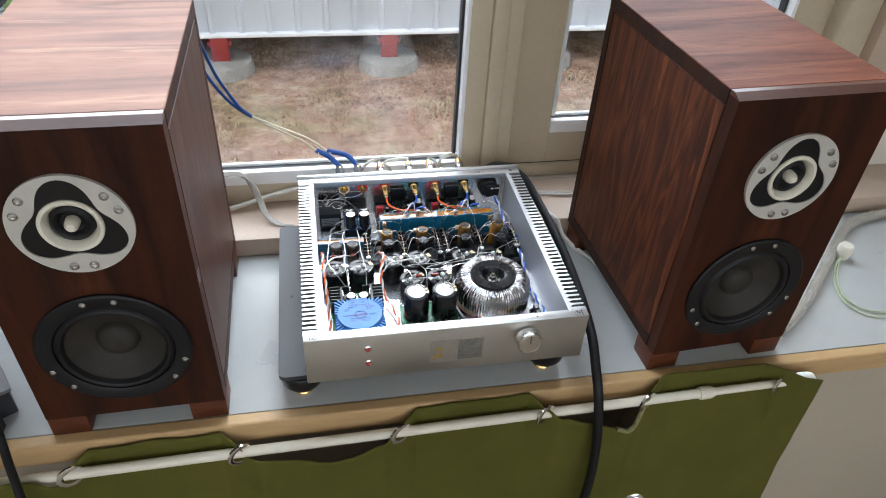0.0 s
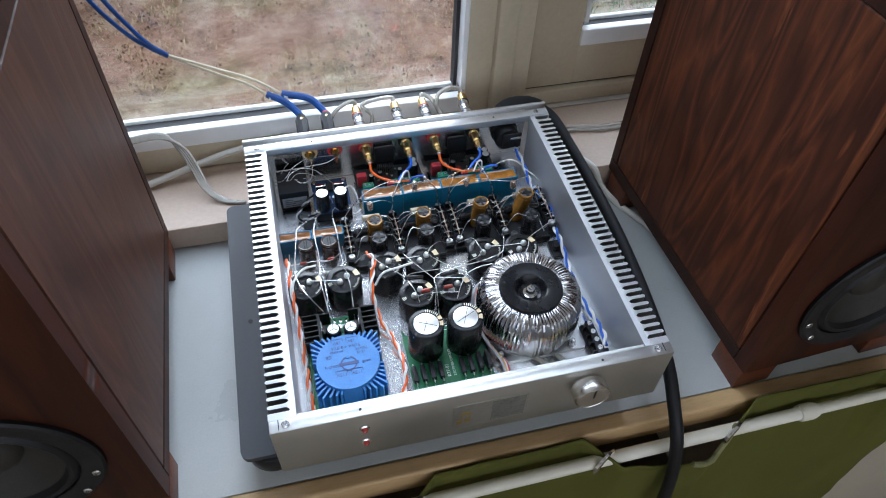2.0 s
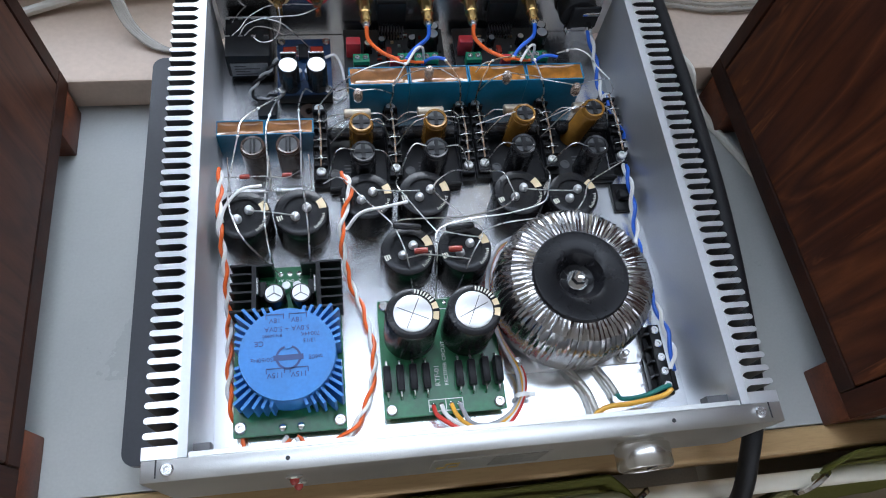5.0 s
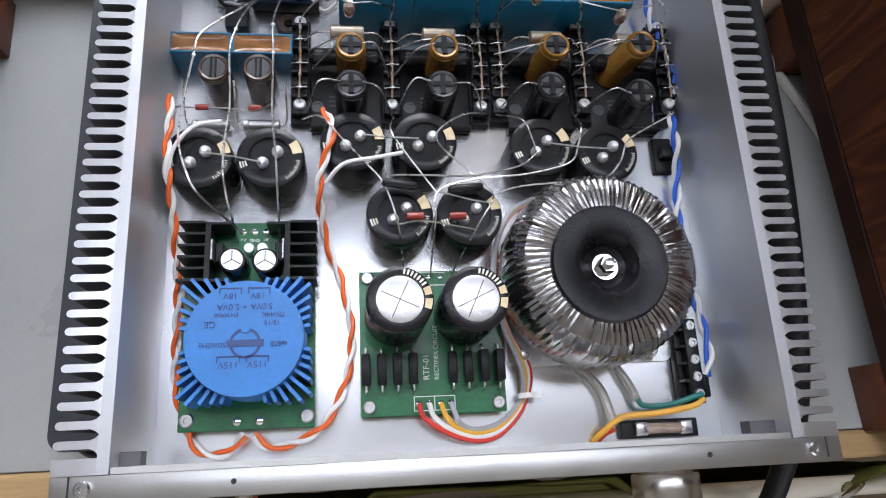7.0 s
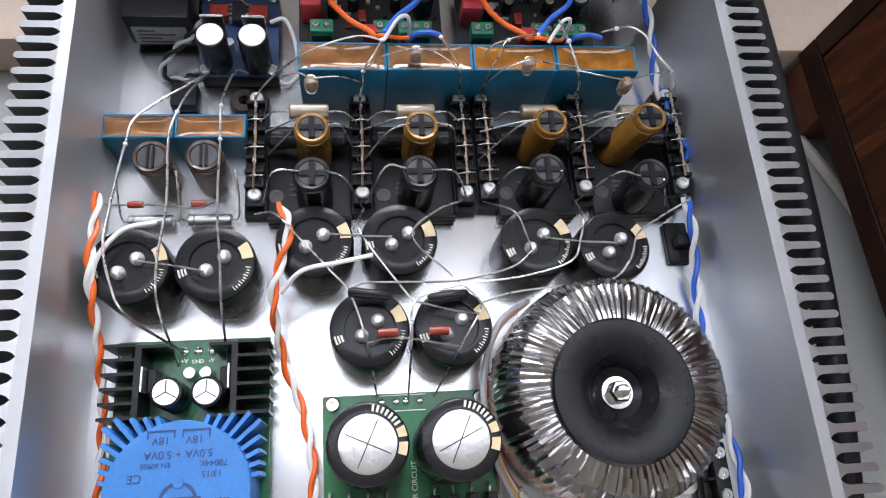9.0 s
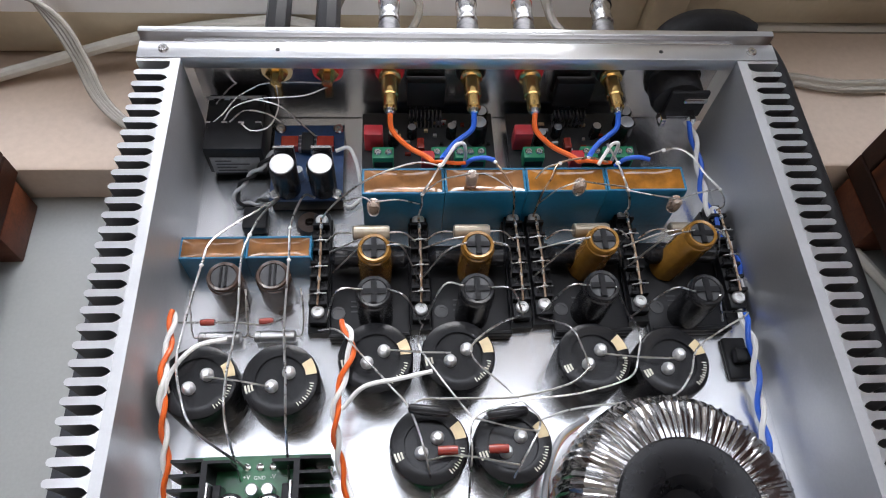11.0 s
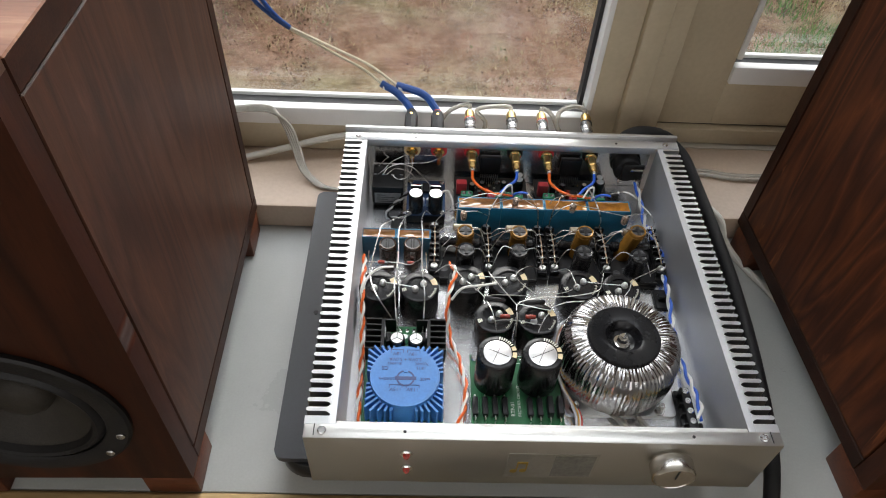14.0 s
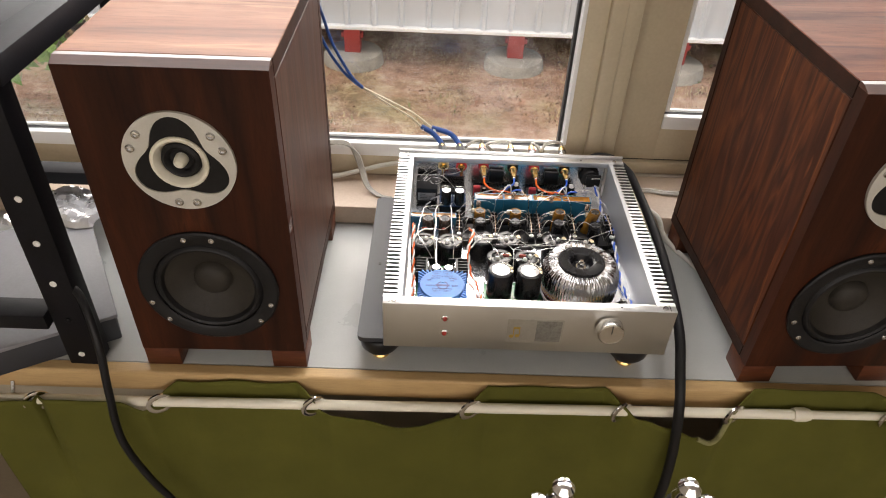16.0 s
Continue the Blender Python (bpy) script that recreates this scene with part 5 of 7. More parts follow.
for x in (-0.1000, -0.0900):
    part("solder_pad", turned([(0, 0.7693), (0.0024, 0.7693), (0.0018, 0.7708), (0, 0.7714)], (x, 0.0300, 0), "z", 12), M_CHROME, pcb)
ink("+V", -0.1000, 0.1175, 0.0026, M_WHITE_INK, 0.7693, 0)
ink("GND", -0.0945, 0.1172, 0.0022, M_WHITE_INK, 0.7693, 0)
ink("-V", -0.0890, 0.1175, 0.0026, M_WHITE_INK, 0.7693, 0)

# rectifier board
rb = part("circuit_board", box(-0.0435, 0.0265, 0.0295, 0.1000, 0.7675, 0.7692, 0.0003, 1), M_PCB, amp, "green rectifier circuit board")
for x, y in ((-0.0395, 0.0340), (0.0225, 0.0340), (-0.0395, 0.0965), (0.0225, 0.0965)):
    flat_screw(x, y, 0.7695, 0.0032, rb)
    part("standoff", turned([(0, FLOOR), (0.0026, FLOOR), (0.0026, 0.7674), (0, 0.7674)], (x, y, 0), "z", 8), M_BRASS, rb)
for x, y in ((-0.0260, 0.0775), (0.0080, 0.0772)):
    r, top = 0.0152, 0.8075
    c = part("capacitor", turned([(0, 0.7693), (r, 0.7693), (r, top - 0.002), (r * 0.97, top - 0.0005), (r * 0.92, top), (r * 0.72, top), (r * 0.71, top - 0.0008), (0, top - 0.0008)], (x, y, 0), "z", 40), M_CAPTOP, rb, "tall black capacitor with bare aluminium top")
    part("can_top", turned([(0, top - 0.0006), (r * 0.70, top - 0.0007), (r * 0.70, top - 0.0002), (r * 0.66, top), (0, top - 0.0001)], (x, y, 0), "z", 36), M_CANTOP, c, "bare aluminium top with scored vent")
    bm = bm_new()
    for a in (-25 if x < 0 else 25, 65):
        b2 = box(-r * 0.6, r * 0.6, -0.0002, 0.0002, top - 0.0001, top + 0.0002)
        bmesh.ops.transform(b2, matrix=pose(x, y, 0, 0, 0, a), verts=b2.verts)
        me_tmp = bpy.data.meshes.new("tmp")
        b2.to_mesh(me_tmp)
        bm.from_mesh(me_tmp)
        b2.free()
    part("vent_score", bm, M_GREYTOP, c)
    part("print_mark", arc_patch(bm_new(), x, y, top, r * 0.74, r * 0.95, 8, 24), M_TAN, c)
    part("print_mark", arc_patch(bm_new(), x, y, top, r * 0.74, r * 0.95, -20, 0), M_TAN, c)
    bm = bm_new()
    for k in range(7):
        arc_patch(bm, x, y, top, r * 0.76, r * 0.92, 30 + 8 * k, 34 + 8 * k, 2)
    part("print_line", bm, M_INK, c)
for k in range(8):
    x = -0.0410 + 0.0075 * k + (0.0115 if k > 3 else 0.0)
    dd = part("diode", box(x - 0.0021, x + 0.0021, 0.0435, 0.0585, 0.7710, 0.7762 + (0.0035 if k > 5 else 0), 0.0007), M_BLACK, rb, "black power diode")
    for y in (0.0400, 0.0620):
        part("lead", pipe([(x, y, 0.7693), (x, y + (0.001 if y < 0.05 else -0.001), 0.7735), (x, 0.0435 if y < 0.05 else 0.0585, 0.7738)], 0.0006, 6, 4), M_NICKEL, dd)
for k, x in enumerate((-0.0160, -0.0112, -0.0055, -0.0008)):
    part("solder_pad", turned([(0, 0.7693), (0.0019, 0.7693), (0.0014, 0.7706), (0, 0.7712)], (x, 0.0345, 0), "z", 12), M_CHROME, rb)
for x in (-0.0190, -0.0130, -0.0090, -0.0030):
    part("solder_pad", turned([(0, 0.7693), (0.0016, 0.7693), (0.0012, 0.7703), (0, 0.7708)], (x, 0.0965, 0), "z", 12), M_CHROME, rb)
ink("RTF-01", -0.0118, 0.0520, 0.0042, M_WHITE_INK, 0.76925, 90, rb)
ink("RECTIFIER CIRCUIT", -0.0068, 0.0590, 0.0031, M_WHITE_INK, 0.76925, 90, rb)
bm = bm_new()
for x0, x1, y0, y1 in ((-0.0185, 0.0015, 0.0312, 0.0316), (-0.0185, 0.0015, 0.0378, 0.0382), (-0.0185, -0.0181, 0.0312, 0.0382), (0.0011, 0.0015, 0.0312, 0.0382), (-0.0087, -0.0083, 0.0312, 0.0382), (-0.0020, 0.0, 0.086, 0.0864), (-0.0205, -0.0005, 0.0925, 0.0929), (-0.0205, -0.0005, 0.0990, 0.0994)):
    part("silkscreen_line", box(x0, x1, y0, y1, 0.7692, 0.76935), M_WHITE_INK, rb)

# large toroidal transformer wrapped in metal film
OX, OY = 0.0715, 0.0935
part("mount_plate", slab(rounded(0.030, 0.1165, 0.0515, 0.1330, 0.004), FLOOR, 0.7630), M_ALU, amp, "aluminium transformer mounting plate")
for x, y in ((0.0365, 0.0560), (0.1030, 0.0555)):
    part("bolt", turned([(0, 0.763), (0.0042, 0.763), (0.0042, 0.7645), (0.0030, 0.7648), (0.0030, 0.7705), (0.0018, 0.7705), (0.0018, 0.7740), (0, 0.7742)], (x, y, 0), "z", 6), M_STEEL, amp)
bm = bm_new()
prof = [(0.0300, 0.7632), (0.0400, 0.7640), (0.0448, 0.7680), (0.0462, 0.7750), (0.0464, 0.7850), (0.0460, 0.7960), (0.0440, 0.8040), (0.0400, 0.8090), (0.0340, 0.8112), (0.0265, 0.8118), (0.0190, 0.8110), (0.0140, 0.8060), (0.0125, 0.7960)]
NA = 330
rows = []
rg = random.Random(11)
ph = [rg.uniform(-1, 1) for _ in range(NA)]
for k, (r, z) in enumerate(prof):
    row = []
    wr = 0.00062 if 3 <= k <= 9 else 0.0003
    for i in range(NA):
        a = 2 * math.pi * i / NA
        j = (i + int(k * 1.6)) % NA
        pl = 0.55 * ph[j] + 0.45 * math.sin(i * 1.57 + k * 0.5 + 3 * noise.noise(Vector((math.cos(a) * 4, math.sin(a) * 4, k * 0.25))))
        rr = r + wr * pl
        row.append(bm.verts.new((OX + rr * math.cos(a), OY + rr * math.sin(a), z + wr * 0.6 * pl * (1 if k > 5 else 0))))
    rows.append(row)
for a, b in zip(rows, rows[1:]):
    for i in range(NA):
        j = (i + 1) % NA
        bm.faces.new((a[i], a[j], b[j], b[i]))
tor = part("toroidal_transformer", bm, M_SHINY, amp, "toroidal transformer wrapped in crinkled clear metal film", 28)
part("clamp_disc", turned([(0, 0.8045), (0.0062, 0.8045), (0.0098, 0.8060), (0.0122, 0.8100), (0.0140, 0.8126), (0.0170, 0.8137), (0.0268, 0.8138), (0.0278, 0.8130), (0.0278, 0.8112)], (OX - 0.0015, OY - 0.0025, 0), "z", 56), M_DISC, tor, "black dished clamping disc")
part("washer", turned([(0.0030, 0.8047), (0.0062, 0.8047), (0.0062, 0.8058), (0.0030, 0.8058)], (OX - 0.0015, OY - 0.0025, 0), "z", 28), M_CHROME, tor)
part("nut", turned([(0, 0.8058), (0.0044, 0.8058), (0.0044, 0.8100), (0.0038, 0.8110), (0.0025, 0.8110), (0.0025, 0.8138), (0, 0.8142)], (OX - 0.0015, OY - 0.0025, 0), "z", 6), M_CHROME, tor, "chrome hexagon nut")

# cable tie block, terminal block and fuse at the right
tb = part("tie_block", box(0.1222, 0.1338, 0.1560, 0.1770, FLOOR, 0.7645, 0.0012), M_BLACK, amp, "black adhesive cable-tie block")
part("bridge", box(0.1245, 0.1338, 0.1630, 0.1695, 0.7646, 0.7705, 0.001), M_BLACK, tb)
tbk = part("terminal_block", box(0.1165, 0.1295, 0.0290, 0.0720, 0.7612, 0.7680, 0.0008), M_BLACK, amp, "black screw terminal block")
part("ridge", box(0.1195, 0.1262, 0.0300, 0.0710, 0.7681, 0.7745, 0.0006), M_BLACK, tbk)
for k in range(5):
    flat_screw(0.1228, 0.0335 + 0.0085 * k, 0.7746, 0.0026, tbk, M_CHROME)
    part("wing", box(0.1165, 0.1192, 0.0310 + 0.0085 * k, 0.0322 + 0.0085 * k, 0.7681, 0.7740), M_BLACK, tbk)
fz = part("fuse_holder", box(0.0840, 0.1240, 0.0136, 0.0225, FLOOR, 0.7655, 0.0006), M_BLACK, amp, "black fuse holder with glass fuse")
part("fuse", turned([(0, -0.010), (0.0026, -0.010), (0.0026, 0.010), (0, 0.010)], (0.104, 0.018, 0.7690), "x", 14), M_GLASSB, fz)
for x in (0.0925, 0.1155):
    part("clip", box(x - 0.003, x + 0.003, 0.0148, 0.0212, 0.7656, 0.7715, 0.0008), M_STEEL, fz)
part("tie_block", box(0.1300, 0.1335, 0.0320, 0.0450, FLOOR, 0.7665, 0.001), M_BLACK, amp)

# rear: input switch, regulator board, amplifier boards, posts, inlet
sw = part("selector_module", box(-0.1335, -0.1035, 0.2760, 0.3120, 0.7650, 0.7860, 0.001), M_BLACK, amp, "black relay module with solder lugs")
mlb = part("module_label", box(-0.1310, -0.1060, 0.2752, 0.2759, 0.7665, 0.7790), M_LABEL, sw, "worn grey printed label")
for k, ww in enumerate((0.015, 0.010, 0.017, 0.008)):
    part("label_line", box(-0.1285, -0.1285 + ww, 0.2749, 0.27515, 0.7682 + 0.0027 * k, 0.7690 + 0.0027 * k), M_GREYTOP, mlb)
part("spacer_leg", box(-0.1320, -0.1060, 0.2800, 0.3080, FLOOR, 0.7649), M_BLACK, sw)
for k in range(2):
    for j in range(4):
        part("lug", box(-0.1325 + 0.0085 * j, -0.1295 + 0.0085 * j, 0.2890 + 0.015 * k, 0.2902 + 0.015 * k, 0.7861, 0.7905), M_CHROME, sw)
part("bar", box(-0.1335, -0.1050, 0.3055, 0.3070, 0.7875, 0.7900), M_CHROME, sw)

vb = part("circuit_board", box(-0.1000, -0.0630, 0.2530, 0.3010, 0.7720, 0.7735), M_PCBB, amp, "blue regulator circuit board")
part("board_base", box(-0.1000, -0.0630, 0.2545, 0.3000, FLOOR, 0.7719, 0.001), M_BLACK, vb)
for x, y in ((-0.0970, 0.2560), (-0.0660, 0.2560), (-0.0970, 0.2980), (-0.0660, 0.2980)):
    flat_screw(x, y, 0.7738, 0.0030, vb)
for x in (-0.0910, -0.0725):
    c = part("capacitor", turned([(0, 0.7736), (0.0068, 0.7736), (0.0068, 0.7940), (0.0062, 0.795), (0, 0.7950)], (x, 0.2600, 0), "z", 28), M_CAPTOP, vb, "black capacitor with bright aluminium top")
    part("can_top", turned([(0, 0.7949), (0.0060, 0.7951), (0.0058, 0.7956), (0, 0.7956)], (x, 0.2600, 0), "z", 28), M_CANTOP, c)
    part("regulator", box(x - 0.0052, x + 0.0052, 0.2700, 0.2714, 0.7736, 0.7950, 0.0003, 1), M_STEEL, vb)
    part("regulator_body", box(x - 0.005, x + 0.005, 0.2660, 0.2699, 0.7760, 0.7850, 0.0003, 1), M_BLACK, vb)
    part("trimmer", box(x - 0.0045, x + 0.0045, 0.2830, 0.2900, 0.7736, 0.7790, 0.0004, 1), M_DKRED, vb)
for x in (-0.0850, -0.0790):
    part("capacitor", turned([(0, 0.7736), (0.0022, 0.7736), (0.0022, 0.782), (0, 0.7824)], (x, 0.2660, 0), "z", 16), M_CANTOP, vb)
part("chip", box(-0.0850, -0.0785, 0.2810, 0.2930, 0.7750, 0.7782, 0.0004, 1), M_BLACK, vb)
for k in range(4):
    part("pin", box(-0.0866, -0.0851, 0.2825 + 0.0027 * k, 0.2831 + 0.0027 * k, 0.7736, 0.7775), M_NICKEL, vb)
    part("pin", box(-0.0784, -0.0769, 0.2825 + 0.0027 * k, 0.2831 + 0.0027 * k, 0.7736, 0.7775), M_NICKEL, vb)
part("black_block", box(-0.1140, -0.1015, 0.2400, 0.2530, FLOOR, 0.7680, 0.0012), M_BLACK, amp)
part("choke", turned([(0.0025, 0.7615), (0.0060, 0.7615), (0.0072, 0.764), (0.0060, 0.7665), (0.0025, 0.7665), (0.0018, 0.764), (0.0025, 0.7615)], (-0.080, 0.2440, 0), "z", 20), M_BROWNCAN, amp, "dark-wound ring choke")

for ox in (0.0, 0.0800):
    ab = part("circuit_board", box(-0.0535 + ox, 0.0185 + ox, 0.2650, 0.3120, 0.7685, 0.7702), M_PCBK, amp, "black power-amplifier circuit board")
    for x, y in ((-0.0505, 0.268), (0.0155, 0.268)):
        flat_screw(x + ox, y, 0.7705, 0.0026, ab)
        part("standoff", turned([(0, FLOOR), (0.0026, FLOOR), (0.0026, 0.7684), (0, 0.7684)], (x + ox, y, 0), "z", 8), M_BRASS, ab)
    chip = part("power_chip", box(-0.0290 + ox, -0.0085 + ox, 0.3085, 0.3140, 0.7800, 0.7985, 0.0006), M_BLACK, ab, "black multi-leg power chip")
    for k in range(9):
        part("leg", box(-0.0278 + 0.0021 * k + ox, -0.0272 + 0.0021 * k + ox, 0.3020, 0.3080, 0.7704, 0.7800), M_NICKEL, chip)
    rc = part("film_capacitor", box(-0.0520 + ox, -0.0420 + ox, 0.2860, 0.2930, 0.7703, 0.7845, 0.0008), M_REDBOX, ab, "red box capacitor")
    part("film_capacitor", box(-0.0220 + ox, -0.0150 + ox, 0.2740, 0.2790, 0.7703, 0.7800, 0.0006), M_REDBOX, ab, "red box capacitor")
    part("film_capacitor", box(-0.0240 + ox, -0.0200 + ox, 0.2830, 0.2900, 0.7703, 0.7770, 0.0006), M_DKRED, ab)
    for gx, gw in ((-0.0420, 2), (-0.0120, 1.6), (0.0040, 3)):
        gt = part("screw_terminal", box(gx - 0.0028 * gw + ox, gx + 0.0028 * gw + ox, 0.2745, 0.2820, 0.7703, 0.7795, 0.0006), M_GREEN_T, ab, "green screw terminal")
        for s in range(int(round(gw))):
            flat_screw(gx - 0.0028 * gw + 0.0028 + 0.0056 * s + ox, 0.2783, 0.7796, 0.0020, gt)
        part("slot", box(gx - 0.0024 * gw + ox, gx + 0.0024 * gw + ox, 0.2741, 0.2746, 0.7720, 0.7760), M_HOLE, gt)
    for cx, cy, r, h in ((-0.0365, 0.2910, 0.0030, 0.010), (-0.0050, 0.2960, 0.0028, 0.009), (-0.0265, 0.2960, 0.0028, 0.008), (0.0090, 0.2930, 0.0048, 0.016), (0.0110, 0.3040, 0.0040, 0.012)):
        c = part("capacitor", turned([(0, 0.7703), (r, 0.7703), (r, 0.7703 + h - 0.0006), (r * 0.85, 0.7703 + h), (0, 0.7703 + h)], (cx + ox, cy, 0), "z", 20), M_CAPTOP, ab)
        part("can_top", turned([(0, 0.7703 + h), (r * 0.8, 0.7704 + h), (r * 0.78, 0.7706 + h), (0, 0.7706 + h)], (cx + ox, cy, 0), "z", 18), M_CANTOP, c)
    rr = random.Random(int(ox * 1000) + 3)
    for k in range(26):
        sx, sy = rr.uniform(-0.050, 0.015) + ox, rr.uniform(0.282, 0.306)
        part("chip_part", box(sx, sx + rr.uniform(0.0012, 0.0035), sy, sy + rr.uniform(0.0010, 0.0018), 0.7702, 0.7712 + rr.uniform(0, 0.001)), rr.choice((M_TAN, M_CANTOP, M_BLACK, M_DKRED)), ab)

# binding posts, jacks and mains inlet on the rear panel
for k, bx in enumerate((-0.0380, 0.0045, 0.0355, 0.0790)):
    collar = M_REDBOX if k % 2 == 0 else M_BLACK
    po = part("binding_post", turned([(0, 0.0), (0.0078, 0.0), (0.0078, 0.0030), (0.0070, 0.0042), (0, 0.0042)], (bx, 0.3163, RZ), "y", 24), collar, rear, "red insulating collar" if k % 2 == 0 else "black insulating collar")
    part("stem", turned([(0, 0.0043), (0.0058, 0.0043), (0.0058, 0.0075), (0.0044, 0.0080), (0.0044, 0.0190), (0.0036, 0.0195), (0.0036, 0.0270), (0.0028, 0.0280), (0, 0.0280)], (bx, 0.3163, RZ), "y", 18), M_BRASS, po, "gold-plated threaded stem")
    part("solder", turned([(0, 0.0275), (0.0026, 0.0280), (0.0022, 0.0300), (0, 0.0312)], (bx, 0.3163, RZ), "y", 12), M_CHROME, po)
    part("outer_collar", turned([(0, -0.0075), (0.0075, -0.0075), (0.0075, -0.012), (0.0062, -0.014), (0, -0.014)], (bx, 0.3163, RZ - 0.002), "y", 20), collar, po)
for k, bx in enumerate((-0.0960, -0.0700)):
    jk = part("input_jack", turned([(0, 0.0), (0.0080, 0.0), (0.0080, 0.0026), (0, 0.0026)], (bx, 0.3163, RZ), "y", 24), M_TAN if k == 0 else M_REDBOX, rear, "signal jack with insulating washer")
    part("nut", turned([(0, 0.0027), (0.0058, 0.0027), (0.0058, 0.0048), (0.0035, 0.0050), (0.0030, 0.0110), (0, 0.0112)], (bx, 0.3163, RZ), "y", 6), M_BRASS, jk)
    part("earth_tag", box(bx - 0.002, bx + 0.002, 0.3070, 0.3110, RZ - 0.013, RZ - 0.004, 0.0004, 1), M_BRASS, jk)
il = part("mains_inlet", turned([(0, 0.0), (0.0150, 0.0), (0.0150, 0.0030), (0.0138, 0.0040), (0.0138, 0.0150), (0.0128, 0.0165), (0, 0.0165)], (0.1155, 0.3163, 0.7950), "y", 14), M_RUBBER, rear, "round black mains inlet body")
part("inlet_block", box(0.1095, 0.1300, 0.2975, 0.3000, 0.7850, 0.8040, 0.0008), M_RUBBER, il)
part("spade", box(0.1160, 0.1285, 0.2945, 0.2974, 0.7990, 0.8015, 0.0004, 1), M_CHROME, il)
for x in (0.1075, 0.1235):
    part("spade", box(x - 0.0016, x + 0.0016, 0.2900, 0.2974, 0.7855, 0.7915, 0.0004, 1), M_CHROME, il)
    part("solder", turned([(0, 0.0), (0.0024, 0.0006), (0.0020, 0.0030), (0, 0.0038)], (x, 0.2935, 0.7890), "y", 10), M_TINNED, il)

# ---- wiring inside ----
def wire(z, *xy, r=0.00045, material=None, name="bare_wire", label="", ends=None):
    pts = [Vector((xy[i], xy[i + 1], z)) for i in range(0, len(xy), 2)]
    for k, p in enumerate(pts[1:-1]):
        p.z += 0.0012 * math.sin(k * 2.1 + p.x * 90)
    if ends:
        pts[0].z, pts[-1].z = ends
    return part(name, pipe(pts, r, 6, 5), material or M_NICKEL, amp, label)


wire(0.793, -0.116, 0.154, -0.102, 0.152, -0.089, 0.149)
part("bare_wire", pipe([(-0.100, 0.121, 0.770), (-0.116, 0.131, 0.7955), (-0.123, 0.144, 0.797), (-0.127, 0.160, 0.7965), (-0.126, 0.174, 0.797), (-0.1240, 0.1910, 0.797), (-0.1220, 0.2040, 0.797), (-0.1200, 0.2170, 0.795), (-0.1110, 0.2320, 0.787), (-0.1040, 0.2410, 0.782), (-0.0960, 0.2535, 0.774)], 0.00055, 6, 6), M_NICKEL, amp)
part("bare_wire", pipe([(-0.102, 0.116, 0.770), (-0.105, 0.135, 0.796), (-0.106, 0.154, 0.797), (-0.1040, 0.1770, 0.797), (-0.1050, 0.2060, 0.797), (-0.1030, 0.2210, 0.794), (-0.1000, 0.2380, 0.785), (-0.0950, 0.2535, 0.774)], 0.00055, 6, 6), M_NICKEL, amp)
part("bare_wire", pipe([(-0.082, 0.115, 0.770), (-0.081, 0.134, 0.796), (-0.082, 0.151, 0.797), (-0.0840, 0.1750, 0.797), (-0.0840, 0.2060, 0.797), (-0.0850, 0.2250, 0.793), (-0.0840, 0.2410, 0.785), (-0.0810, 0.2510, 0.781), (-0.0770, 0.2540, 0.774)], 0.00055, 6, 6), M_NICKEL, amp)
part("bare_wire", pipe([(-0.1330, 0.1815, 0.786), (-0.1070, 0.1800, 0.788), (-0.0940, 0.1790, 0.787), (-0.0840, 0.1780, 0.797)], 0.00045, 6, 5), M_NICKEL, amp)
wire(0.790, -0.068, 0.220, -0.049, 0.220, -0.029, 0.222, ends=(0.778, 0.778))
wire(0.790, -0.024, 0.221, -0.004, 0.221, 0.019, 0.222, ends=(0.778, 0.778))
wire(0.790, 0.032, 0.220, 0.055, 0.220, 0.076, 0.224, ends=(0.778, 0.778))
wire(0.790, 0.077, 0.221, 0.100, 0.223, 0.125, 0.226, ends=(0.778, 0.778))
wire(0.797, -0.066, 0.209, -0.052, 0.213, ends=(0.778, 0.7968))
wire(0.797, -0.040, 0.213, -0.033, 0.212, -0.026, 0.205, ends=(0.7968, 0.778))
wire(0.797, -0.023, 0.206, -0.013, 0.210, -0.003, 0.214, ends=(0.778, 0.7968))
wire(0.797, 0.009, 0.214, 0.016, 0.210, 0.019, 0.205, ends=(0.7968, 0.778))
wire(0.797, 0.030, 0.205, 0.045, 0.212, 0.055, 0.216, ends=(0.778, 0.7968))
wire(0.797, 0.068, 0.216, 0.074, 0.210, ends=(0.7968, 0.778))
wire(0.797, 0.075, 0.208, 0.090, 0.214, 0.106, 0.219, ends=(0.778, 0.7968))
wire(0.797, 0.118, 0.218, 0.124, 0.214, ends=(0.7968, 0.778))
wire(0.799, -0.068, 0.185, -0.062, 0.189, -0.051, 0.191, ends=(0.778, 0.7968))
wire(0.799, -0.040, 0.191, -0.032, 0.186, -0.025, 0.182, ends=(0.7968, 0.778))
wire(0.799, -0.023, 0.184, -0.015, 0.192, -0.006, 0.192, ends=(0.778, 0.7968))
wire(0.799, 0.005, 0.191, 0.015, 0.188, 0.023, 0.185, ends=(0.7968, 0.778))
wire(0.799, 0.032, 0.186, 0.041, 0.190, 0.051, 0.191, ends=(0.778, 0.7968))
wire(0.799, 0.063, 0.190, 0.073, 0.184, ends=(0.7968, 0.778))
wire(0.799, 0.074, 0.183, 0.087, 0.187, 0.099, 0.187, ends=(0.778, 0.7968))
wire(0.799, 0.110, 0.185, 0.118, 0.180, ends=(0.7968, 0.778))
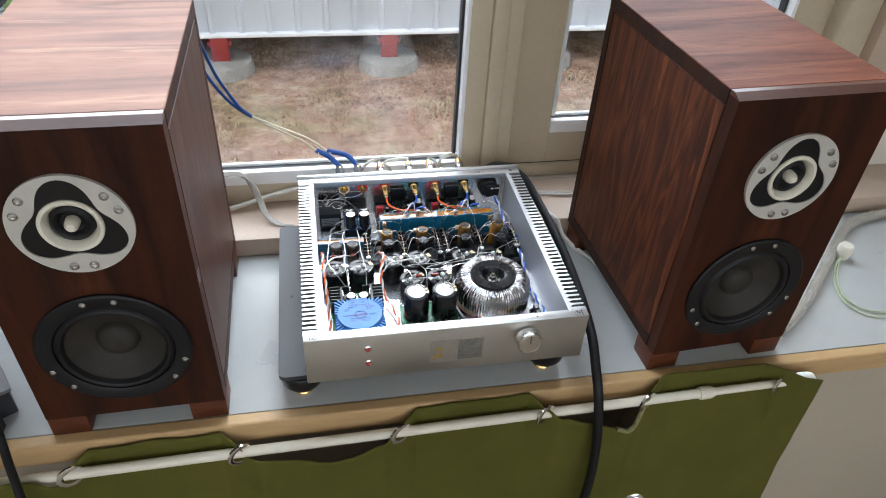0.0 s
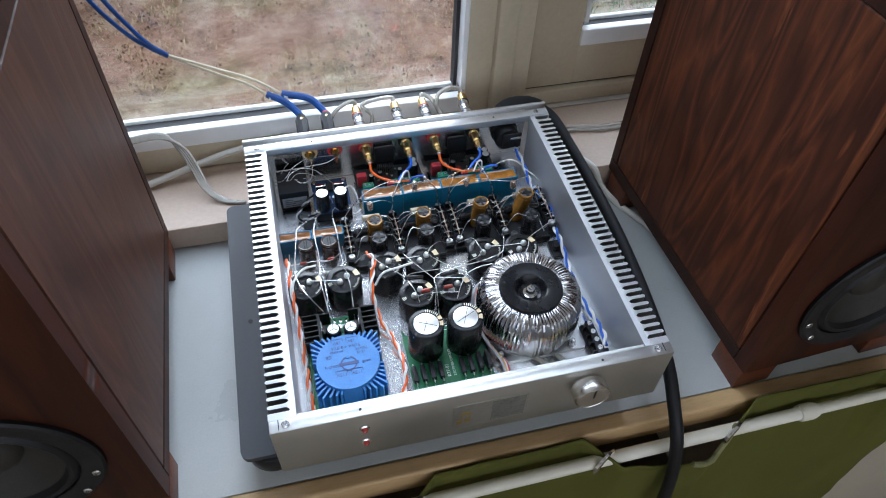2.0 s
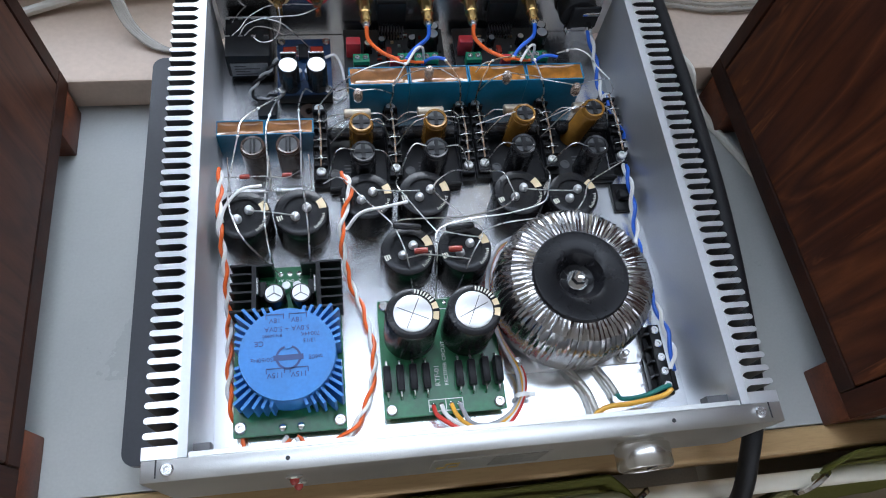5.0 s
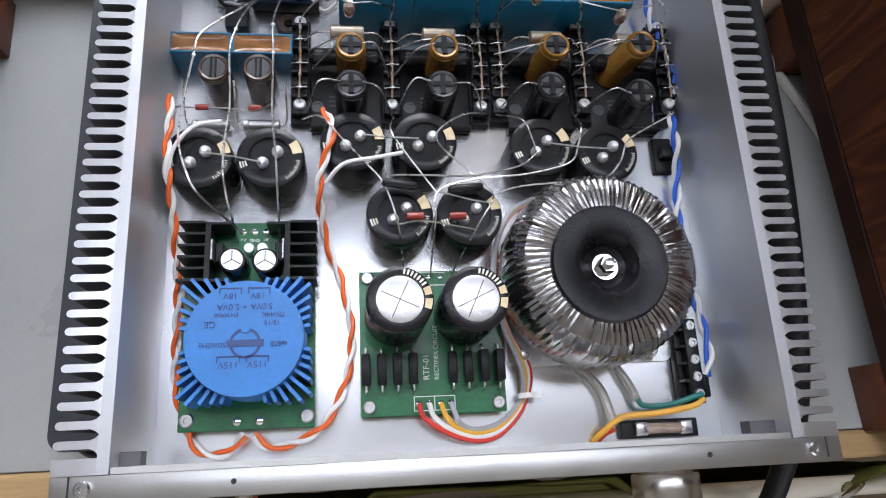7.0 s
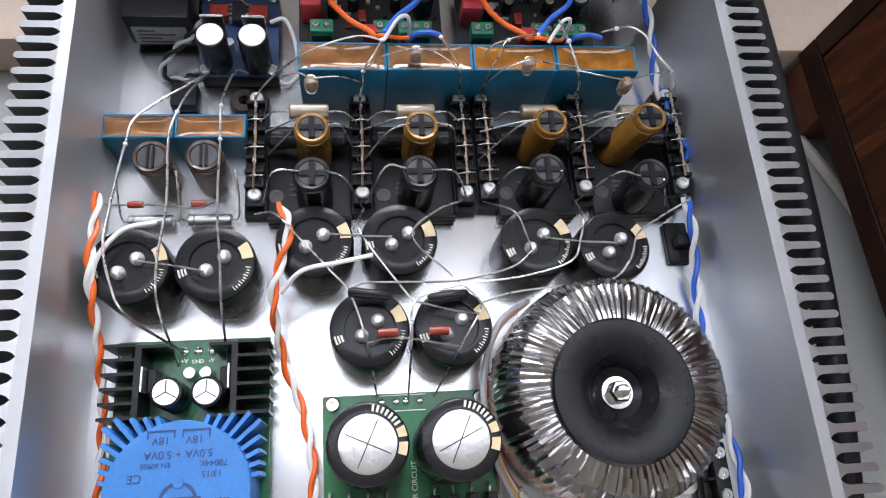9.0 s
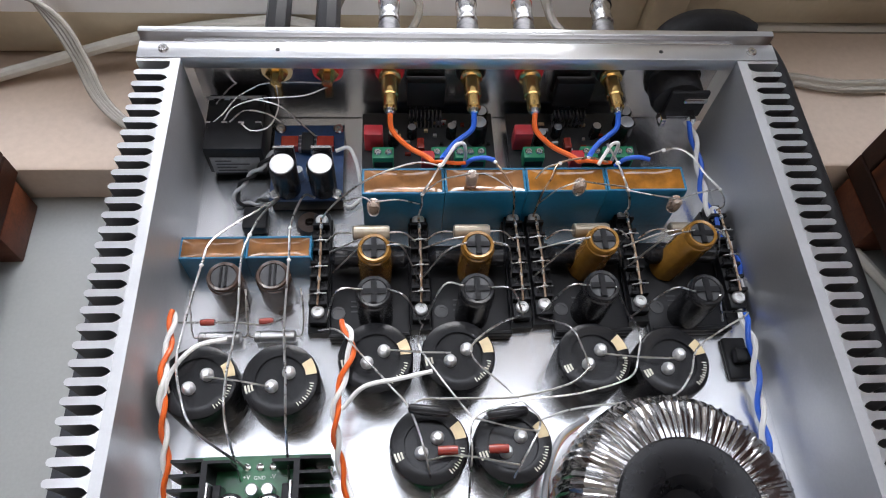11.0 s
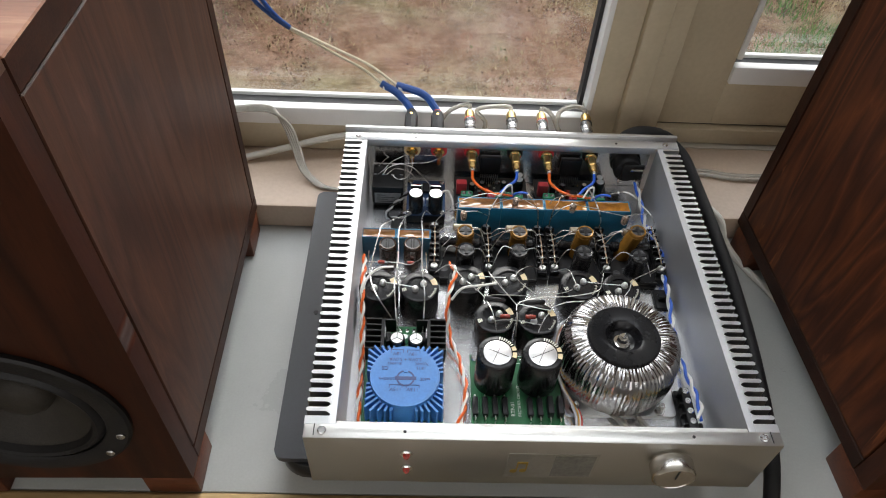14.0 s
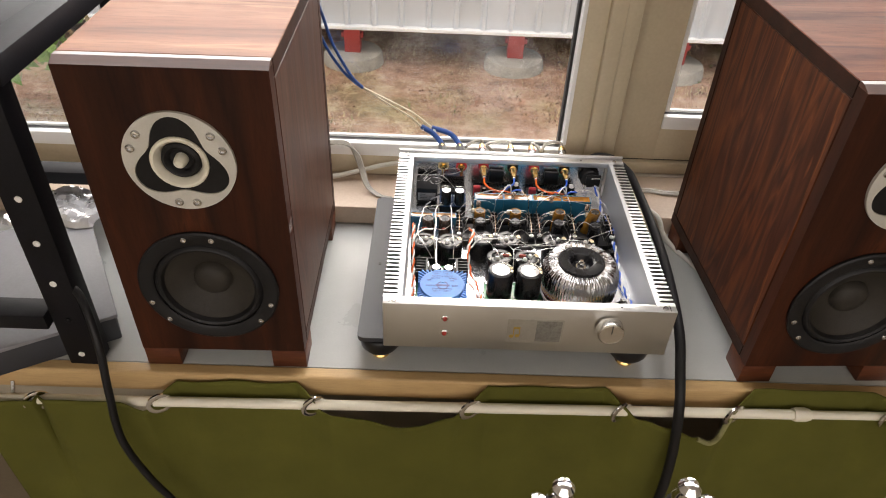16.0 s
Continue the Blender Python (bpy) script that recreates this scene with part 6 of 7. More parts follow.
wire(0.795, -0.072, 0.181, -0.061, 0.172, -0.049, 0.159, -0.039, 0.147, -0.031, 0.137, -0.025, 0.117, -0.021, 0.099, ends=(0.775, 0.771))
wire(0.795, -0.024, 0.183, -0.027, 0.166, -0.020, 0.153, -0.005, 0.133, ends=(0.775, 0.792))
wire(0.795, 0.022, 0.186, 0.007, 0.173, -0.005, 0.161, 0.009, 0.146, 0.017, 0.137, 0.022, 0.130, 0.013, 0.115, 0.003, 0.098, ends=(0.775, 0.771))
wire(0.795, 0.031, 0.185, 0.040, 0.172, 0.044, 0.162, 0.047, 0.153, ends=(0.775, 0.792))
wire(0.796, 0.075, 0.185, 0.070, 0.168, 0.067, 0.157, 0.062, 0.148, 0.040, 0.142, 0.013, 0.139, -0.005, 0.133, -0.007, 0.118, -0.008, 0.098, ends=(0.775, 0.771))
wire(0.796, 0.121, 0.186, 0.122, 0.177, 0.108, 0.169, 0.094, 0.160, 0.088, 0.148, 0.078, 0.139, 0.055, 0.137, 0.035, 0.135, 0.022, 0.132, ends=(0.775, 0.792))
wire(0.796, 0.046, 0.153, 0.036, 0.146, 0.013, 0.141, -0.013, 0.141, -0.027, 0.141, -0.031, 0.136)
wire(0.793, -0.041, 0.164, -0.028, 0.163, -0.013, 0.162)
wire(0.793, 0.053, 0.160, 0.069, 0.158, 0.085, 0.157)
wire(0.793, -0.025, 0.117, -0.012, 0.119, 0.013, 0.114)
wire(0.795, -0.005, 0.133, 0.012, 0.128, 0.021, 0.127)
def run(points, r=0.00045, material=None, name="bare_wire"):
    return part(name, pipe(points, r, 6, 6), material or M_NICKEL, amp)


run([(-0.0730, 0.2410, 0.7740), (-0.0690, 0.2430, 0.7800), (-0.0610, 0.2460, 0.7880), (-0.0500, 0.2490, 0.7965), (-0.0370, 0.2540, 0.7990), (-0.0240, 0.2570, 0.8000), (-0.0140, 0.2560, 0.7985)], 0.0005)
run([(-0.0245, 0.2420, 0.7740), (-0.0230, 0.2418, 0.7860), (-0.0230, 0.2420, 0.7950), (-0.0190, 0.2470, 0.7980), (-0.0140, 0.2560, 0.7985), (-0.0090, 0.2620, 0.8000), (-0.0040, 0.2660, 0.8020)], 0.0005)
run([(0.0240, 0.2415, 0.7740), (0.0230, 0.2418, 0.7850), (0.0210, 0.2430, 0.7965), (0.0170, 0.2500, 0.7995), (0.0130, 0.2570, 0.8000)], 0.0005, M_COPPER)
run([(0.0345, 0.2415, 0.7740), (0.0350, 0.2420, 0.7850), (0.0360, 0.2425, 0.7960), (0.0400, 0.2480, 0.7990), (0.0450, 0.2560, 0.8000), (0.0600, 0.2600, 0.7990), (0.0700, 0.2580, 0.7980)], 0.0005, M_COPPER)
run([(0.0330, 0.2500, 0.7955), (0.0380, 0.2540, 0.7990), (0.0450, 0.2560, 0.8000)])
run([(0.0822, 0.2420, 0.7740), (0.0820, 0.2415, 0.7840), (0.0780, 0.2425, 0.7960), (0.0760, 0.2470, 0.7990), (0.0740, 0.2560, 0.8000), (0.0690, 0.2650, 0.8040)], 0.0006)
run([(0.1320, 0.2440, 0.7740), (0.1345, 0.2450, 0.7790), (0.1290, 0.2480, 0.7880), (0.1200, 0.2540, 0.7940), (0.1140, 0.2610, 0.7980), (0.1070, 0.2650, 0.7995), (0.0990, 0.2640, 0.7995), (0.0910, 0.2620, 0.7990)], 0.0005)
for bx, by, bz, br in ((-0.0140, 0.2560, 0.7985, 0.0012), (-0.0230, 0.2420, 0.7945, 0.0009), (0.0210, 0.2430, 0.7965, 0.0010), (0.0130, 0.2570, 0.8000, 0.0010), (0.0450, 0.2560, 0.8000, 0.0010), (0.0600, 0.2600, 0.7990, 0.0010), (0.0780, 0.2425, 0.7960, 0.0010), (0.0740, 0.2560, 0.8000, 0.0012), (0.0990, 0.2640, 0.7995, 0.0011), (0.1290, 0.2480, 0.7880, 0.0009), (-0.1110, 0.2320, 0.7870, 0.0009), (-0.1030, 0.2210, 0.7940, 0.0010), (-0.0850, 0.2250, 0.7930, 0.0008), (-0.1220, 0.2040, 0.7970, 0.0009), (-0.0840, 0.2060, 0.7970, 0.0009)):
    part("solder_blob", turned([(0, -br * 1.3), (br * 0.8, -br * 0.7), (br, 0), (br * 0.8, br * 0.7), (0, br * 1.3)], (bx, by, bz), "x", 10), M_TINNED, amp)
wire(0.790, -0.097, 0.322, -0.108, 0.324, -0.121, 0.315, -0.128, 0.302)
for k, bx in enumerate((-0.0380, 0.0045, 0.0355, 0.0790)):
    left = k % 2 == 0
    ox = 0.0 if k < 2 else 0.0735
    if left:
        part("orange_wire", pipe([(bx, 0.2860, RZ), (bx + 0.001, 0.2800, RZ - 0.006), (bx + 0.009, 0.2720, RZ - 0.009), (bx + 0.018, 0.2650, RZ - 0.008), (bx + 0.021, 0.2600, RZ - 0.006)], 0.0014, 8, 6), M_ORANGE, amp)
        part("orange_wire", pipe([(bx + 0.021, 0.2600, RZ - 0.006), (bx + 0.024, 0.2585, 0.7985), (bx + 0.032, 0.2585, 0.797), (bx + 0.037, 0.2600, 0.795)], 0.0010, 8, 6), M_ORANGE, amp)
    else:
        part("blue_wire", pipe([(bx, 0.2860, RZ), (bx - 0.001, 0.2800, RZ - 0.005), (bx - 0.010, 0.2735, RZ - 0.008), (bx - 0.016, 0.2660, RZ - 0.009), (bx - 0.017, 0.2610, RZ - 0.005)], 0.0014, 8, 6), M_BWIRE, amp)
        ox = 0.0 if k < 2 else 0.0775
        part("blue_wire", pipe([(ox - 0.0020, 0.2600, 0.7920), (ox + 0.0020, 0.2600, 0.7980), (ox + 0.0080, 0.2595, 0.8000), (ox + 0.0130, 0.2580, 0.8000)], 0.0012, 8, 6), M_BWIRE, amp)
        part("white_wire", pipe([(ox - 0.0130, 0.2560, 0.7985), (ox - 0.0100, 0.2600, 0.8010), (ox - 0.0060, 0.2650, 0.8030), (ox - 0.0020, 0.2665, 0.8020), (ox, 0.2690, 0.7900), (ox, 0.2695, 0.7830)], 0.0009, 8, 6), M_WWIRE, amp)
part("bare_wire", pipe([(-0.096, 0.306, RZ), (-0.104, 0.305, 0.801), (-0.116, 0.301, 0.796), (-0.123, 0.294, 0.792), (-0.128, 0.290, 0.790)], 0.00042, 6, 6), M_NICKEL, amp)
part("bare_wire", pipe([(-0.070, 0.306, RZ - 0.003), (-0.083, 0.303, 0.795), (-0.105, 0.301, 0.795), (-0.118, 0.297, 0.793), (-0.123, 0.291, 0.790)], 0.00042, 6, 6), M_NICKEL, amp)
part("bare_wire", pipe([(-0.096, 0.306, RZ), (-0.096, 0.300, 0.790), (-0.100, 0.288, 0.789), (-0.109, 0.286, 0.788), (-0.115, 0.290, 0.790)], 0.00042, 6, 6), M_NICKEL, amp)
part("bare_wire", pipe([(-0.120, 0.290, 0.790), (-0.112, 0.294, 0.794), (-0.101, 0.293, 0.793), (-0.094, 0.290, 0.790)], 0.00042, 6, 6), M_NICKEL, amp)
part("bare_wire", pipe([(-0.108, 0.300, 0.796), (-0.095, 0.298, 0.793), (-0.084, 0.293, 0.784), (-0.078, 0.290, 0.7785)], 0.0004, 6, 6), M_NICKEL, amp)
part("bare_wire", pipe([(-0.096, 0.306, RZ), (-0.084, 0.305, 0.803), (-0.072, 0.306, RZ)], 0.0004, 6, 6), M_NICKEL, amp)
part("white_wire", pipe([(-0.067, 0.282, 0.776), (-0.060, 0.283, 0.777), (-0.056, 0.276, 0.772), (-0.0545, 0.268, 0.766)], 0.0010, 8, 6), M_WWIRE, amp)
part("white_wire", pipe([(-0.0640, 0.2560, 0.765), (-0.0595, 0.2545, 0.764), (-0.0540, 0.2600, 0.764)], 0.0010, 8, 6), M_WWIRE, amp)
part("white_wire", pipe([(-0.1080, 0.1700, 0.794), (-0.1200, 0.1665, 0.7955), (-0.1290, 0.1560, 0.7945), (-0.1325, 0.1440, 0.790)], 0.0010, 8, 6), M_WWIRE, amp)
part("white_wire", pipe([(-0.0215, 0.1530, 0.796), (-0.0350, 0.1500, 0.7965), (-0.0500, 0.1470, 0.796), (-0.0590, 0.1400, 0.789)], 0.0010, 8, 6), M_WWIRE, amp)



def twist(pts, mats, r, gap, pitch, names=("wire", "wire"), extra=None):
    """Two insulated wires twisted round one line."""
    path = smooth_path(pts, 14)
    length = [0.0]
    for a, b in zip(path, path[1:]):
        length.append(length[-1] + (b - a).length)
    for k, m in enumerate(mats):
        out = []
        for i, p in enumerate(path):
            d = (path[min(i + 1, len(path) - 1)] - path[max(i - 1, 0)]).normalized()
            u = (Vector((0, 0, 1)) - d * d.z)
            u = u.normalized() if u.length > 1e-3 else Vector((1, 0, 0))
            v = d.cross(u)
            a = 2 * math.pi * (length[i] / pitch + k / len(mats))
            out.append(p + (u * math.cos(a) + v * math.sin(a)) * gap)
        part(names[k], tube(bm_new(), out, r, 8, raw=True), m, amp)


twist([(-0.1335, 0.185, 0.790), (-0.1325, 0.172, 0.792), (-0.1325, 0.150, 0.7925), (-0.1310, 0.125, 0.780), (-0.1300, 0.098, 0.770), (-0.1295, 0.074, 0.768), (-0.1290, 0.050, 0.767), (-0.1240, 0.030, 0.766), (-0.1170, 0.018, 0.765), (-0.105, 0.0165, 0.767), (-0.0965, 0.024, 0.771)], (M_ORANGE, M_WWIRE), 0.00115, 0.0012, 0.024, ("orange_wire", "white_wire"))
twist([(-0.0600, 0.1785, 0.790), (-0.0555, 0.165, 0.794), (-0.0620, 0.140, 0.788), (-0.0600, 0.118, 0.772), (-0.0520, 0.095, 0.768), (-0.0475, 0.072, 0.768), (-0.0490, 0.053, 0.768), (-0.0550, 0.036, 0.768), (-0.0660, 0.023, 0.767), (-0.0850, 0.0180, 0.768), (-0.0925, 0.024, 0.771)], (M_ORANGE, M_WWIRE), 0.00115, 0.0012, 0.024, ("orange_wire", "white_wire"))
twist([(0.1215, 0.2920, 0.788), (0.1270, 0.282, 0.780), (0.1290, 0.262, 0.772), (0.1285, 0.250, 0.772), (0.1330, 0.230, 0.772), (0.1370, 0.212, 0.770), (0.1345, 0.192, 0.768), (0.1320, 0.172, 0.7735), (0.1320, 0.150, 0.768), (0.1300, 0.125, 0.766), (0.1300, 0.100, 0.766), (0.1310, 0.078, 0.770), (0.1305, 0.055, 0.776), (0.1270, 0.042, 0.777)], (M_BWIRE, M_WWIRE), 0.0013, 0.0014, 0.030, ("blue_wire", "white_wire"))
twist([(-0.099, 0.281, 0.776), (-0.106, 0.273, 0.774), (-0.116, 0.264, 0.770), (-0.118, 0.257, 0.766), (-0.110, 0.256, 0.765), (-0.1005, 0.2555, 0.772)], (M_GWIRE, M_BLACK), 0.0010, 0.0011, 0.014, ("grey_wire", "white_wire"))

for k, (m, off) in enumerate(((M_RWIRE, -0.0160), (M_WWIRE, -0.0112), (M_YWIRE, -0.0055), (M_GWIRE, -0.0008))):
    e = 0.0017 * k
    part(("red_wire", "white_wire", "yellow_wire", "grey_wire")[k], pipe([(off, 0.0345, 0.770), (off + 0.002, 0.028, 0.7725), (off * 0.4 + 0.004, 0.0205 + e * 0.7, 0.770), (0.012, 0.0165 + e, 0.766), (0.024, 0.0195 + e, 0.765), (0.0355 - e * 0.2, 0.0315 + e * 0.5, 0.765), (0.0400 - e, 0.049, 0.766 + e), (0.0300 - e * 0.6, 0.068, 0.770 + e), (0.0245 - e * 0.3, 0.0900, 0.772 + e), (0.0255 - e * 0.2, 0.1090, 0.774 + e), (0.0335, 0.1265 + e * 0.3, 0.774 + e * 0.5), (0.0480, 0.1375, 0.772)], 0.0013, 8, 7), m, amp)
part("cable_tie", turned([(0.0030, -0.0012), (0.0044, -0.0012), (0.0044, 0.0012), (0.0030, 0.0012), (0.0030, -0.0012)], (0.0372, 0.0365, 0.7675), "y", 18), M_WHITE, amp, "white cable tie")
part("cable_tie_tail", box(0.0400, 0.0440, 0.0350, 0.0375, 0.7690, 0.7705), M_WHITE, amp)
part("yellow_wire", pipe([(0.0700, 0.0135, 0.763), (0.0735, 0.0175, 0.768), (0.0830, 0.0240, 0.7725), (0.1000, 0.0250, 0.774), (0.1180, 0.0275, 0.775), (0.1245, 0.0310, 0.7755)], 0.0015, 8, 6), M_YWIRE, amp)
part("red_wire", pipe([(0.0725, 0.0135, 0.763), (0.0750, 0.0165, 0.766), (0.0785, 0.0185, 0.770)], 0.0013, 8, 6), M_RWIRE, amp)
part("teal_wire", pipe([(0.0935, 0.0330, 0.767), (0.0960, 0.0290, 0.769), (0.1080, 0.0290, 0.772), (0.1190, 0.0320, 0.7755), (0.1240, 0.0330, 0.776)], 0.0014, 8, 6), M_TWIRE, amp)
part("sleeved_lead", pipe([(0.0640, 0.0530, 0.764), (0.0700, 0.0460, 0.7655), (0.0760, 0.0370, 0.766), (0.0785, 0.0270, 0.767), (0.0790, 0.0205, 0.769)], 0.0022, 8, 6), M_CLEAR, amp, "clear sleeved transformer lead")
part("sleeved_lead", pipe([(0.0850, 0.0500, 0.764), (0.0890, 0.0430, 0.766), (0.0925, 0.0360, 0.766), (0.0935, 0.0320, 0.767)], 0.0020, 8, 6), M_CLEAR, amp, "clear sleeved transformer lead")

# brown glass lamps hanging on their leads over the blue boxes
BEADS = [((-0.0465, 0.2385, 0.7890), [(-0.0610, 0.2420, 0.7890), (-0.0520, 0.2410, 0.7940)], [(-0.0340, 0.2400, 0.7930), (-0.0240, 0.2418, 0.7860)]),
         ((0.0010, 0.2480, 0.7985), [(-0.0230, 0.2420, 0.7945), (-0.0140, 0.2470, 0.7990)], [(0.0100, 0.2480, 0.8010), (0.0210, 0.2430, 0.7965)]),
         ((0.0535, 0.2440, 0.7970), [(0.0350, 0.2420, 0.7850), (0.0430, 0.2425, 0.7975)], [(0.0640, 0.2440, 0.7995), (0.0770, 0.2440, 0.7970)]),
         ((0.1030, 0.2390, 0.7885), [(0.0780, 0.2425, 0.7960), (0.0900, 0.2400, 0.7955)], [(0.1150, 0.2430, 0.7925), (0.1285, 0.2480, 0.7880)])]
for (bx, by, bz), la, lb in BEADS:
    nb = part("neon_lamp", turned([(0, -0.0056), (0.0020, -0.0052), (0.0031, -0.0036), (0.0033, -0.0015), (0.0033, 0.0030), (0.0024, 0.0046), (0, 0.0052)], (bx, by, bz), "z", 18), M_GLASSB, amp, "small brownish glass bulb")
    part("electrode", box(bx - 0.0012, bx + 0.0012, by - 0.0004, by + 0.0004, bz - 0.003, bz + 0.004), M_BROWNCAN, nb)
    part("lead", pipe(la + [(bx - 0.001, by, bz + 0.0050)], 0.0004, 6, 5), M_NICKEL, nb)
    part("lead", pipe([(bx + 0.001, by, bz + 0.0050)] + lb, 0.0004, 6, 5), M_NICKEL, nb)

# ---- plugs and cables behind the amplifier ----
def xcable(name, pts, r, material, label, category="cable", n=10):
    t = thing(name, pts[0], label, category)
    part("lead", pipe(pts, r, n, 8), material, t)
    return t


M_KNURL = pbr("knurled_gunmetal", (0.30, 0.30, 0.31), 0.3, 1.0, 0.2, 400, 0.5, 1500)
M_PLUGRED = pbr("red_plug_band", (0.42, 0.05, 0.02), 0.4, 0, 0.1, 90, 0.02)
PLUGS = ((-0.0380, M_PLUGRED, 0.000), (0.0048, M_BLACK, 0.0008), (0.0362, M_PLUGRED, 0.0012), (0.0800, M_BLACK, 0.004))
for k, (bx, band, sk) in enumerate(PLUGS):
    pl = thing("banana_plug", (bx, 0.345, 0.790), "gold and gunmetal banana plug with %s band behind the amplifier" % ("red" if k % 2 == 0 else "black"), "plug", "speaker plugs")
    z = RZ - 0.003
    part("collar", turned([(0.0, -0.0145), (0.0058, -0.0145), (0.0058, -0.0215), (0.0048, -0.0225), (0.0, -0.0225)], (bx, 0.3163, z), "y", 20), M_BRASS, pl, "gold collar")
    part("grip", turned([(0.0, -0.0226), (0.0056, -0.0226), (0.0062, -0.0235), (0.0062, -0.0325), (0.0055, -0.0333), (0.0055, -0.0350), (0.0, -0.0350)], (bx + sk * 0.3, 0.3163, z), "y", 24), M_KNURL, pl, "knurled dark metal sleeve")
    part("barrel", turned([(0.0, -0.0351), (0.0052, -0.0351), (0.0060, -0.0362), (0.0060, -0.0385), (0.0056, -0.0392), (0.0056, -0.0480), (0.0060, -0.0486), (0.0060, -0.0500), (0.0, -0.0500)], (bx + sk * 0.6, 0.3163, z), "y", 24), M_STEEL, pl, "grooved bright metal barrel")
    part("band", turned([(0.0, -0.0501), (0.0061, -0.0501), (0.0061, -0.0520), (0.0, -0.0520)], (bx + sk * 0.8, 0.3163, z), "y", 20), band, pl)
    part("tail", turned([(0.0, -0.0521), (0.0052, -0.0521), (0.0054, -0.0590), (0.0048, -0.0640), (0.0030, -0.0655), (0.0, -0.0655)], (bx + sk, 0.3163, z), "y", 20), M_BRASS, pl, "gold tail")
PZ = RZ - 0.003
for d in (0.0, 0.0042):
    xcable("speaker_wire", [(-0.0380, 0.3850, PZ), (-0.0380, 0.3885, PZ + 0.004), (-0.046, 0.3880, PZ + 0.004), (-0.062, 0.383, PZ - 0.004), (-0.074, 0.374, 0.776 - d), (-0.082, 0.362, 0.754), (-0.11, 0.352, 0.737 + d), (-0.16, 0.345, 0.736 + d)], 0.0022, M_CLEAR, "clear-insulated speaker wire looping from the plug to the sill")
xcable("speaker_wire", [(0.0058, 0.3850, PZ), (0.004, 0.3890, PZ + 0.003), (-0.012, 0.3890, PZ + 0.003), (-0.030, 0.3880, PZ - 0.002), (-0.020, 0.382, PZ - 0.014), (-0.030, 0.372, 0.768), (-0.07, 0.360, 0.745), (-0.15, 0.352, 0.736)], 0.0024, M_CLEAR, "clear-insulated speaker wire looping from the plug to the sill")
xcable("speaker_wire", [(0.0375, 0.3850, PZ), (0.040, 0.3890, PZ + 0.002), (0.050, 0.387, PZ - 0.004), (0.058, 0.378, PZ - 0.016), (0.070, 0.366, 0.768), (0.095, 0.352, 0.746), (0.150, 0.352, 0.737), (0.218, 0.374, 0.7345), (0.263, 0.368, 0.7345), (0.32, 0.370, 0.7345)], 0.0025, M_CLEAR, "clear-insulated speaker wire running along the sill")
xcable("speaker_wire", [(0.0840, 0.3850, PZ), (0.083, 0.3890, PZ + 0.004), (0.070, 0.3890, PZ + 0.006), (0.057, 0.386, PZ - 0.001), (0.058, 0.377, PZ - 0.017), (0.074, 0.366, 0.770), (0.100, 0.350, 0.742), (0.150, 0.346, 0.737), (0.218, 0.368, 0.7345), (0.263, 0.362, 0.7345), (0.32, 0.364, 0.7345)], 0.0025, M_CLEAR, "clear-insulated speaker wire running along the sill")
for k in range(4):
    e = 0.0021 * k
    xcable("speaker_wire", [(-0.36, 0.372 + e * 0.5, 0.770), (-0.308, 0.378 + e * 0.5, 0.784 + e * 0.6), (-0.276, 0.379 + e * 0.5, 0.792 + e * 0.5), (-0.245, 0.378 + e * 0.5, 0.793 + e * 0.5), (-0.226 - e, 0.373, 0.780), (-0.217 - e, 0.362, 0.760), (-0.208 - e, 0.345, 0.742 + e * 0.3), (-0.190 - e, 0.331, 0.7345), (-0.172, 0.325, 0.7345)], 0.0019, M_CLEAR, "clear-insulated speaker wire draped over the sill")
xcable("grey_cable", [(-0.34, 0.345, 0.7355), (-0.300, 0.362, 0.7355), (-0.245, 0.378, 0.742), (-0.182, 0.385, 0.757), (-0.122, 0.386, 0.766), (-0.094, 0.386, 0.766), (-0.055, 0.380, 0.757), (-0.02, 0.366, 0.742), (0.02, 0.355, 0.7355)], 0.0037, M_GREYC, "pale grey round cable lying against the window frame")
xcable("grey_cable", [(0.170, 0.352, 0.7350), (0.205, 0.330, 0.7350), (0.228, 0.302, 0.733), (0.238, 0.288, 0.712), (0.250, 0.266, 0.7036), (0.266, 0.233, 0.7036), (0.282, 0.200, 0.7036), (0.30, 0.170, 0.7036)], 0.0035, M_GREYC, "pale grey cable crossing the counter under the loudspeaker")

M_CREAMC = pbr("cream_twin_wire", (0.66, 0.60, 0.44), 0.4, 0, 0.1, 90, 0.03)
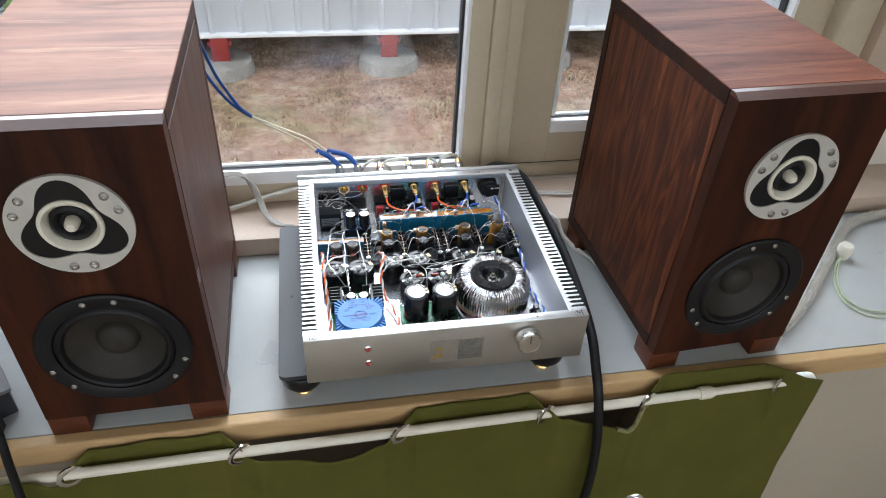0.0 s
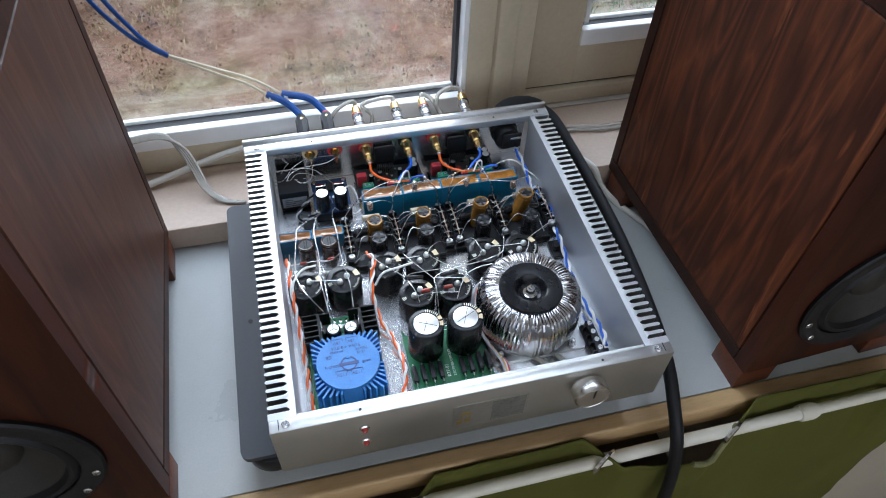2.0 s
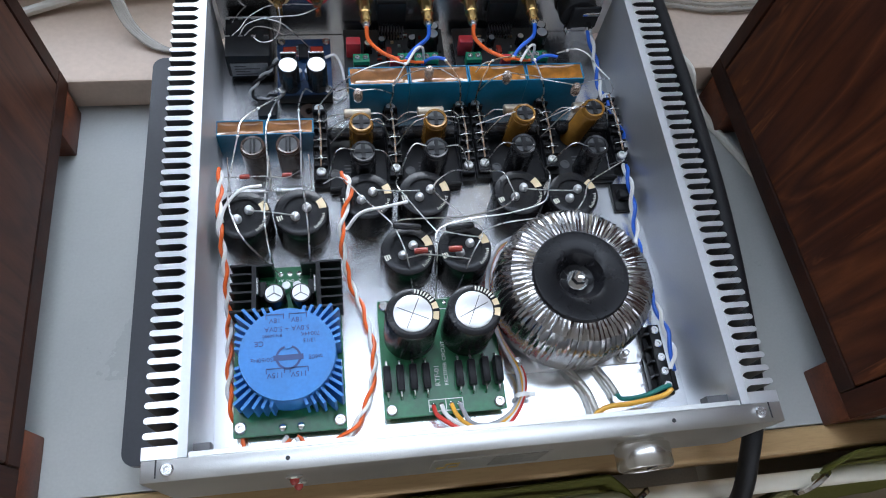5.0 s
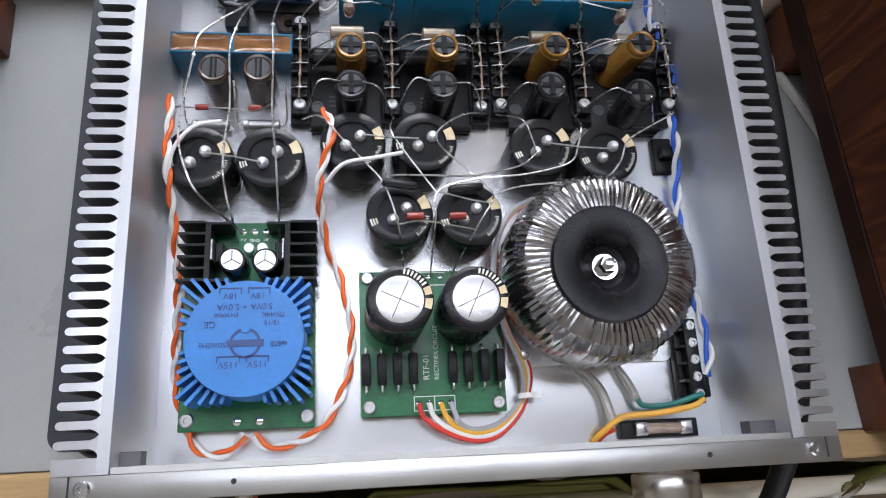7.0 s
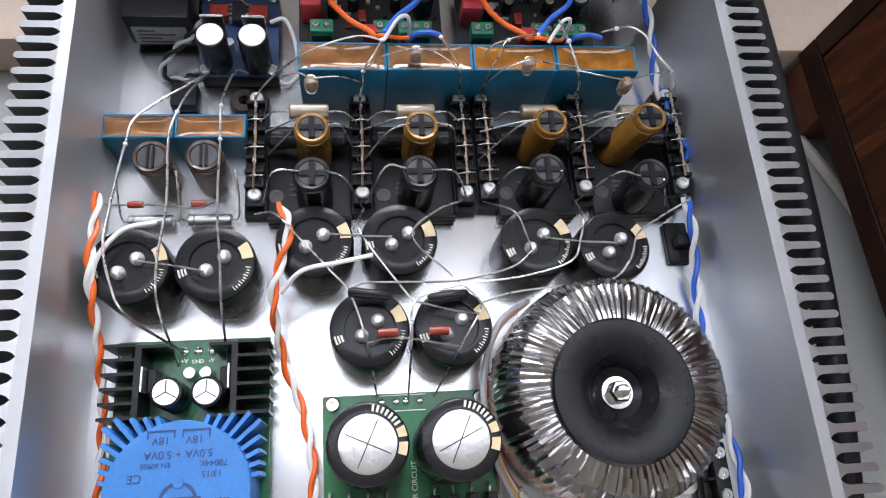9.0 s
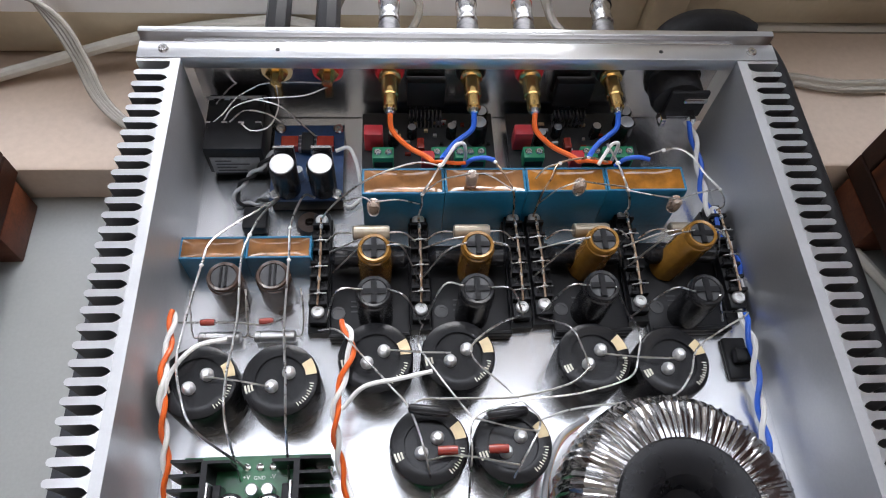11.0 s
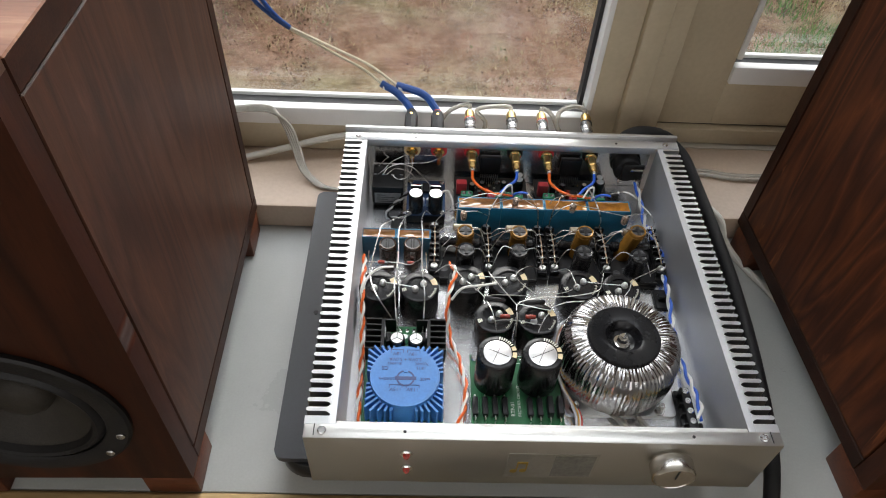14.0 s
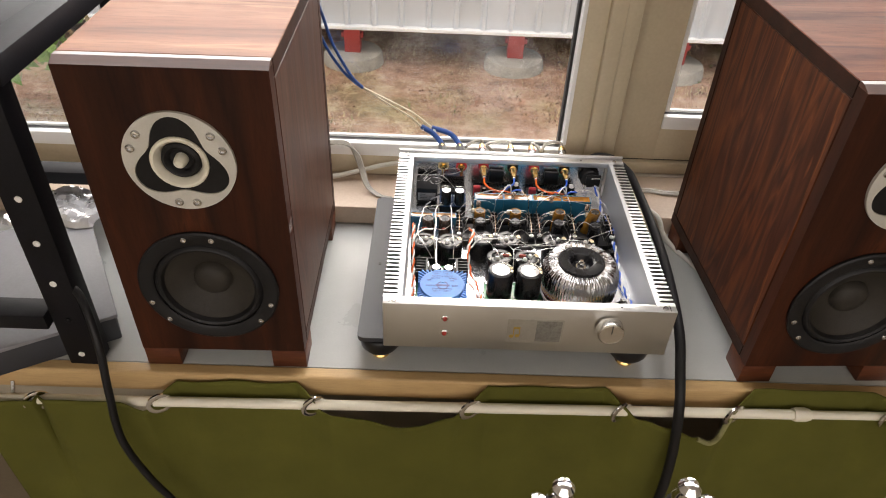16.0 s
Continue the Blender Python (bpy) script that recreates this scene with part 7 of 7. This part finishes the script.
# blue sleeved interconnects
for k, (bx, jx, jz) in enumerate(((-0.0985, -0.1310, 0.8150), (-0.0715, -0.1150, 0.8135))):
    pl = thing("signal_plug", (bx, 0.345, 0.790), "black barrel plug with gold tip screw in the rear jack", "plug", "signal plugs")
    part("barrel", turned([(0.0, -0.0075), (0.0064, -0.0075), (0.0068, -0.0090), (0.0068, -0.0560), (0.0060, -0.0600), (0.0, -0.0605)], (bx, 0.3163, RZ - 0.003), "y", 8), M_BLACK, pl, "black faceted barrel")
    part("set_screw", turned([(0, 0.0), (0.0014, 0.0), (0.0014, 0.0008), (0, 0.0008)], (bx, 0.368, RZ + 0.0032), "z", 10), M_BRASS, pl)
    part("ring", turned([(0.0, -0.0606), (0.0045, -0.0606), (0.0045, -0.0630), (0.0, -0.0630)], (bx, 0.3163, RZ - 0.003), "y", 16), M_REDBOX if k else M_BLACK, pl)
    o = 0.004 * k
    c = thing("signal_cable", (bx, 0.38, 0.797), "blue-sleeved twin signal cable rising past the window", "cable", "signal cables")
    part("sleeve", pipe([(bx, 0.3795, RZ - 0.003), (bx - 0.004, 0.386, RZ), (bx - 0.016, 0.397, 0.8085), (jx, 0.404, jz)], 0.0040, 10, 6), M_BLUEC, c, "blue braided sleeve")
    part("tie", turned([(0.0, -0.002), (0.0040, -0.002), (0.0040, 0.002), (0.0, 0.002)], (jx + 0.004, 0.4025, jz - 0.002), "x", 14), M_WHITE, c)
    part("bare_run", pipe([(jx, 0.404, jz), (-0.150 + o * 2, 0.404, 0.832 + o), (-0.180 + o, 0.404, 0.8500 + o), (-0.2195, 0.404, 0.8750 + o * 0.3)], 0.0014, 8, 6), M_CREAMC, c, "cream twin wire")
    part("sleeve", pipe([(-0.2190, 0.404, 0.8748 + o * 0.3), (-0.233, 0.404, 0.886 + o), (-0.250 + o * 1.5, 0.403, 0.905 + o), (-0.270 + o * 2.5, 0.402, 0.940 + o), (-0.285 + o * 3.5, 0.400, 0.985), (-0.300 + o * 3, 0.398, 1.04)], 0.0022, 10, 6), M_BLUEC, c, "blue braided sleeve")

# black mains cord
cord = thing("power_cord", (0.118, 0.335, 0.79), "thick black mains cord running beside the amplifier and over the edge", "power cord")
part("plug_body", pipe([(0.1135, 0.3310, 0.7680), (0.1150, 0.3370, 0.7860), (0.1200, 0.3420, 0.7980), (0.1310, 0.3460, 0.8020), (0.1430, 0.3490, 0.8005), (0.1560, 0.3520, 0.7965)], 0.0100, 18, 5), M_RUBBER, cord, "black moulded angled plug")
for k in range(3):
    part("plug_rib", turned([(0.0092, -0.0012), (0.0114, -0.0009), (0.0114, 0.0009), (0.0092, 0.0012)], (0.1140 + 0.0006 * k, 0.3345 + 0.0012 * k, 0.7780 + 0.0045 * k), "z", 22), M_RUBBER, cord)
part("strain_relief", pipe([(0.152, 0.3515, 0.7980), (0.161, 0.3525, 0.7955), (0.168, 0.350, 0.793)], 0.0086, 14, 5), M_RUBBER, cord)
part("lead", pipe([(0.164, 0.352, 0.7945), (0.174, 0.346, 0.790), (0.183, 0.332, 0.785), (0.189, 0.295, 0.778), (0.1925, 0.240, 0.774), (0.1930, 0.170, 0.772), (0.1895, 0.100, 0.769), (0.184, 0.030, 0.760), (0.180, -0.010, 0.738), (0.181, -0.034, 0.705), (0.186, -0.047, 0.640), (0.189, -0.052, 0.560), (0.184, -0.054, 0.470), (0.165, -0.060, 0.300), (0.150, -0.090, 0.060), (0.180, -0.160, 0.010)], 0.0060, 14, 8), M_RUBBER, cord)

# ---- right end of the counter ----
xcable("white_hose", [(0.47, 0.045, 0.7085), (0.540, 0.094, 0.7085), (0.612, 0.158, 0.7085), (0.675, 0.217, 0.7085), (0.744, 0.268, 0.7085), (0.838, 0.285, 0.7085), (0.95, 0.27, 0.7085)], 0.0082, M_CLEAR, "thick translucent white cable lying on the counter", "cable", 14)
kn = thing("cord_pull", (0.668, 0.190, 0.70), "cream plastic pull knob on a thin green cord", "cord pull")
part("knob", turned([(0, 0.7005), (0.0070, 0.7005), (0.0095, 0.704), (0.0095, 0.710), (0.0115, 0.712), (0.0115, 0.722), (0.0090, 0.727), (0, 0.728)], (0.668, 0.190, 0), "z", 24), M_DOME, kn)
M_GCORD = pbr("pale_green_cord", (0.42, 0.48, 0.30), 0.6, 0, 0.1, 90, 0.1)
part("cord", pipe([(0.660, 0.185, 0.706), (0.640, 0.165, 0.7025), (0.618, 0.135, 0.7025), (0.606, 0.095, 0.7025), (0.620, 0.066, 0.7025), (0.655, 0.058, 0.7025), (0.70, 0.070, 0.7025)], 0.0013, 8, 8), M_GCORD, kn)
part("cord", pipe([(0.660, 0.184, 0.709), (0.645, 0.166, 0.7040), (0.626, 0.138, 0.7025), (0.613, 0.10, 0.7025), (0.628, 0.074, 0.7025), (0.665, 0.066, 0.7025), (0.705, 0.082, 0.7025)], 0.0013, 8, 8), M_GCORD, kn)

# ---- black rack beside the loudspeaker ----
M_RACK = pbr("black_enamel_steel", (0.006, 0.006, 0.008), 0.5, 0, 0.3, 40, 0.08, 400, spec=0.18)
rack = thing("equipment_rack", (-0.76, 0.19, 0.70), "black steel equipment rack with riveted posts on the counter", "rack")


def bar(name, a, b, w, d, parent, material, up=(0, 1, 0)):
    """A square bar from a to b."""
    a, b = Vector(a), Vector(b)
    z = (b - a).normalized()
    y = Vector(up) - z * Vector(up).dot(z)
    y.normalize()
    x = y.cross(z)
    bm = bm_new()
    cube(bm, -w / 2, w / 2, -d / 2, d / 2, 0, (b - a).length, 0.0015)
    m = Matrix((x, y, z)).transposed().to_4x4()
    m.translation = a
    bmesh.ops.transform(bm, matrix=m, verts=bm.verts)
    return part(name, bm, material, parent)


for sx, xb, xt, xr in ((1, -0.510, -0.500, -0.472), (-1, -1.00, -1.02, -1.05)):
    for yy in (0.018, 0.30):
        p = bar("post", (xb, yy, 0.7015), (xt, yy - 0.010 if yy < 0.1 else yy, 1.070), 0.036, 0.026, rack, M_RACK)
        if yy < 0.1 and sx > 0:
            for k in range(5):
                f = 0.05 + 0.15 * k
                q = (xb + (xt - xb) * f, yy - 0.0135 - 0.010 * f, 0.7015 + 0.3685 * f)
                part("rivet", turned([(0, 0), (0.0036, 0), (0.0036, 0.0010), (0.0022, 0.0018), (0, 0.0019)], q, "y", 12), M_WHITE if k != 1 else M_RACK, p, "bright rivet")
    bar("top_rail", (xr, -0.03, 1.083), (xr, 0.34, 1.083), 0.030, 0.024, rack, M_RACK, (0, 0, 1))
for yy, zz in ((0.012, 0.775), (0.30, 0.775), (0.012, 1.083), (0.30, 1.083)):
    bar("crossbar", (-1.00, yy, zz), (-0.53 if zz < 1 else -0.488, yy, zz), 0.030, 0.020, rack, M_RACK, (0, 0, 1))
part("shelf", box(-1.03, -0.489, 0.03, 0.29, 1.080, 1.092, 0.001), M_RACK, rack)
M_GBOX = pbr("grey_painted_lid", (0.19, 0.19, 0.205), 0.5, 0, 0.06, 20, 0.03)
gb = thing("device", (-0.66, 0.20, 0.70), "flat grey device with dark sides behind the rack post", "device")
m = Matrix.Translation((-0.530, 0.135, 0)) @ pose(0, 0, 0, 0, 0, 30)
for nm, args, mt in (("lid", (-0.26, 0.0, -0.10, 0.14, 0.736, 0.742, 0.002), M_GBOX), ("body", (-0.257, -0.003, -0.097, 0.137, 0.7005, 0.7359, 0.002), M_BLACK_M)):
    bm = box(*args)
    bmesh.ops.transform(bm, matrix=m, verts=bm.verts)
    part(nm, bm, mt, gb)
bm = bm_new()
g = []
for i in range(25):
    row = []
    for j in range(19):
        u, v = i / 24, j / 18
        h = 0.004 + 0.012 * abs(noise.noise(Vector((u * 5, v * 5, 2)))) + 0.006 * abs(noise.noise(Vector((u * 13, v * 13, 5))))
        row.append(bm.verts.new((-0.70 + 0.125 * u + 0.012 * noise.noise(Vector((v * 3, 0, 1))), 0.215 + 0.085 * v + 0.010 * noise.noise(Vector((u * 3, 4, 1))), 0.742 + (h if 0 < i < 24 and 0 < j < 18 else 0.0012))))
    g.append(row)
for i in range(24):
    for j in range(18):
        bm.faces.new((g[i][j], g[i + 1][j], g[i + 1][j + 1], g[i][j + 1]))
M_BAG = pbr("crinkled_silver_film", (0.80, 0.81, 0.84), 0.18, 0.7, 0.1, 60, 0.2, 200)
solo("plastic_bag", bm, M_BAG, "crinkled silvery plastic bag lying on the grey device", "bag", smooth=15)
lc = thing("power_cord", (-0.46, -0.03, 0.70), "black cord hanging from the rack over the counter edge", "power cord")
part("lead", pipe([(-0.500, 0.012, 0.822), (-0.484, 0.002, 0.815), (-0.470, -0.016, 0.798), (-0.462, -0.032, 0.765), (-0.462, -0.044, 0.712), (-0.462, -0.054, 0.640), (-0.445, -0.057, 0.570), (-0.415, -0.060, 0.500), (-0.370, -0.065, 0.380), (-0.345, -0.09, 0.06), (-0.36, -0.15, 0.008)], 0.0044, 12, 8), M_RUBBER, lc)
xcable("black_cable", [(-0.60, 0.30, 0.738), (-0.54, 0.345, 0.755), (-0.47, 0.385, 0.775), (-0.42, 0.390, 0.770), (-0.36, 0.372, 0.745)], 0.005, M_BLUEC, "dark blue cable lying behind the loudspeaker on the sill")

# ---- stand in front of the counter with two bright clamps ----
stand = thing("clamp_stand", (0.01, -0.33, 0.0), "black floor stand with two bright metal clamps", "stand")
part("base", turned([(0, 0.0), (0.14, 0.0), (0.14, 0.012), (0.05, 0.02), (0, 0.02)], (0.01, -0.335, 0), "z", 36), M_RACK, stand)
part("pole", turned([(0, 0.02), (0.011, 0.02), (0.011, 0.90), (0, 0.90)], (0.01, -0.335, 0), "z", 16), M_RACK, stand)
bar("arm", (-0.035, -0.335, 0.905), (0.055, -0.335, 0.905), 0.018, 0.014, stand, M_RACK, (0, 0, 1))
for k, (cx, cy, cz) in enumerate(((-0.028, -0.318, 0.976), (0.039, -0.325, 0.990))):
    cl = part("clamp", turned([(0, 0.912), (0.009, 0.912), (0.009, cz - 0.016), (0.0065, cz - 0.012), (0, cz - 0.012)], (cx, cy, 0), "z", 14), M_BLACK, stand, "black clamp grip")
    part("jaw", turned([(0, cz - 0.012), (0.0070, cz - 0.012), (0.0080, cz - 0.007), (0.0060, cz - 0.002), (0.0066, cz + 0.002), (0.0040, cz + 0.006), (0, cz + 0.007)], (cx + 0.001, cy, 0), "z", 14), M_CHROME, cl, "bright chrome jaw")
    part("wing_screw", turned([(0, -0.004), (0.0045, -0.004), (0.0055, 0.0), (0.0040, 0.004), (0, 0.0045)], (cx + (0.0135 if k else -0.0125), cy - 0.002, cz - 0.010), "x", 10), M_CHROME, cl, "small bright wing screw")
